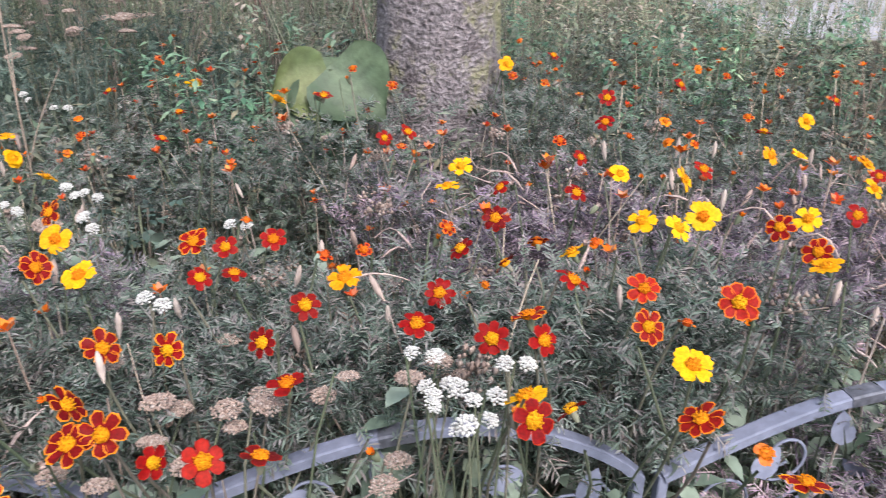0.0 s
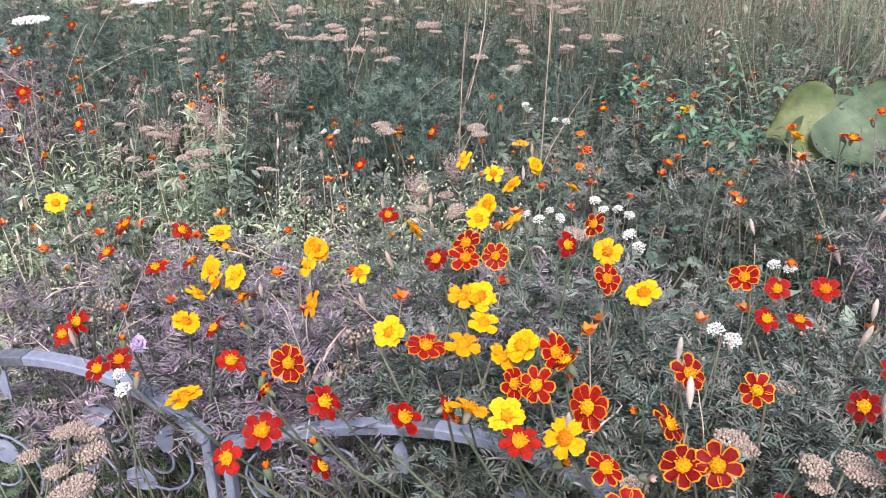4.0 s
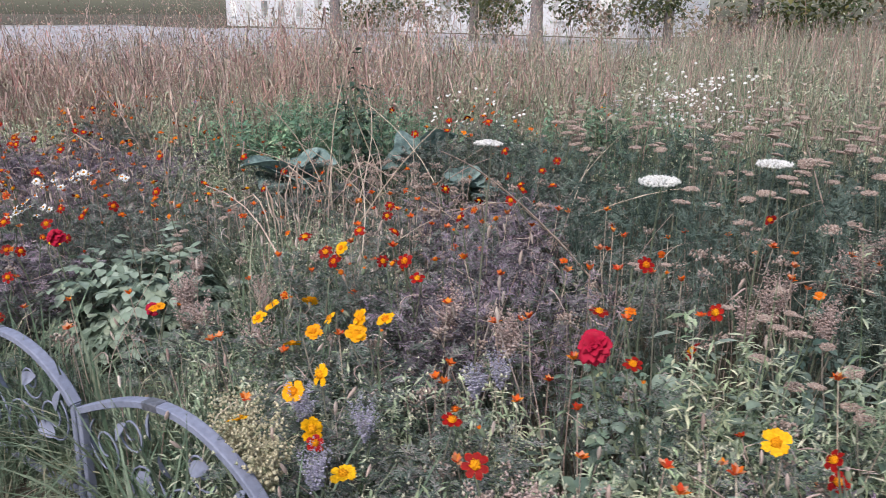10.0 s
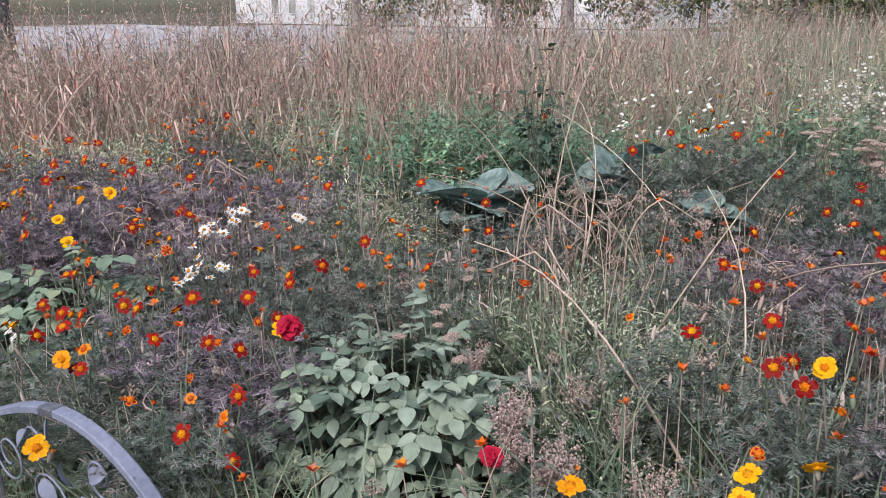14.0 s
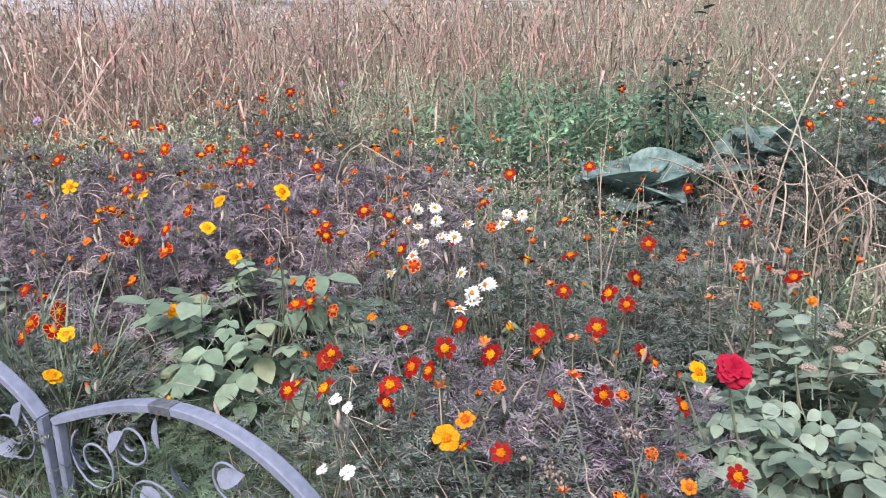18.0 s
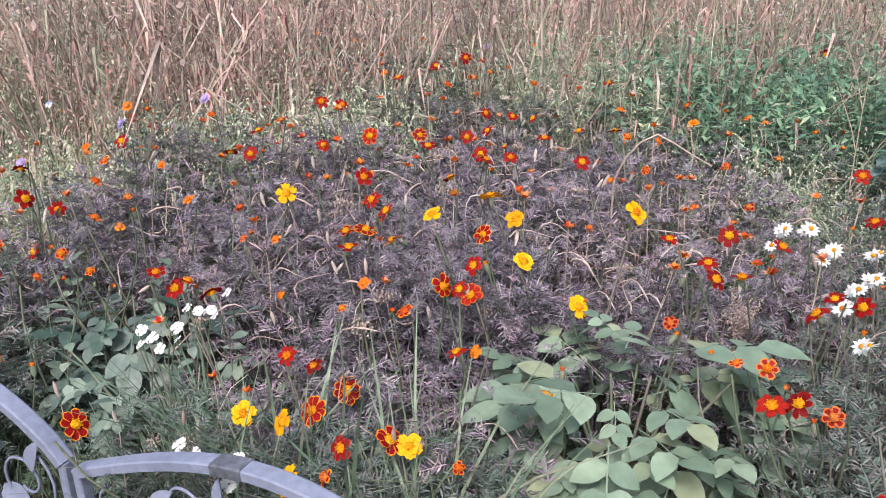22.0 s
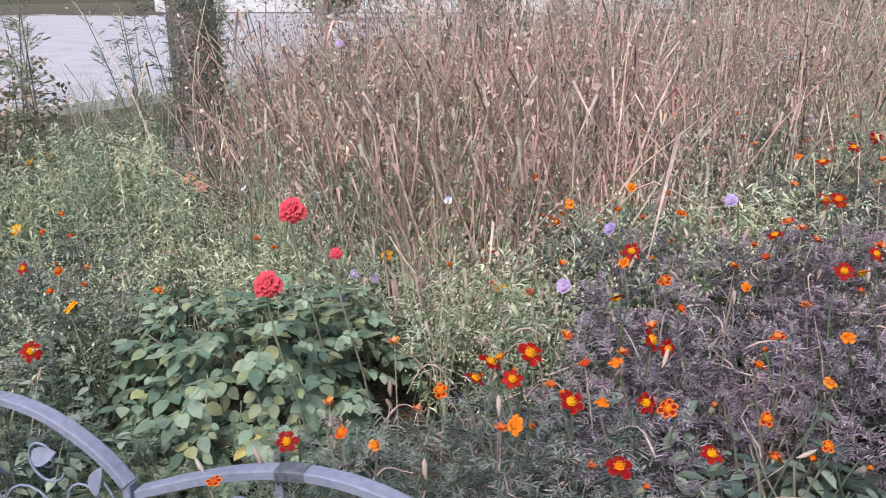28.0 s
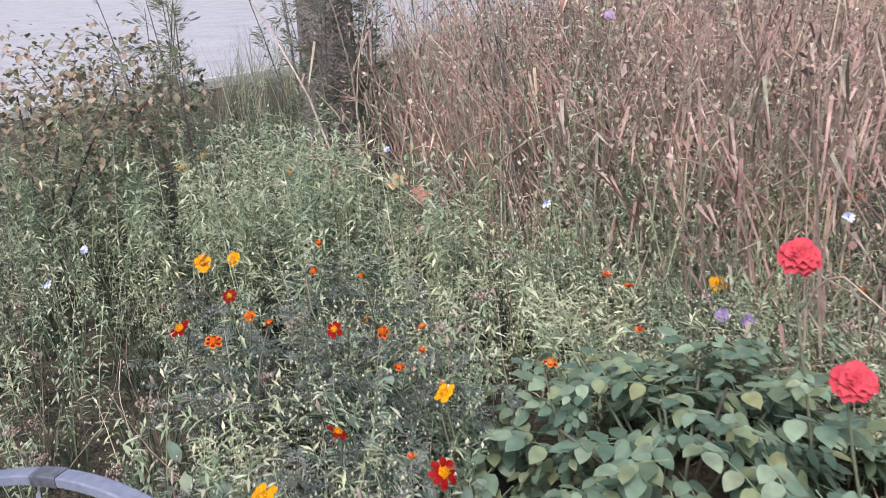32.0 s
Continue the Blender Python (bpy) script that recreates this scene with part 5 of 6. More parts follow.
def rose(q, mesh, label, size=1.0):
    foot = (q[0] + 0.03, q[1] + 0.06, 0.0)
    ob = thing("rose", foot, label, "rose", "roses in the bed")
    for me, pm in mesh:
        part("petal", me, ob, stand(q, foot, (0.12, -0.6, 0.75), q[0]) @ Matrix.Scale(size, 4) @ pm)
    part("stem", STEMS[0], ob, stem_pose((q[0], q[1] + 0.01, q[2] - 0.015), foot, 1.2))
    lf = make_mesh("rose_leaf", *compound_leaf(int(abs(q[0]) * 10), 0.035), M_ROSELEAF)
    for k in range(6):
        part("leaf", lf, ob, Matrix.Translation((0.01 * math.sin(k * 2.0), -0.03, q[2] * (0.42 + 0.09 * k))) @ Matrix.Rotation(2.1 * k - 1.5, 4, "Z") @ Matrix.Rotation(0.3, 4, "Y") @ Matrix.Scale(1.1 - 0.1 * k, 4))


rose((-2.68, 1.21, 0.65), ROSE_RED, "deep crimson rose in full bloom on a leafy stem")
rose((-4.91, 0.68, 0.55), ROSE_RED, "deep crimson rose on a leafy bush behind the fence", 0.85)
rose((-4.23, 0.77, 0.42), ROSE_RED, "small crimson rosebud low in the bush", 0.62)
rose((-8.79, -0.13, 0.75), ROSE_CORAL, "coral-red rose in full bloom above its bush", 0.92)
rose((-8.62, -0.35, 0.64), ROSE_CORAL, "coral-red rose half open above green leaves", 0.85)
rose((-8.61, -0.14, 0.67), ROSE_CORAL, "small coral-red rosebud above its bush", 0.4)
leafy_bush("rose_bush", -4.80, 0.98, 0.68, 0.50, 350, 0.052, M_SAGE, "pale green rose bush with oval leaves behind the fence")
leafy_bush("rose_bush", -8.98, -0.16, 0.84, 0.5, 430, 0.048, M_ROSELEAF, "green rose bush below coral roses, some leaves yellowed", yellow=5)
leafy_bush("potato_plant", -6.29, 0.52, 0.50, 0.48, 130, 0.074, M_PALELEAF, "pale green leafy plant with rounded leaves", category="leafy plant")
leafy_bush("rose_bush", -7.47, 0.09, 0.36, 0.42, 85, 0.062, M_DARKLEAF, "small bush with dark blue-green leaves")
leafy_bush("rose_bush", -2.84, 1.71, 0.5, 0.42, 150, 0.036, M_ROSELEAF, "rose bush with green leaves under a crimson rose", room=0.5)
leafy_bush("mint_plant", -2.58, 2.14, 0.35, 0.5, 90, 0.032, M_DARKLEAF, "blue-green leafy plant among faded yarrow")
leafy_bush("clover_plant", -0.84, 1.97, 0.35, 0.55, 90, 0.025, M_DARKLEAF, "grey-green leafy plant among marigolds")


for kind, groups in (("red", RED), ("two", TWO), ("yellow", YELLOW), ("orange", ORANGE)):
    for some in groups:
        marigolds(kind, some)


# ---- cabbages, broad leaves, plumes ----
def ruffled_leaf(r, seed, cup=0.24):
    r_ = np.random.default_rng(seed)
    rows, cols = 9, 12
    v, f = [], []
    ph = r_.uniform(0, 6)
    for i in range(rows + 1):
        u = i / rows
        for j in range(cols + 1):
            w = 2 * j / cols - 1
            half = r * 0.6 * math.sin(math.pi * min(0.97, 0.12 + 0.88 * u) ** 0.75) ** 0.6
            v.append((r * u * (1 - 0.12 * w * w), half * w, r * (cup * u - 0.55 * cup * u * u * u) + 0.25 * half * w * w + r * 0.05 * u * math.sin(7 * w + ph) * abs(w) + 0.012 * r * math.sin(20 * w) * (1 - u)))
    for i in range(rows):
        for j in range(cols):
            a = i * (cols + 1) + j
            f += [(a, a + cols + 1, a + cols + 2), (a, a + cols + 2, a + 1)]
    return np.array(v), np.array(f)


def cabbage(x, y, z, r, label, mat=M_CABBAGE, n=9, name="cabbage", category="cabbage"):
    ob = thing(name, (x, y, 0), label, category, "broad-leaved plants in the bed")
    part("stalk", make_mesh("stalk", *tube([(0, 0, 0), (0, 0, z * 0.5), (0, 0, z)], [0.02, 0.018, 0.014], 8), M_STEM), ob)
    for k in range(n):
        me = make_mesh("broad_leaf", *ruffled_leaf(r * rng.uniform(0.8, 1.1), k + int(abs(x) * 10)), mat)
        part("leaf", me, ob, Matrix.Translation((0, 0, z * (0.75 + 0.03 * k))) @ Matrix.Rotation(k * 2.4 + x, 4, "Z") @ Matrix.Rotation(rng.uniform(0.1, 0.65) - 0.05 * k, 4, "Y") @ Matrix.Rotation(rng.normal(0, 0.22), 4, "X"))


cabbage(-6.02, 2.42, 0.46, 0.31, "blue-green cabbage with large waxy leaves", n=9)
cabbage(-5.72, 3.25, 0.55, 0.30, "blue-green cabbage with drooping leaves behind the marigolds")
cabbage(-5.03, 3.04, 0.48, 0.2, "dull green cabbage among faded flowers", n=7)
burdock = thing("burdock", (-0.42, 2.74, 0), "burdock with broad green leaves at the foot of the tree", "leafy plant", "broad-leaved plants in the bed")
part("stalk", make_mesh("stalk", *tube([(0, 0, 0), (0.01, 0, 0.4), (0.0, 0, 0.7)], [0.02, 0.018, 0.012], 8), M_STEM), burdock)
for k, (dx, dy, dz, r, at_z) in enumerate(((0.62, -0.10, -0.62, 0.26, 0.71), (-0.85, -0.12, -0.30, 0.22, 0.66), (-0.55, -0.45, -0.55, 0.2, 0.6), (0.25, 0.5, 0.35, 0.24, 0.56), (-0.6, 0.5, 0.2, 0.22, 0.56))):
    along = Vector((dx, dy, dz)).normalized()
    across = Vector((0.1, -0.85, 0.5)).cross(along).normalized()
    m = Matrix((along, across, along.cross(across))).transposed().to_4x4()
    part("leaf", make_mesh("burdock_leaf", *ruffled_leaf(r, 60 + k, 0.2), M_BIGLEAF if k != 1 else M_YELLOWGREEN), burdock, Matrix.Translation((0, 0, at_z)) @ m)


def tall_feather(x, y, h, mat, label, n=20, lean=0.16):
    """An airy plant of thin stems with thread-like leaves."""
    ob = thing("cosmos_plant", (x, y, 0), label, "flower", "airy tall plants in the bed")
    for k in range(4):
        e = np.array([rng.normal(0, lean), rng.normal(0, lean), h * rng.uniform(0.8, 1.05)])
        part("stem", make_mesh("tall_stem", *tube([e * (q**1.5, q**1.5, q) for q in np.linspace(0, 1, 6)], np.linspace(0.006, 0.002, 6), 5), M_BARK), ob)
        q = rng.uniform(0.3, 1, n)
        at = np.stack([e[0] * q**1.5, e[1] * q**1.5, e[2] * q], 1)
        part("sprays", make_mesh("sprays", *spread_out([feather(0.11, 6, 0.3, 0.001), feather(0.09, 6, 0.34, 0.001)], at, rng.uniform(0, 6.28, n), rng.uniform(-1.1, -0.2, n), rng.uniform(0.7, 1.3, n)), mat), ob, kind="stuff")


def plume(x, y, h, size, mat=M_PLUME, label="faded pink-beige feathery plume going to seed"):
    ob = thing("plume_flower", (x, y, 0), label, "flower", "faded plumes in the bed")
    part("stem", STEMS[0], ob, stem_pose((0, 0, h - size), (0, 0, 0), 1.4))
    pieces = []
    for k in range(15):
        a = k * 2.4
        e = np.array([math.cos(a) * size * 0.42 * math.sqrt((k + 1) / 15), math.sin(a) * size * 0.42 * math.sqrt((k + 1) / 15), size * rng.uniform(0.6, 1.15)])
        for q in np.linspace(0.12, 1, 56):
            pieces.append(moved(speck(size * rng.uniform(0.02, 0.042) * (1.25 - q * 0.7)), e * (q, q, q**0.85) + rng.normal(0, size * 0.04, 3)))
    part("plume", make_mesh("plume", *moved(join(pieces), (0, 0, h - size)), mat), ob, kind="stuff")


for q in ((-2.58, 0.80, 0.50, 0.21), (-4.15, 0.89, 0.45, 0.18), (-3.10, 1.35, 0.60, 0.16), (-4.66, 1.13, 0.45, 0.12), (-3.97, 1.01, 0.40, 0.18), (-4.31, 0.92, 0.42, 0.15), (-4.16, 1.16, 0.42, 0.10), (-4.40, 1.29, 0.40, 0.15), (-6.18, 0.85, 0.50, 0.11), (-2.80, 2.38, 0.55, 0.18), (-2.68, 2.81, 0.60, 0.19), (-2.80, 2.19, 0.50, 0.15), (-2.56, 2.22, 0.55, 0.14), (-2.67, 2.65, 0.62, 0.18), (-2.67, 2.84, 0.66, 0.16), (-1.51, 2.17, 0.55, 0.11), (-1.53, 1.96, 0.55, 0.11), (-0.33, 1.37, 0.35, 0.10), (-0.54, 1.20, 0.35, 0.11), (-6.58, 5.00, 0.45, 0.16), (-8.58, 4.10, 0.50, 0.12)):
    plume(*q)

for q in ((-2.40, 0.78, 0.58, 0.19), (-4.33, 0.93, 0.50, 0.16), (-3.39, 1.38, 0.58, 0.19)):
    plume(*q)
for q in ((-2.96, 1.09, 0.55, 0.10), (-2.98, 0.75, 0.55, 0.10), (-3.15, 0.69, 0.55, 0.10), (-2.88, 0.55, 0.55, 0.10), (-2.96, 1.18, 0.55, 0.10)):
    plume(*q, M_LAVENDER, "grey-lilac tufted flower head on a thin stem")
for q in ((-3.08, 0.54, 0.54, 0.20), (-3.26, 0.57, 0.54, 0.20)):
    plume(*q, M_CREAM, "cream feathery plume beside yellow flowers")

for x, y, h in ((-11.6, 1.0, 1.45), (-11.9, 0.5, 1.35), (-12.1, 0.45, 1.4)):
    tall_feather(x, y, h, M_WEED, "tall airy plant with thread-like leaves beside the tree", 26)
for x, y, h in ((-11.95, 1.66, 1.55), (-11.75, 1.58, 1.45), (-12.05, 1.5, 1.6)):
    tall_feather(x, y, h, M_ARCH, "tall soft green plant standing before the tree", 46, 0.1)
for x, y, h in ((-10.2, 1.5, 1.35), (-9.3, 2.4, 1.4), (-8.4, 2.8, 1.2)):
    tall_feather(x, y, h, M_DRY, "tall dried airy plant among dry grass", 14)
leafy_bush("nettle_plant", -6.08, 2.97, 0.24, 1.1, 150, 0.048, M_NETTLE, "tall dark green leafy plant behind the cabbage", 3, "leafy plant")

# ---- yarrow: flat faded umbels on stiff stems ----
UMBEL = [cluster_mesh("umbel", 85, 0.042, 0.0052, M_UMBEL, s, 0.22) for s in (4, 5, 6)]
UMBEL_WHITE = cluster_mesh("white_umbel", 210, 0.05, 0.0042, M_WHITE, 9, 0.16)


def yarrow(x, y, h, white=False, size=1.0):
    ob = thing("yarrow", (x, y, 0), "white flat-topped yarrow on stiff stems" if white else "faded brown flat-topped yarrow on stiff stems", "flower", "yarrow in the bed")
    for k in range(1 if white else 3):
        top = (0, 0, h) if white else (rng.normal(0, 0.07), rng.normal(0, 0.06), h * rng.uniform(0.88, 1.03))
        part("umbel", UMBEL_WHITE if white else UMBEL[k], ob, Matrix.Translation(top) @ Matrix.Rotation(rng.normal(0, 0.05 if white else 0.15), 4, "X") @ Matrix.Rotation(rng.uniform(0, 6), 4, "Z") @ Matrix.Scale(size * rng.uniform(0.75, 1.2), 4), kind="stuff")
        part("stem", STEMS[k], ob, stem_pose(top, (0, 0, 0), 0.9))


for x, y in zip(*blob(125, -3.11, 4.05, 1.9, 1.4)):
    yarrow(x, y, rng.uniform(0.62, 0.95), size=rng.uniform(0.55, 0.95))
for x, y in zip(*blob(3, -1.87, 2.04, 0.5, 0.5)):
    yarrow(x, y, rng.uniform(0.55, 0.66), size=0.8)
for x, y in ((-0.44, 0.93), (-0.32, 0.94), (-0.45, 0.82), (-0.32, 1.05), (-0.12, 0.94), (-0.36, 0.98), (-0.04, 1.06), (-1.38, 1.79), (-1.38, 1.74), (-1.48, 0.60), (-1.41, 0.51), (-1.45, 0.63), (-1.37, 0.53), (-2.66, 1.85), (-2.69, 2.59), (-2.60, 2.64), (-1.41, 1.90), (-0.98, 1.71), (-2.35, 1.74), (-2.23, 1.65), (-2.35, 1.94), (-2.55, 1.83), (-3.16, 2.92), (-2.58, 2.16), (-4.83, 1.11), (-4.69, 1.01), (-5.15, 1.48), (-3.13, 2.09)):
    yarrow(x, y, float(canopy(x, y)[0]) - 0.06, size=0.56)
for x, y, h in ((-3.12, 1.28, 1.08), (-2.89, 1.75, 0.95), (-2.73, 2.11, 0.98)):
    yarrow(x, y, h, True)


# ---- growth that nobody could count, each sort one object ----
def sown(name, templates, x, y, size, mat, label, tilt=0.22, z=0.0, anywhere=False):
    ok = open_ground(x, y) | anywhere
    x, y, size = x[ok], y[ok], size[ok]
    n = len(x)
    pos = np.stack([x, y, np.zeros(n) + z], 1)
    v, f = spread_out(templates, pos, rng.uniform(0, 6.28, n), rng.normal(0, tilt, n), size)
    tagged(new(name, make_mesh(name, v, f, mat)), label, "plants", kind="stuff")


def tuft(seed, n, h, w, splay, segs=3):
    r_ = np.random.default_rng(seed)
    return join([moved(blade(h * r_.uniform(0.5, 1.1), w * r_.uniform(0.6, 1.3), r_.uniform(0.05, splay), segs), (r_.normal(0, 0.035), r_.normal(0, 0.035), 0), turned(r_.uniform(0, 6.28), r_.normal(0, 0.18))) for _ in range(n)])


def weed(seed, h, leaves, lsize, buds=0, bsize=0.005, stems=3, wide=0.5):
    """Branching stems with small leaves; the buds come apart."""
    r_ = np.random.default_rng(seed)
    green, pale = [], []
    for s in range(stems):
        a, hh = r_.uniform(0, 6.28), h * r_.uniform(0.75, 1.05)
        e = np.array([math.cos(a) * 0.1, math.sin(a) * 0.1, hh])
        p = np.array([e * (q**1.5, q**1.5, q) for q in np.linspace(0, 1, 5)])
        green.append(ribbon(p, np.linspace(0.005, 0.002, 5), np.array([math.sin(a * 3), math.cos(a * 3), 0])))
        for k in range(leaves):
            q = r_.uniform(0.25, 1)
            at = e * (q**1.5, q**1.5, q)
            green.append(moved(leaf(lsize * r_.uniform(0.6, 1.3), lsize * wide * 0.5, 0.2, 0.3, 3 if lsize > 0.06 else 2), at, turned(r_.uniform(0, 6.28), r_.uniform(-0.7, 0.4))))
        for k in range(buds):
            q = r_.uniform(0.55, 1.05)
            pale.append(moved(speck(bsize * r_.uniform(0.6, 1.3)), e * (q**1.5, q**1.5, q) + r_.normal(0, 0.04, 3)))
    return join(green), (join(pale) if pale else None)


GRASS = [tuft(s, 13, 0.42, 0.007, 0.6) for s in (1, 2, 3, 4)]
FAR_GRASS = [tuft(s, 9, 1.0, 0.014, 0.45, 2) for s in (15, 16, 17)]
LONG_GRASS = [tuft(s, 10, 1.0, 0.008, 0.4, 3) for s in (5, 6, 7)]


def dry_clump(seed):
    """Scattered dry stems with narrow hanging leaves and ragged seed heads."""
    r_ = np.random.default_rng(seed)
    out = []
    for _ in range(6):
        h, foot = r_.uniform(0.65, 1.3), np.array([r_.normal(0, 0.12), r_.normal(0, 0.12), 0])
        a, lean, sag = r_.uniform(0, 6.28), abs(r_.normal(0, 0.22)), r_.uniform(0, 0.3)
        d = np.array([math.cos(a), math.sin(a), 0])
        line_ = [foot + d * (lean * h * u + sag * u**3) + np.array([0, 0, h * u * (1 - 0.3 * lean)]) for u in np.linspace(0, 1, 5)]
        out.append(ribbon(line_, [0.0082, 0.0078, 0.0066, 0.005, 0.0025], np.array([math.sin(a + 0.7), math.cos(a * 2), 0])))
        for _ in range(3):
            p = line_[int(r_.integers(0, 4))]
            b, ln = r_.uniform(0, 6.28), r_.uniform(0.1, 0.3)
            e = np.array([math.cos(b), math.sin(b), 0])
            out.append(ribbon([p, p + e * ln * 0.22 + np.array([0, 0, ln * r_.uniform(0.3, 0.7)]), p + e * ln * 0.5 + np.array([0, 0, ln * r_.uniform(-0.4, 0.6)])], [0.004, 0.0115, 0.001], np.array([-e[1], e[0], 0.3])))
        for _ in range(13):
            p = line_[4] - (line_[4] - line_[2]) * r_.uniform(0, 0.9) ** 1.5
            q = p + r_.normal(0, 0.034, 3) + np.array([0, 0, 0.012])
            t_ = q + r_.normal(0, 0.008, 3) + np.array([0, 0, 0.007])
            w = r_.normal(0, 0.005, 3)
            m_ = (q + t_) / 2
            out.append((np.array([q, m_ - w, t_, m_ + w]), np.array([(0, 1, 2), (0, 2, 3)])))
    return join(out)


DRY = [dry_clump(s) for s in (8, 9, 10, 11, 12, 13)]
x, y = in_bed(2900, -14.5, 2.2, -2.2, 3.2, -0.45)
sown("meadow_grass", GRASS, x, y, np.where(y < fence_y(x), 0.45, np.clip(canopy(x, y) / 0.55, 0.5, 1.5)) * rng.uniform(0.65, 1.05, len(x)), M_GRASS, "mixed green grass between the flowers")
x, y = rng.uniform(-16.8, 14, 4600), 9 + 23.5 * rng.uniform(0, 1, 4600) ** 1.1
ok = ~((x > 2.2) & (y < 11.5))
x, y = x[ok], y[ok]
half = rng.uniform(size=len(x)) < 0.78
sown("meadow", FAR_GRASS, x[half], y[half], rng.uniform(0.6, 1.3, half.sum()), M_MEADOW, "green meadow behind the flower bed", 0.32)
sown("dry_meadow", FAR_GRASS, x[~half], y[~half], rng.uniform(0.8, 1.5, (~half).sum()), M_DRY, "dry stalks in the meadow behind the bed", 0.15)
x, y = in_bed(1900, -17, 4.5, 2.2, 9.2)
ok = ~((abs(x + 2.9) < 1.9) & (y < 4.8)) & ~((x > -1.2) & (y < 4.6))
x, y = x[ok], y[ok]
sown("far_meadow_grass", LONG_GRASS, x, y, rng.uniform(0.45, 0.9, len(x)), M_MEADOW, "long green grass at the back of the bed", 0.34)

# feathery green under the heads
FERNY = [foliage(s, 38, 0.14, 0.25, "f") for s in (201, 202, 203, 204)]
x, y = in_bed(960, -13, 2.4, -1.8, 3.0, 0.08)
thin_ = (x > -8.2) & ~((x > -2.9) & (x < -1.5) & (y < 2.1) & (rng.uniform(size=len(x)) < 0.6))
x, y = x[thin_], y[thin_]
h = canopy(x, y)
mauve = np.any([(x - c[0]) ** 2 + (y - c[1]) ** 2 < c[2] ** 2 for c in MAUVE], axis=0) & ((y > fence_y(x) + 0.42) | (x > 0.4) | (abs(x + 1.75) < 0.6))
size = np.stack([np.ones(len(x)), np.ones(len(x)), np.clip((h - 0.02) / 0.56, 0.4, 1.5) * rng.uniform(0.55, 0.9, len(x))], 1)
sown("feathery_undergrowth", FERNY, x[~mauve], y[~mauve], size[~mauve], M_FEATHER, "fine feathery green leaves filling the bed", 0.12)
sown("mauve_undergrowth", FERNY, np.repeat(x[mauve], 2) + rng.normal(0, 0.05, 2 * mauve.sum()), np.repeat(y[mauve], 2) + rng.normal(0, 0.05, 2 * mauve.sum()), np.repeat(size[mauve], 2, axis=0), M_MAUVE, "dull mauve-brown feathery leaves among marigolds", 0.12)

# pale weeds with specks of seed
WEEDS = [weed(s, 0.55, 24, 0.04, 10, 0.0052, wide=0.44) for s in (21, 22, 23, 24, 25)]
spots = [(75, -2.1, 1.45, 0.55, 0.55), (40, -2.75, 0.95, 0.5, 0.35), (100, -1.51, 1.74, 0.4, 0.4), (290, -10.44, 0.25, 1.6, 1.5), (230, -9.1, 0.8, 0.9, 0.7), (160, -9.39, -0.33, 0.7, 0.6), (110, -6.31, 2.06, 0.6, 0.5), (50, -3.34, 0.79, 0.6, 0.3), (60, -4.49, 1.55, 0.6, 0.4), (90, -8.5, 0.55, 0.5, 0.4), (150, -8.2, 1.36, 0.55, 0.5), (130, -5.89, 5.33, 5.5, 1.8)]
x, y = (np.concatenate(c) for c in zip(*[blob(n, *s) for n, *s in spots]))
ok = (y > fence_y(x) + 0.05) & open_ground(x, y)
x, y = x[ok], y[ok]
st = rng.bit_generator.state
size = np.clip(canopy(x, y) / 0.55, 0.6, 1.4) * rng.uniform(0.62, 0.98, len(x)) * np.where(x < -7.9, 1.14, 1.0)
yaw, til = rng.uniform(0, 6.28, len(x)), rng.normal(0, 0.15, len(x))
pos = np.stack([x, y, 0 * x], 1)
for name, k, mat, label in (("grey_green_weeds", 0, M_WEED, "grey-green branching weeds with small leaves"), ("weed_seed_heads", 1, M_PALE, "pale specks of seed on the weeds")):
    rng.bit_generator.state = st
    v, f = spread_out([w[k] for w in WEEDS], pos, yaw, til, size)
    tagged(new(name, make_mesh(name, v, f, mat)), label, "plants", kind="stuff")

# dry pinkish grass at the back
def clear_of_trunk(x, y):
    """The dry grass stops short of the far tree and the weeds before it."""
    return -3.21 * (y + 1.63) - 3.37 * (x + 8.34) < 0


spots = [(370, -11.1, 2.6, 1.75, 1.6), (130, -10.0, 1.7, 0.55, 0.65), (130, -10.6, 4.3, 1.6, 1.0), (30, -9.2, 2.8, 0.6, 0.6), (90, -9.75, 1.35, 0.6, 0.5), (60, -9.0, 1.9, 0.7, 0.4), (45, -8.9, 4.2, 0.8, 0.8), (36, -8.9, 1.0, 0.7, 0.45), (26, -7.5, 2.5, 0.8, 0.4)]
x, y = (np.concatenate(c) for c in zip(*[blob(n, *s) for n, *s in spots]))
ok = clear_of_trunk(x, y)
x, y = x[ok], y[ok]
sown("dry_grass", DRY, x, y, 0.45 + 0.8 * rng.uniform(0, 1, len(x)) ** 1.2, M_DRY, "tall dry pinkish-brown grass", 0.2)
x, y = in_bed(420, -15, -5.5, 3.6, 9.2)
sown("scattered_dry_grass", DRY, x, y, rng.uniform(0.35, 0.75, len(x)), M_DRY, "dry grass stalks in the meadow", 0.12)
pl = [join([moved(bud(r_.uniform(0.002, 0.005)), (r_.normal(0, 0.035), r_.normal(0, 0.035), 0.75 + 0.6 * r_.uniform())) for _ in range(30)]) for r_ in (np.random.default_rng(s) for s in (31, 32, 33))]
x, y = blob(260, -10.4, 2.5, 2.2, 1.5)
sown("dry_grass_plumes", pl, x, y, rng.uniform(0.7, 1.0, len(x)), M_DRYHEAD, "seed plumes of the dry grass", 0.1)

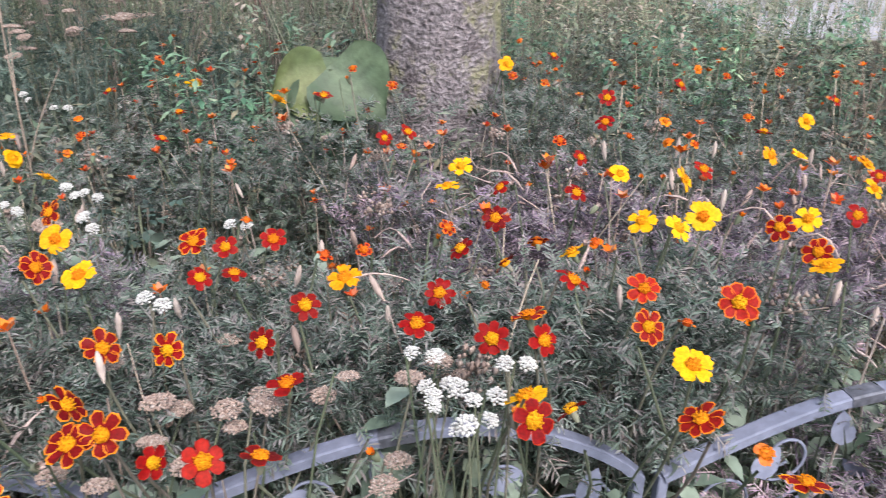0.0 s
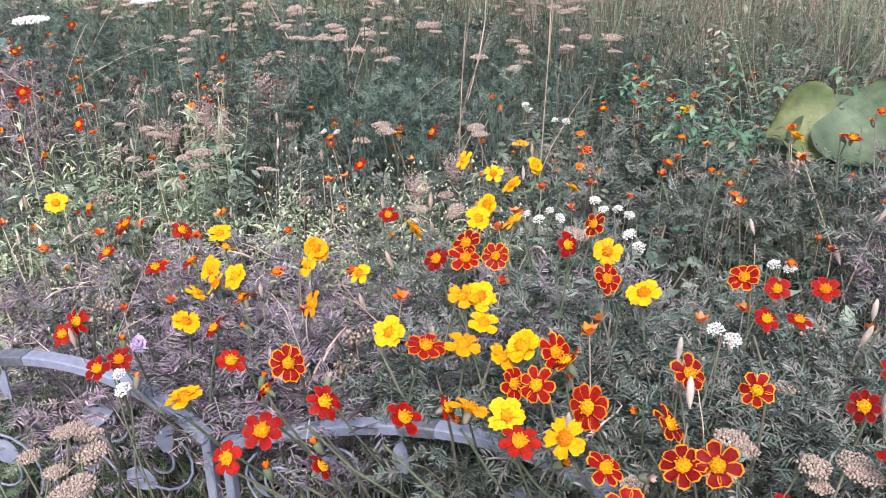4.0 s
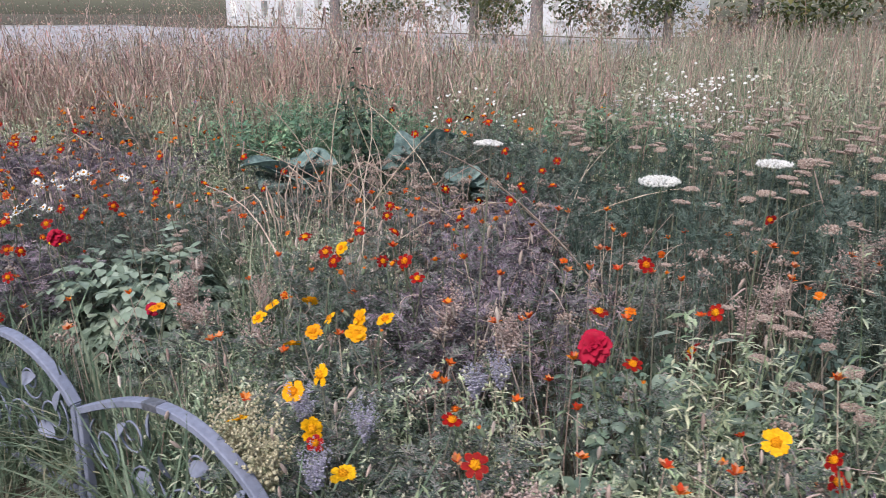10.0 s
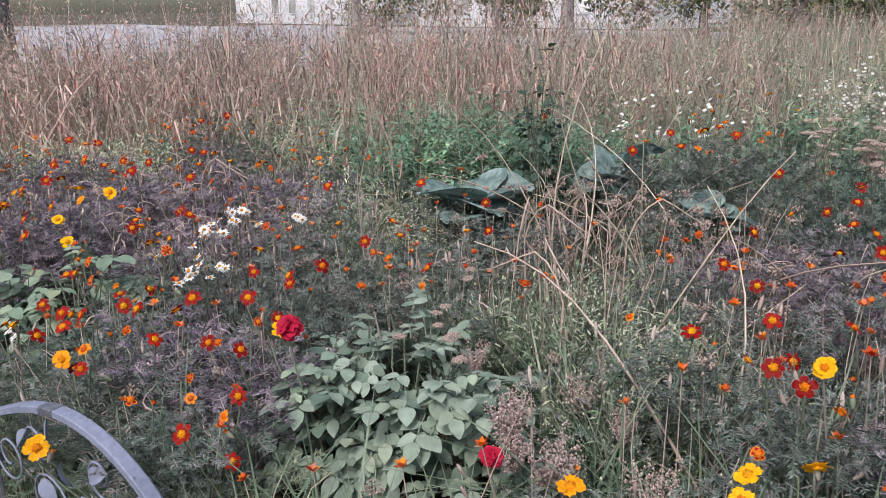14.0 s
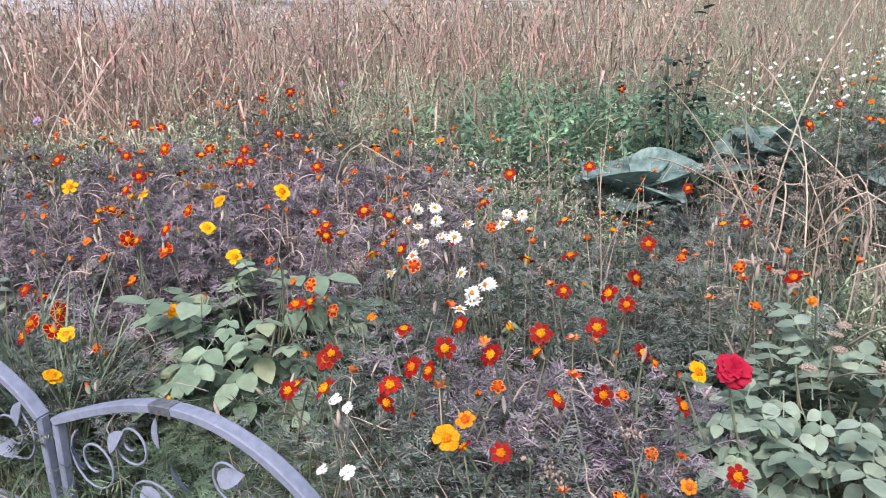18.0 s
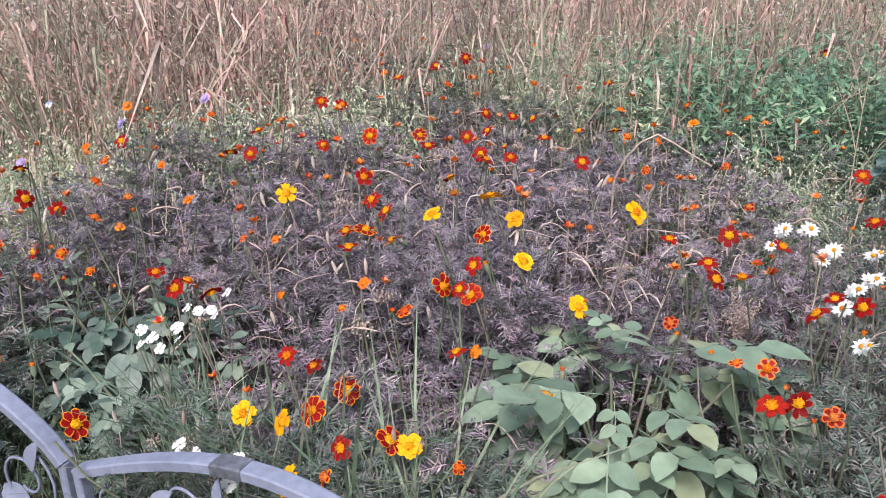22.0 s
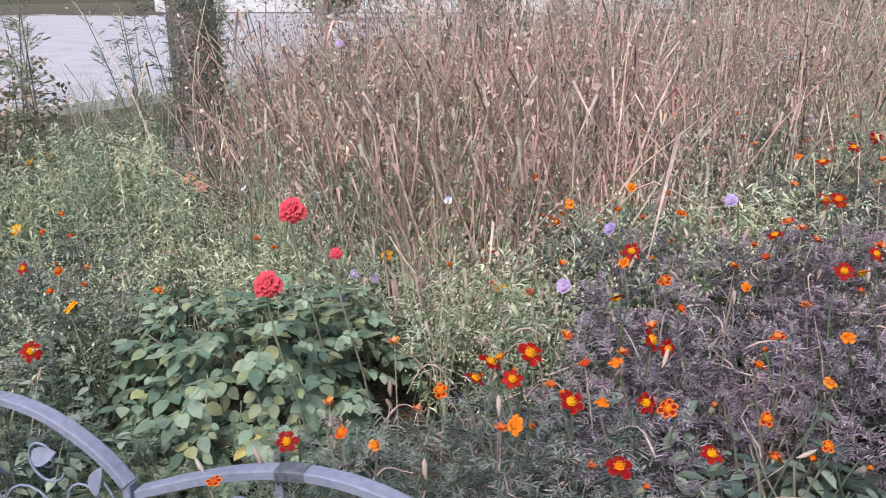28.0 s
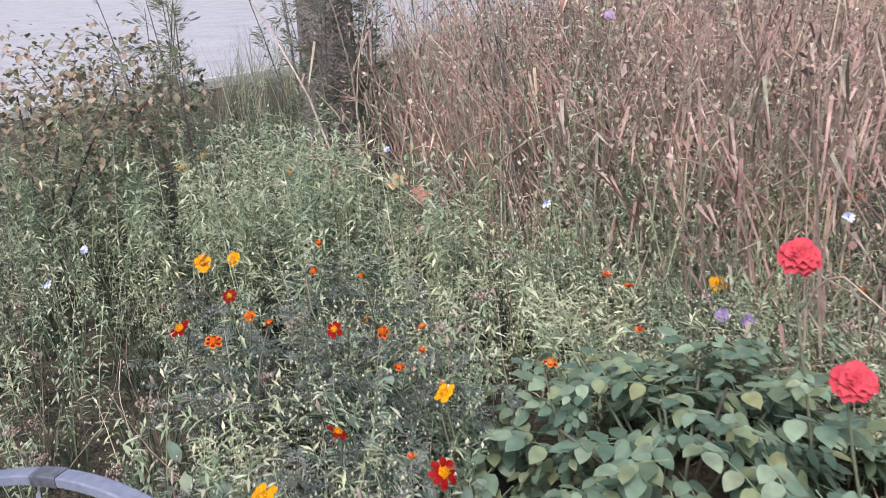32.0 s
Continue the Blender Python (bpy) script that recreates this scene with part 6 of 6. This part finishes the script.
# lush green patch and blue-green feathers behind
LUSH = [weed(s, 0.8, 28, 0.059, 0, stems=4, wide=0.8)[0] for s in (41, 42, 43)]
x, y = (np.concatenate(c) for c in zip(*[blob(n, *s) for n, *s in [(220, -6.85, 3.2, 0.95, 0.95), (40, -5.9, 4.0, 0.6, 0.5), (80, -5.2, 5.2, 1.2, 0.9), (25, -0.9, 3.2, 0.6, 0.5), (40, 1.6, 4.4, 1.4, 1.2)]]))
sown("lush_weeds", LUSH, x, y, rng.uniform(0.45, 1.05, len(x)), M_LUSH, "tall green leafy weeds behind the marigolds", 0.1)
x, y = (np.concatenate(c) for c in zip(*[blob(n, *s) for n, *s in [(210, -2.9, 3.5, 1.9, 1.2), (45, -2.2, 2.3, 0.6, 0.5)]]))
sz = np.stack([0.9 + 0 * x, 0.9 + 0 * x, rng.uniform(0.7, 1.42, len(x))], 1)
sown("yarrow_feathers", FERNY, x, y, sz, M_DARKLEAF, "dark blue-green feathery yarrow leaves", 0.1)

# far white daisies, straw stems lying about
fd = [join([moved(leaf(0.0145, 0.009, 0.1, 0.1, 2), (ox, oy, oz), rot("x", 0.65) @ turned(a, 0)) for ox, oy, oz in r_.normal((0, 0, 0.72), (0.10, 0.10, 0.11), (5, 3)) for a in np.linspace(0, 6.28, 8)[:-1]]) for r_ in (np.random.default_rng(s) for s in (51, 52, 53))]
x, y = (np.concatenate(c) for c in zip(*[blob(n, *s) for n, *s in [(13, -5.8, 3.8, 0.28, 0.25), (22, -5.5, 5.8, 0.4, 0.4), (24, -4.9, 5.4, 0.45, 0.45), (5, -4.2, 5.2, 0.9, 0.7)]]))
v, f = spread_out(fd, np.stack([x, y, 0 * x], 1), rng.normal(0.2, 0.6, len(x)), rng.normal(0, 0.08, len(x)), rng.uniform(0.8, 1.2, len(x)))
tagged(new("far_daisies", make_mesh("far_daisies", v, f, M_WHITE)), "white daisies massed at the back of the bed", "plants", kind="stuff")


def stick(seed):
    """A thin dead stem that curves and droops."""
    r_ = np.random.default_rng(seed)
    a, b, c, d = r_.uniform(0.05, 0.3), r_.uniform(0.25, 0.5), r_.uniform(-0.08, 0.08), r_.uniform(0.0, 0.22)
    return tube([(a * u**1.6, c * math.sin(3 * u), b * (u - d * u**4) + 0.01 * math.sin(9 * u + seed)) for u in np.linspace(0, 1, 8)], np.linspace(0.0019, 0.0008, 8), 3)


sticks = [stick(k) for k in range(9)]

x, y = in_bed(1000, -13, 1.8, -1.8, 3.0)
sown("straw_stems", sticks, x, y, np.clip(canopy(x, y) / 0.45, 0.5, 1.6) * rng.uniform(0.6, 1.1, len(x)), M_STRAW, "thin straw-coloured dead stems", 0.55, 0.03)
# withered heads and seed pods between the blooms
pod = [join([tube([(0, 0, 0.47), (0.004, 0, 0.485), (0.006, 0, 0.50), (0.007, 0, 0.508)], [0.001, 0.0048, 0.004, 0.001], 6), tube([(0, 0, 0), (0.01, 0, 0.25), (0, 0, 0.45)], [0.002, 0.002, 0.0015], 3)])]
x, y = in_bed(760, -10, 1.2, -1.2, 2.2)
sown("marigold_seed_pods", pod, x, y, (canopy(x, y) / 0.5) * rng.uniform(0.85, 1.04, len(x)), M_DRYHEAD, "beige seed pods of spent marigolds", 0.35)

# small broad leaves and withered heads between
SMALL = [weed(s_, 0.5, 26, 0.04, 0, stems=3, wide=1.0)[0] for s_ in (61, 62, 63, 64)]
x, y = in_bed(700, -12.5, 1.8, -1.6, 2.8, 0.1)
sown("small_leaved_weeds", SMALL, x, y, np.clip(canopy(x, y) / 0.53, 0.5, 1.5) * rng.uniform(0.45, 0.84, len(x)), M_MIXED, "mixed small-leaved green weeds in the bed", 0.2)
heads = [join([tube([(0, 0, 0), (0.02, 0.01, 0.25), (0, 0, 0.46)], [0.002, 0.0018, 0.0013], 3)] + [moved(speck(r_.uniform(0.0035, 0.0065)), r_.normal((0, 0, 0.47), (0.016, 0.016, 0.007))) for _ in range(34)]) for r_ in (np.random.default_rng(s_) for s_ in (71, 72, 73, 74))]
x, y = in_bed(620, -11, 1.6, -1.4, 2.8, 0.1)
sown("withered_heads", heads, x, y, (canopy(x, y) / 0.5) * rng.uniform(0.7, 0.98, len(x)), M_UMBEL, "withered pinkish-brown flower heads", 0.4)

x, y = (np.concatenate(c) for c in zip(*[blob(n, *q) for n, *q in [(55, -5.85, 2.75, 0.4, 0.35), (70, -4.6, 2.6, 0.9, 0.5), (40, -2.7, 2.2, 0.6, 0.5)]]))
sown("withered_heap", heads, x, y, rng.uniform(0.8, 1.3, len(x)), M_UMBEL, "heap of withered mauve-brown flower heads", 0.45)

# rounded sage-green leaves low between the marigolds
SAGE = [weed(s_, 0.5, 9, 0.068, 0, stems=3, wide=1.0)[0] for s_ in (65, 66, 67)]
x, y = (np.concatenate(c) for c in zip(*[blob(n, *q) for n, *q in [(46, -0.25, 1.25, 0.75, 0.45), (26, -0.75, 1.55, 0.4, 0.3), (16, 0.7, 1.5, 0.5, 0.4), (26, -2.55, 1.0, 0.5, 0.4), (22, -2.45, 1.85, 0.45, 0.35), (30, -7.3, 0.0, 0.5, 0.2), (26, -9.3, -0.75, 0.6, 0.25)]]))
sown("sage_leaved_plants", SAGE, x, y, np.clip(canopy(x, y) / 0.53, 0.5, 1.4) * rng.uniform(0.6, 0.92, len(x)), M_SAGE, "sage-green plants with rounded leaves between the flowers", 0.25, anywhere=True)

# bright arching grass
ARCH = [tuft(s_, 18, 0.55, 0.0105, 1.3, 4) for s_ in (81, 82, 83)]
x, y = (np.concatenate(c) for c in zip(*[blob(n, *q) for n, *q in [(190, -4.75, 1.6, 0.5, 0.55), (60, -3.9, 1.2, 0.4, 0.3), (70, -4.4, 0.45, 0.7, 0.22), (40, -6.5, 1.95, 0.4, 0.4), (60, -3.3, 0.55, 0.5, 0.2), (50, -6.7, -0.05, 0.4, 0.15)]]))
sown("arching_grass", ARCH, x, y, rng.uniform(0.6, 1.1, len(x)), M_ARCH, "bright green arching grass in the bed", 0.2)

# tall narrow-leaved weeds by the street
TALLWEED = [weed(s_, 0.85, 46, 0.047, 0, stems=3, wide=0.42)[0] for s_ in (91, 92, 93)]
x, y = (np.concatenate(c) for c in zip(*[blob(n, *q) for n, *q in [(165, -11.4, 0.15, 0.95, 0.75), (50, -10.3, 0.1, 0.5, 0.4), (34, -9.7, 1.0, 0.8, 0.35), (26, -2.35, 1.6, 0.3, 0.3), (70, -8.3, 3.4, 0.9, 0.9), (40, -7.7, 2.4, 0.6, 0.4)]]))
ok = y > fence_y(x) + 0.1
sown("tall_narrow_weeds", TALLWEED, x[ok], y[ok], rng.uniform(0.6, 1.0, ok.sum()), M_WEED, "tall grey-green narrow-leaved weeds in the bed", 0.14)

# long fallen stalks across the dry grass
FALLEN = [tube([(0.75 * u, 0.10 * math.sin(3 * u + k), 0.15 + b * u - 0.4 * u * u) for u in np.linspace(0, 1, 8)], np.linspace(0.0046, 0.0018, 8), 4) for k, b in enumerate((0.25, 0.5, 0.8, 1.1, 1.4))]
x, y = (np.concatenate(c) for c in zip(*[blob(n, *q) for n, *q in [(240, -10.6, 2.0, 1.7, 1.5), (30, -8.9, 1.5, 0.8, 0.6), (24, -6.2, 2.4, 1.2, 0.6), (50, -4.7, 2.7, 1.0, 0.6), (16, -3.3, 3.2, 1.6, 0.8), (16, -4.8, 1.3, 0.8, 0.5)]]))
sown("fallen_stalks", FALLEN, x, y, rng.uniform(0.5, 1.15, len(x)), M_STRAW, "long straw-coloured stalks leaning across the growth", 0.25)

# curled pale stems with withered tips among the mauve leaves
CURL = [tube([(0.085 * u, 0.03 * math.sin((2 + k) * u + k), 0.42 + (0.05 - 0.02 * k) * math.sin(2.6 * u) - 0.02 * k * u) for u in np.linspace(0, 1, 6)], [0.0009, 0.0012, 0.0014, 0.0016, 0.0030, 0.0012], 4) for k in range(5)]
x, y = in_bed(300, -9.2, 1.2, -1.2, 2.2, 0.1)
mx, my = (np.concatenate(c) for c in zip(*[blob(int(170 * c[2] ** 2), c[0], c[1], c[2], c[2]) for c in MAUVE]))
ok = my > fence_y(mx) + 0.1
x, y = np.concatenate([x, mx[ok]]), np.concatenate([y, my[ok]])
sown("withered_stems", CURL, x, y, (canopy(x, y) / 0.5) * rng.uniform(0.8, 1.05, len(x)), M_PLUME, "curled beige-pink stems of spent marigolds", 0.3)


# ---- dead forked stalks ----
def dead_stalk(x, y, h, label, mat=M_STRAW, forks=4, r=0.0034):
    ob = thing("dead_stalk", (x, y, 0), label, "dry stalk", "dead stalks in the bed")
    lean = rng.normal(0, 0.06, 2)
    main = np.array([(lean[0] * u, lean[1] * u + 0.015 * math.sin(5 * u), h * u) for u in np.linspace(0, 1, 7)])
    part("stem", make_mesh("dead_stem", *tube(main, np.linspace(r, r * 0.4, 7), 6), mat), ob)
    for k in range(forks):
        p0 = main[2 + k % 4]
        a, ln = rng.uniform(0, 6.28), h * rng.uniform(0.2, 0.42)
        p = [p0 + np.array([math.cos(a) * ln * 0.5 * u, math.sin(a) * ln * 0.4 * u, ln * u**0.8]) for u in np.linspace(0, 1, 5)]
        part("twig", make_mesh("twig", *tube(p, np.linspace(r * 0.6, r * 0.25, 5), 5), mat), ob)


for x, y, h in ((-1.57, 2.24, 0.95), (-1.26, 2.22, 1.05), (-5.61, 1.42, 0.8), (-6.26, 2.1, 0.85), (-4.9, 1.75, 0.75), (-4.5, 1.5, 0.8), (-9.2, 2.2, 1.1), (-8.3, 3.3, 1.1), (-7.9, 2.2, 0.8), (-2.2, 2.6, 0.85)):
    dead_stalk(x, y, h, "beige dead forked stalk standing among the flowers")
for x, y, h in ((-9.94, 3.2, 1.5), (-3.33, 5.05, 1.25), (-10.8, 2.2, 1.45), (-10.2, 0.9, 1.2)):
    dead_stalk(x, y, h, "dark bare twiggy stalk above the dry grass", M_BARK, 7, 0.007)


# ---- pale hooked stalks bent over the grass ----
def hooked_stalk(x, y, h, reach, yaw):
    ob = thing("hooked_stalk", (x, y, 0), "pale dead stalk bent over above the grass", "dry stalk", "dead stalks in the bed", yaw)
    p = [(reach * max(0, u - 0.45) ** 1.3 * 2, 0.02 * math.sin(6 * u), h * math.sin(min(1.0, u * 1.25) * 1.57) - 0.5 * h * max(0, u - 0.72)) for u in np.linspace(0, 1, 12)]
    part("stem", make_mesh("hooked_stem", *tube(p, np.linspace(0.0042, 0.0022, 12), 6), M_STRAW), ob)
    for k in (5, 8, 10):
        q = np.array(p[k])
        part("dry_leaf", make_mesh("dry_leaf", *ribbon([q, q + (0.03, 0.02, -0.05), q + (0.04, 0.03, -0.15)], [0.003, 0.008, 0.002], np.array([0.3, 0.9, 0.1])), M_DRY), ob)


for x, y, h, reach, yaw in ((-5.05, 1.75, 0.72, 0.3, 0.2), (-4.85, 1.6, 0.68, 0.34, -0.5), (-4.7, 1.9, 0.76, 0.28, 0.9), (-4.95, 2.0, 0.7, 0.3, 2.6), (-5.2, 1.9, 0.66, 0.26, 2.2), (-4.6, 1.45, 0.66, 0.3, 3.4), (-6.75, 1.3, 0.72, 0.3, 0.5), (-8.4, 0.9, 0.72, 0.34, 0.4), (-9.1, 1.2, 0.8, 0.4, 0.1), (-8.9, 0.3, 0.6, 0.3, 5.9)):
    hooked_stalk(x, y, h, reach, yaw)


# ---- a pale peeled twig caught in the leaves ----
twig = thing("pale_twig", (-0.86, 0.98, 0), "pale peeled twig caught in the marigold leaves", "twig")
part("twig", make_mesh("peeled_twig", *tube([(-0.16, 0.05, 0.10), (-0.11, 0.03, 0.27), (-0.03, -0.01, 0.285), (0.06, -0.05, 0.265), (0.13, -0.10, 0.24)], [0.002, 0.0035, 0.0042, 0.0038, 0.002], 6), M_STRAW), twig)


# ---- pale asters at the back ----
def aster_clump(x, y, h, n, w):
    ob = thing("aster_clump", (x, y, 0), "clump of pale lilac asters on tall stems", "flower", "asters at the back")
    heads_ = []
    for k in range(n):
        top = np.array([rng.normal(0, w), rng.normal(0, w), h * rng.uniform(0.72, 1.0)])
        part("stem", STEMS[k % 3], ob, stem_pose(top, (0, 0, 0), 0.8))
        for _ in range(5):
            c = top + rng.normal(0, 0.035, 3)
            heads_.append(join([moved(leaf(0.016, 0.006, 0.1, 0.1, 2), c, turned(a, -0.2)) for a in np.linspace(0, 6.28, 9)[:-1]]))
    part("flowers", make_mesh("aster_flowers", *join(heads_), M_ASTER), ob, kind="stuff")


aster_clump(-8.7, 3.0, 1.06, 14, 0.13)
aster_clump(-10.6, 1.75, 1.12, 14, 0.13)
aster_clump(-7.2, 4.2, 1.0, 9, 0.12)
aster_clump(-4.9, 4.9, 0.9, 10, 0.2)

# sparse tall stalks over the meadow, some in seed
STALK = [join([moved(blade(1.35 * r_.uniform(0.6, 1.0), 0.0065, r_.uniform(0.05, 0.35), 3), (r_.normal(0, 0.06), r_.normal(0, 0.06), 0), turned(r_.uniform(0, 6.28), r_.normal(0, 0.16))) for _ in range(3)] + [moved(leaf(0.026, 0.010, 0.2, 0.3, 2), r_.normal((0, 0, 1.0), (0.09, 0.09, 0.24)), turned(r_.uniform(0, 6.28), r_.uniform(-1, 0.8))) for _ in range(20)]) for r_ in (np.random.default_rng(s_) for s_ in (301, 302, 303, 304))]
x, y = rng.uniform(-15, 6, 2300), 4.6 + 9 * rng.uniform(0, 1, 2300) ** 1.6
ok = (x < -1.5) | (y > 8)
x, y = x[ok], y[ok]
k = rng.uniform(size=len(x)) < 0.5
sown("tall_green_stalks", STALK, x[k], y[k], 0.6 + 0.6 * rng.uniform(0, 1, k.sum()) ** 1.5, M_MEADOW, "tall yellow-green stalks over the meadow", 0.28)
sown("tall_dry_stalks", STALK, x[~k], y[~k], 0.6 + 0.65 * rng.uniform(0, 1, (~k).sum()) ** 1.5, M_DRY, "tall pinkish dry stalks over the meadow", 0.26)

x, y = rng.uniform(-13, 0.5, 560), rng.uniform(4.4, 8.0, 560)
k = rng.uniform(size=len(x)) < 0.35 + 0.03 * (x + 13)
sown("tallest_green_stalks", STALK, x[k], y[k], rng.uniform(0.95, 1.4, k.sum()), M_WEED, "tallest grey-green stalks at the back of the bed", 0.24)
sown("tallest_dry_stalks", STALK, x[~k], y[~k], rng.uniform(1.0, 1.55, (~k).sum()), M_DRY, "tallest pinkish dry stalks at the back of the bed", 0.24)

# spent orange heads, too many to count
SPENT = [join([moved(leaf(0.019, 0.013, 0.2, 0.1, 2), (0, 0, 0.47), turned(a, r_.uniform(-1.2, -0.5))) for a in np.linspace(0, 6.28, 8)[:-1]]) for r_ in (np.random.default_rng(s_) for s_ in (401, 402, 403))]
SPENT_STEM = [tube([(0, 0, 0), (0.012, 0.01 * k, 0.25), (0, 0, 0.47)], [0.0016, 0.0016, 0.0012], 3) for k in (-1, 0, 1)]


def spent_heads(x, y, size):
    at_ = rng.bit_generator.state
    sown("spent_marigold_heads", SPENT, x, y, size, M_SPENT, "small faded orange marigold heads", 0.2)
    rng.bit_generator.state = at_
    sown("spent_marigold_stems", SPENT_STEM, x, y, size, M_STRAW, "thin stems of faded marigolds", 0.2)


x, y = in_bed(760, -9.6, 1.9, -1.2, 2.6, 0.12)
spent_heads(x, y, (canopy(x, y) / 0.48) * rng.uniform(0.86, 1.06, len(x)))

x, y = (np.concatenate(c) for c in zip(*[blob(n, *q) for n, *q in [(420, -11.0, 2.6, 1.9, 1.7), (110, -8.4, 3.6, 1.3, 1.0), (150, -10.0, 1.5, 0.9, 0.6)]]))
ok = clear_of_trunk(x, y)
x, y = x[ok], y[ok]
k = rng.uniform(size=len(x)) < 0.5
sown("leafy_dry_stalks", STALK, x[k], y[k], rng.uniform(0.7, 1.3, k.sum()), M_DRY, "dry leafy stalks standing over the grass", 0.22)
sown("leafy_green_stalks", STALK, x[~k], y[~k], rng.uniform(0.6, 1.1, (~k).sum()), M_WEED, "pale green leafy stalks among dry grass", 0.22)

x, y = (np.concatenate(c) for c in zip(*[blob(n, *q) for n, *q in [(110, -9.6, 0.95, 0.9, 0.5), (60, -8.7, 1.7, 0.7, 0.5), (60, -7.9, 2.6, 0.8, 0.5)]]))
sown("green_stalks_at_dry_grass", STALK, x, y, rng.uniform(0.45, 0.85, len(x)), M_WEED, "pale green leafy stalks before the dry grass", 0.25)
x, y = rng.uniform(-13.5, -6.3, 170), rng.uniform(3.9, 7.2, 170)
sown("tall_dry_clumps", DRY, x, y, rng.uniform(0.95, 1.5, len(x)), M_DRY, "tall clumps of dry pinkish grass at the back", 0.14)

# finely cut green growth along the fence
x = rng.uniform(-9.4, 1.2, 210)
y = fence_y(x) + rng.uniform(0.06, 0.42, len(x))
sz = np.stack([np.ones(len(x)), np.ones(len(x)), rng.uniform(0.25, 0.5, len(x))], 1)
sown("front_feathers", FERNY, x, y, sz, M_ARCH, "fine green feathery leaves along the fence", 0.2, anywhere=True)

# leafy growth across the back of the bed
x, y = rng.uniform(-13.5, -2.5, 520), rng.uniform(4.2, 9.5, 520)
k = rng.uniform(size=len(x)) < 0.5
sown("leafy_growth_at_back", [*SMALL, *LUSH], x[k], y[k], rng.uniform(0.8, 1.5, k.sum()), M_MEADOW, "yellow-green leafy growth at the back of the bed", 0.2)
sown("pale_growth_at_back", [w[0] for w in WEEDS], x[~k], y[~k], rng.uniform(1.2, 2.0, (~k).sum()), M_WEED, "grey-green weeds at the back of the bed", 0.2)

# leaves, faded heads and small orange blooms about the big tree
x, y = rng.uniform(-1.6, 2.6, 330), rng.uniform(2.0, 4.8, 330)
ok = (x + 0.06) ** 2 + (y - 3.1) ** 2 > 0.14
sown("tree_foot_weeds", [*SMALL, *LUSH], x[ok], y[ok], rng.uniform(0.55, 0.95, ok.sum()), M_MIXED, "leafy green weeds about the foot of the tree", 0.2)
x, y = rng.uniform(-1.4, 2.4, 200), rng.uniform(1.9, 4.0, 200)
ok = (x + 0.06) ** 2 + (y - 3.1) ** 2 > 0.14
spent_heads(x[ok], y[ok], rng.uniform(0.95, 1.3, ok.sum()))
x, y = rng.uniform(-3.6, 4.2, 330), rng.uniform(4.3, 8.4, 330)
ok = ~((x > 2.3) & (y > 6.8))
sown("leafy_growth_behind_tree", [*SMALL, *LUSH], x[ok], y[ok], rng.uniform(0.6, 1.15, ok.sum()), M_MEADOW, "soft leafy green growth behind the tree", 0.2)
x, y = blob(26, 0.95, 1.12, 0.6, 0.16)
sz = np.stack([np.ones(len(x)), np.ones(len(x)), rng.uniform(0.5, 0.8, len(x))], 1)
sown("mauve_leaves_at_fence", FERNY, x, y, sz, M_MAUVE, "dull mauve feathery leaves grown through the fence", 0.25)

# a taller belt of rough grass before the road
x, y = rng.uniform(-16.5, 16, 900), rng.uniform(19, 32, 900)
k = rng.uniform(size=len(x)) < 0.5
sown("rough_grass_belt", FAR_GRASS, x[k], y[k], rng.uniform(1.0, 1.7, k.sum()), M_MEADOW, "tall rough grass before the road", 0.12)
sown("rough_dry_belt", FAR_GRASS, x[~k], y[~k], rng.uniform(1.0, 1.8, (~k).sum()), M_DRY, "tall dry grass before the road", 0.12)

# pale yellowing grass that bends over
x, y = (np.concatenate(c) for c in zip(*[blob(n, *q) for n, *q in [(150, -9.2, 0.95, 0.8, 0.5), (80, -8.8, 1.6, 0.7, 0.5), (46, -6.75, 1.95, 0.35, 0.45), (60, -7.9, 2.9, 0.8, 0.6)]]))
sown("yellowing_grass", ARCH, x, y, rng.uniform(0.6, 1.15, len(x)), M_MEADOW, "pale yellowing grass bending over between weeds", 0.25)

# low grass along the foot of the fence
x = rng.uniform(-9.8, 1.2, 950)
y = fence_y(x) + rng.uniform(-0.12, 0.34, len(x))
sown("low_grass_at_fence", GRASS, x, y, rng.uniform(0.25, 0.6, len(x)), M_ARCH, "low green grass along the foot of the fence", 0.25, anywhere=True)


# ---- dropped tree leaves caught in the dry grass ----
def dropped_leaf(x, y, z, size, mat, turn):
    """A lobed leaf with a stalk."""
    ob = thing("fallen_leaf", (x, y, z), "pinkish-brown tree leaf caught in dry grass", "leaf", "dropped leaves in the grass")
    lobes = [moved(leaf(size * ln, size * 0.36, 0.2, 0.15, 4, 0.05), (0, 0, 0), turned(a, -0.1)) for a, ln in ((0, 0.75), (0.75, 0.62), (-0.75, 0.62), (1.55, 0.42), (-1.55, 0.42))]
    m = Matrix.Rotation(turn, 4, "Z") @ Matrix.Rotation(0.6, 4, "X")
    part("blade", make_mesh("leaf_blade", *join(lobes), mat), ob, m)
    part("stalk", make_mesh("leaf_stalk", *tube([(0, 0, 0), (-size * 0.25, 0, -0.01), (-size * 0.5, 0.01, -0.03)], [0.0016, 0.0014, 0.001], 5), M_STRAW), ob, m)


for k, (x, y, z) in enumerate(((-10.70, 0.69, 0.45), (-10.46, 0.59, 0.45), (-10.45, 1.37, 0.60), (-9.31, 1.62, 0.50), (-9.90, 1.72, 0.60), (-11.18, 0.76, 0.40))):
    dropped_leaf(x, y, z, 0.10, M_PINKLEAF if k % 3 else M_TANLEAF, 1.3 * k)
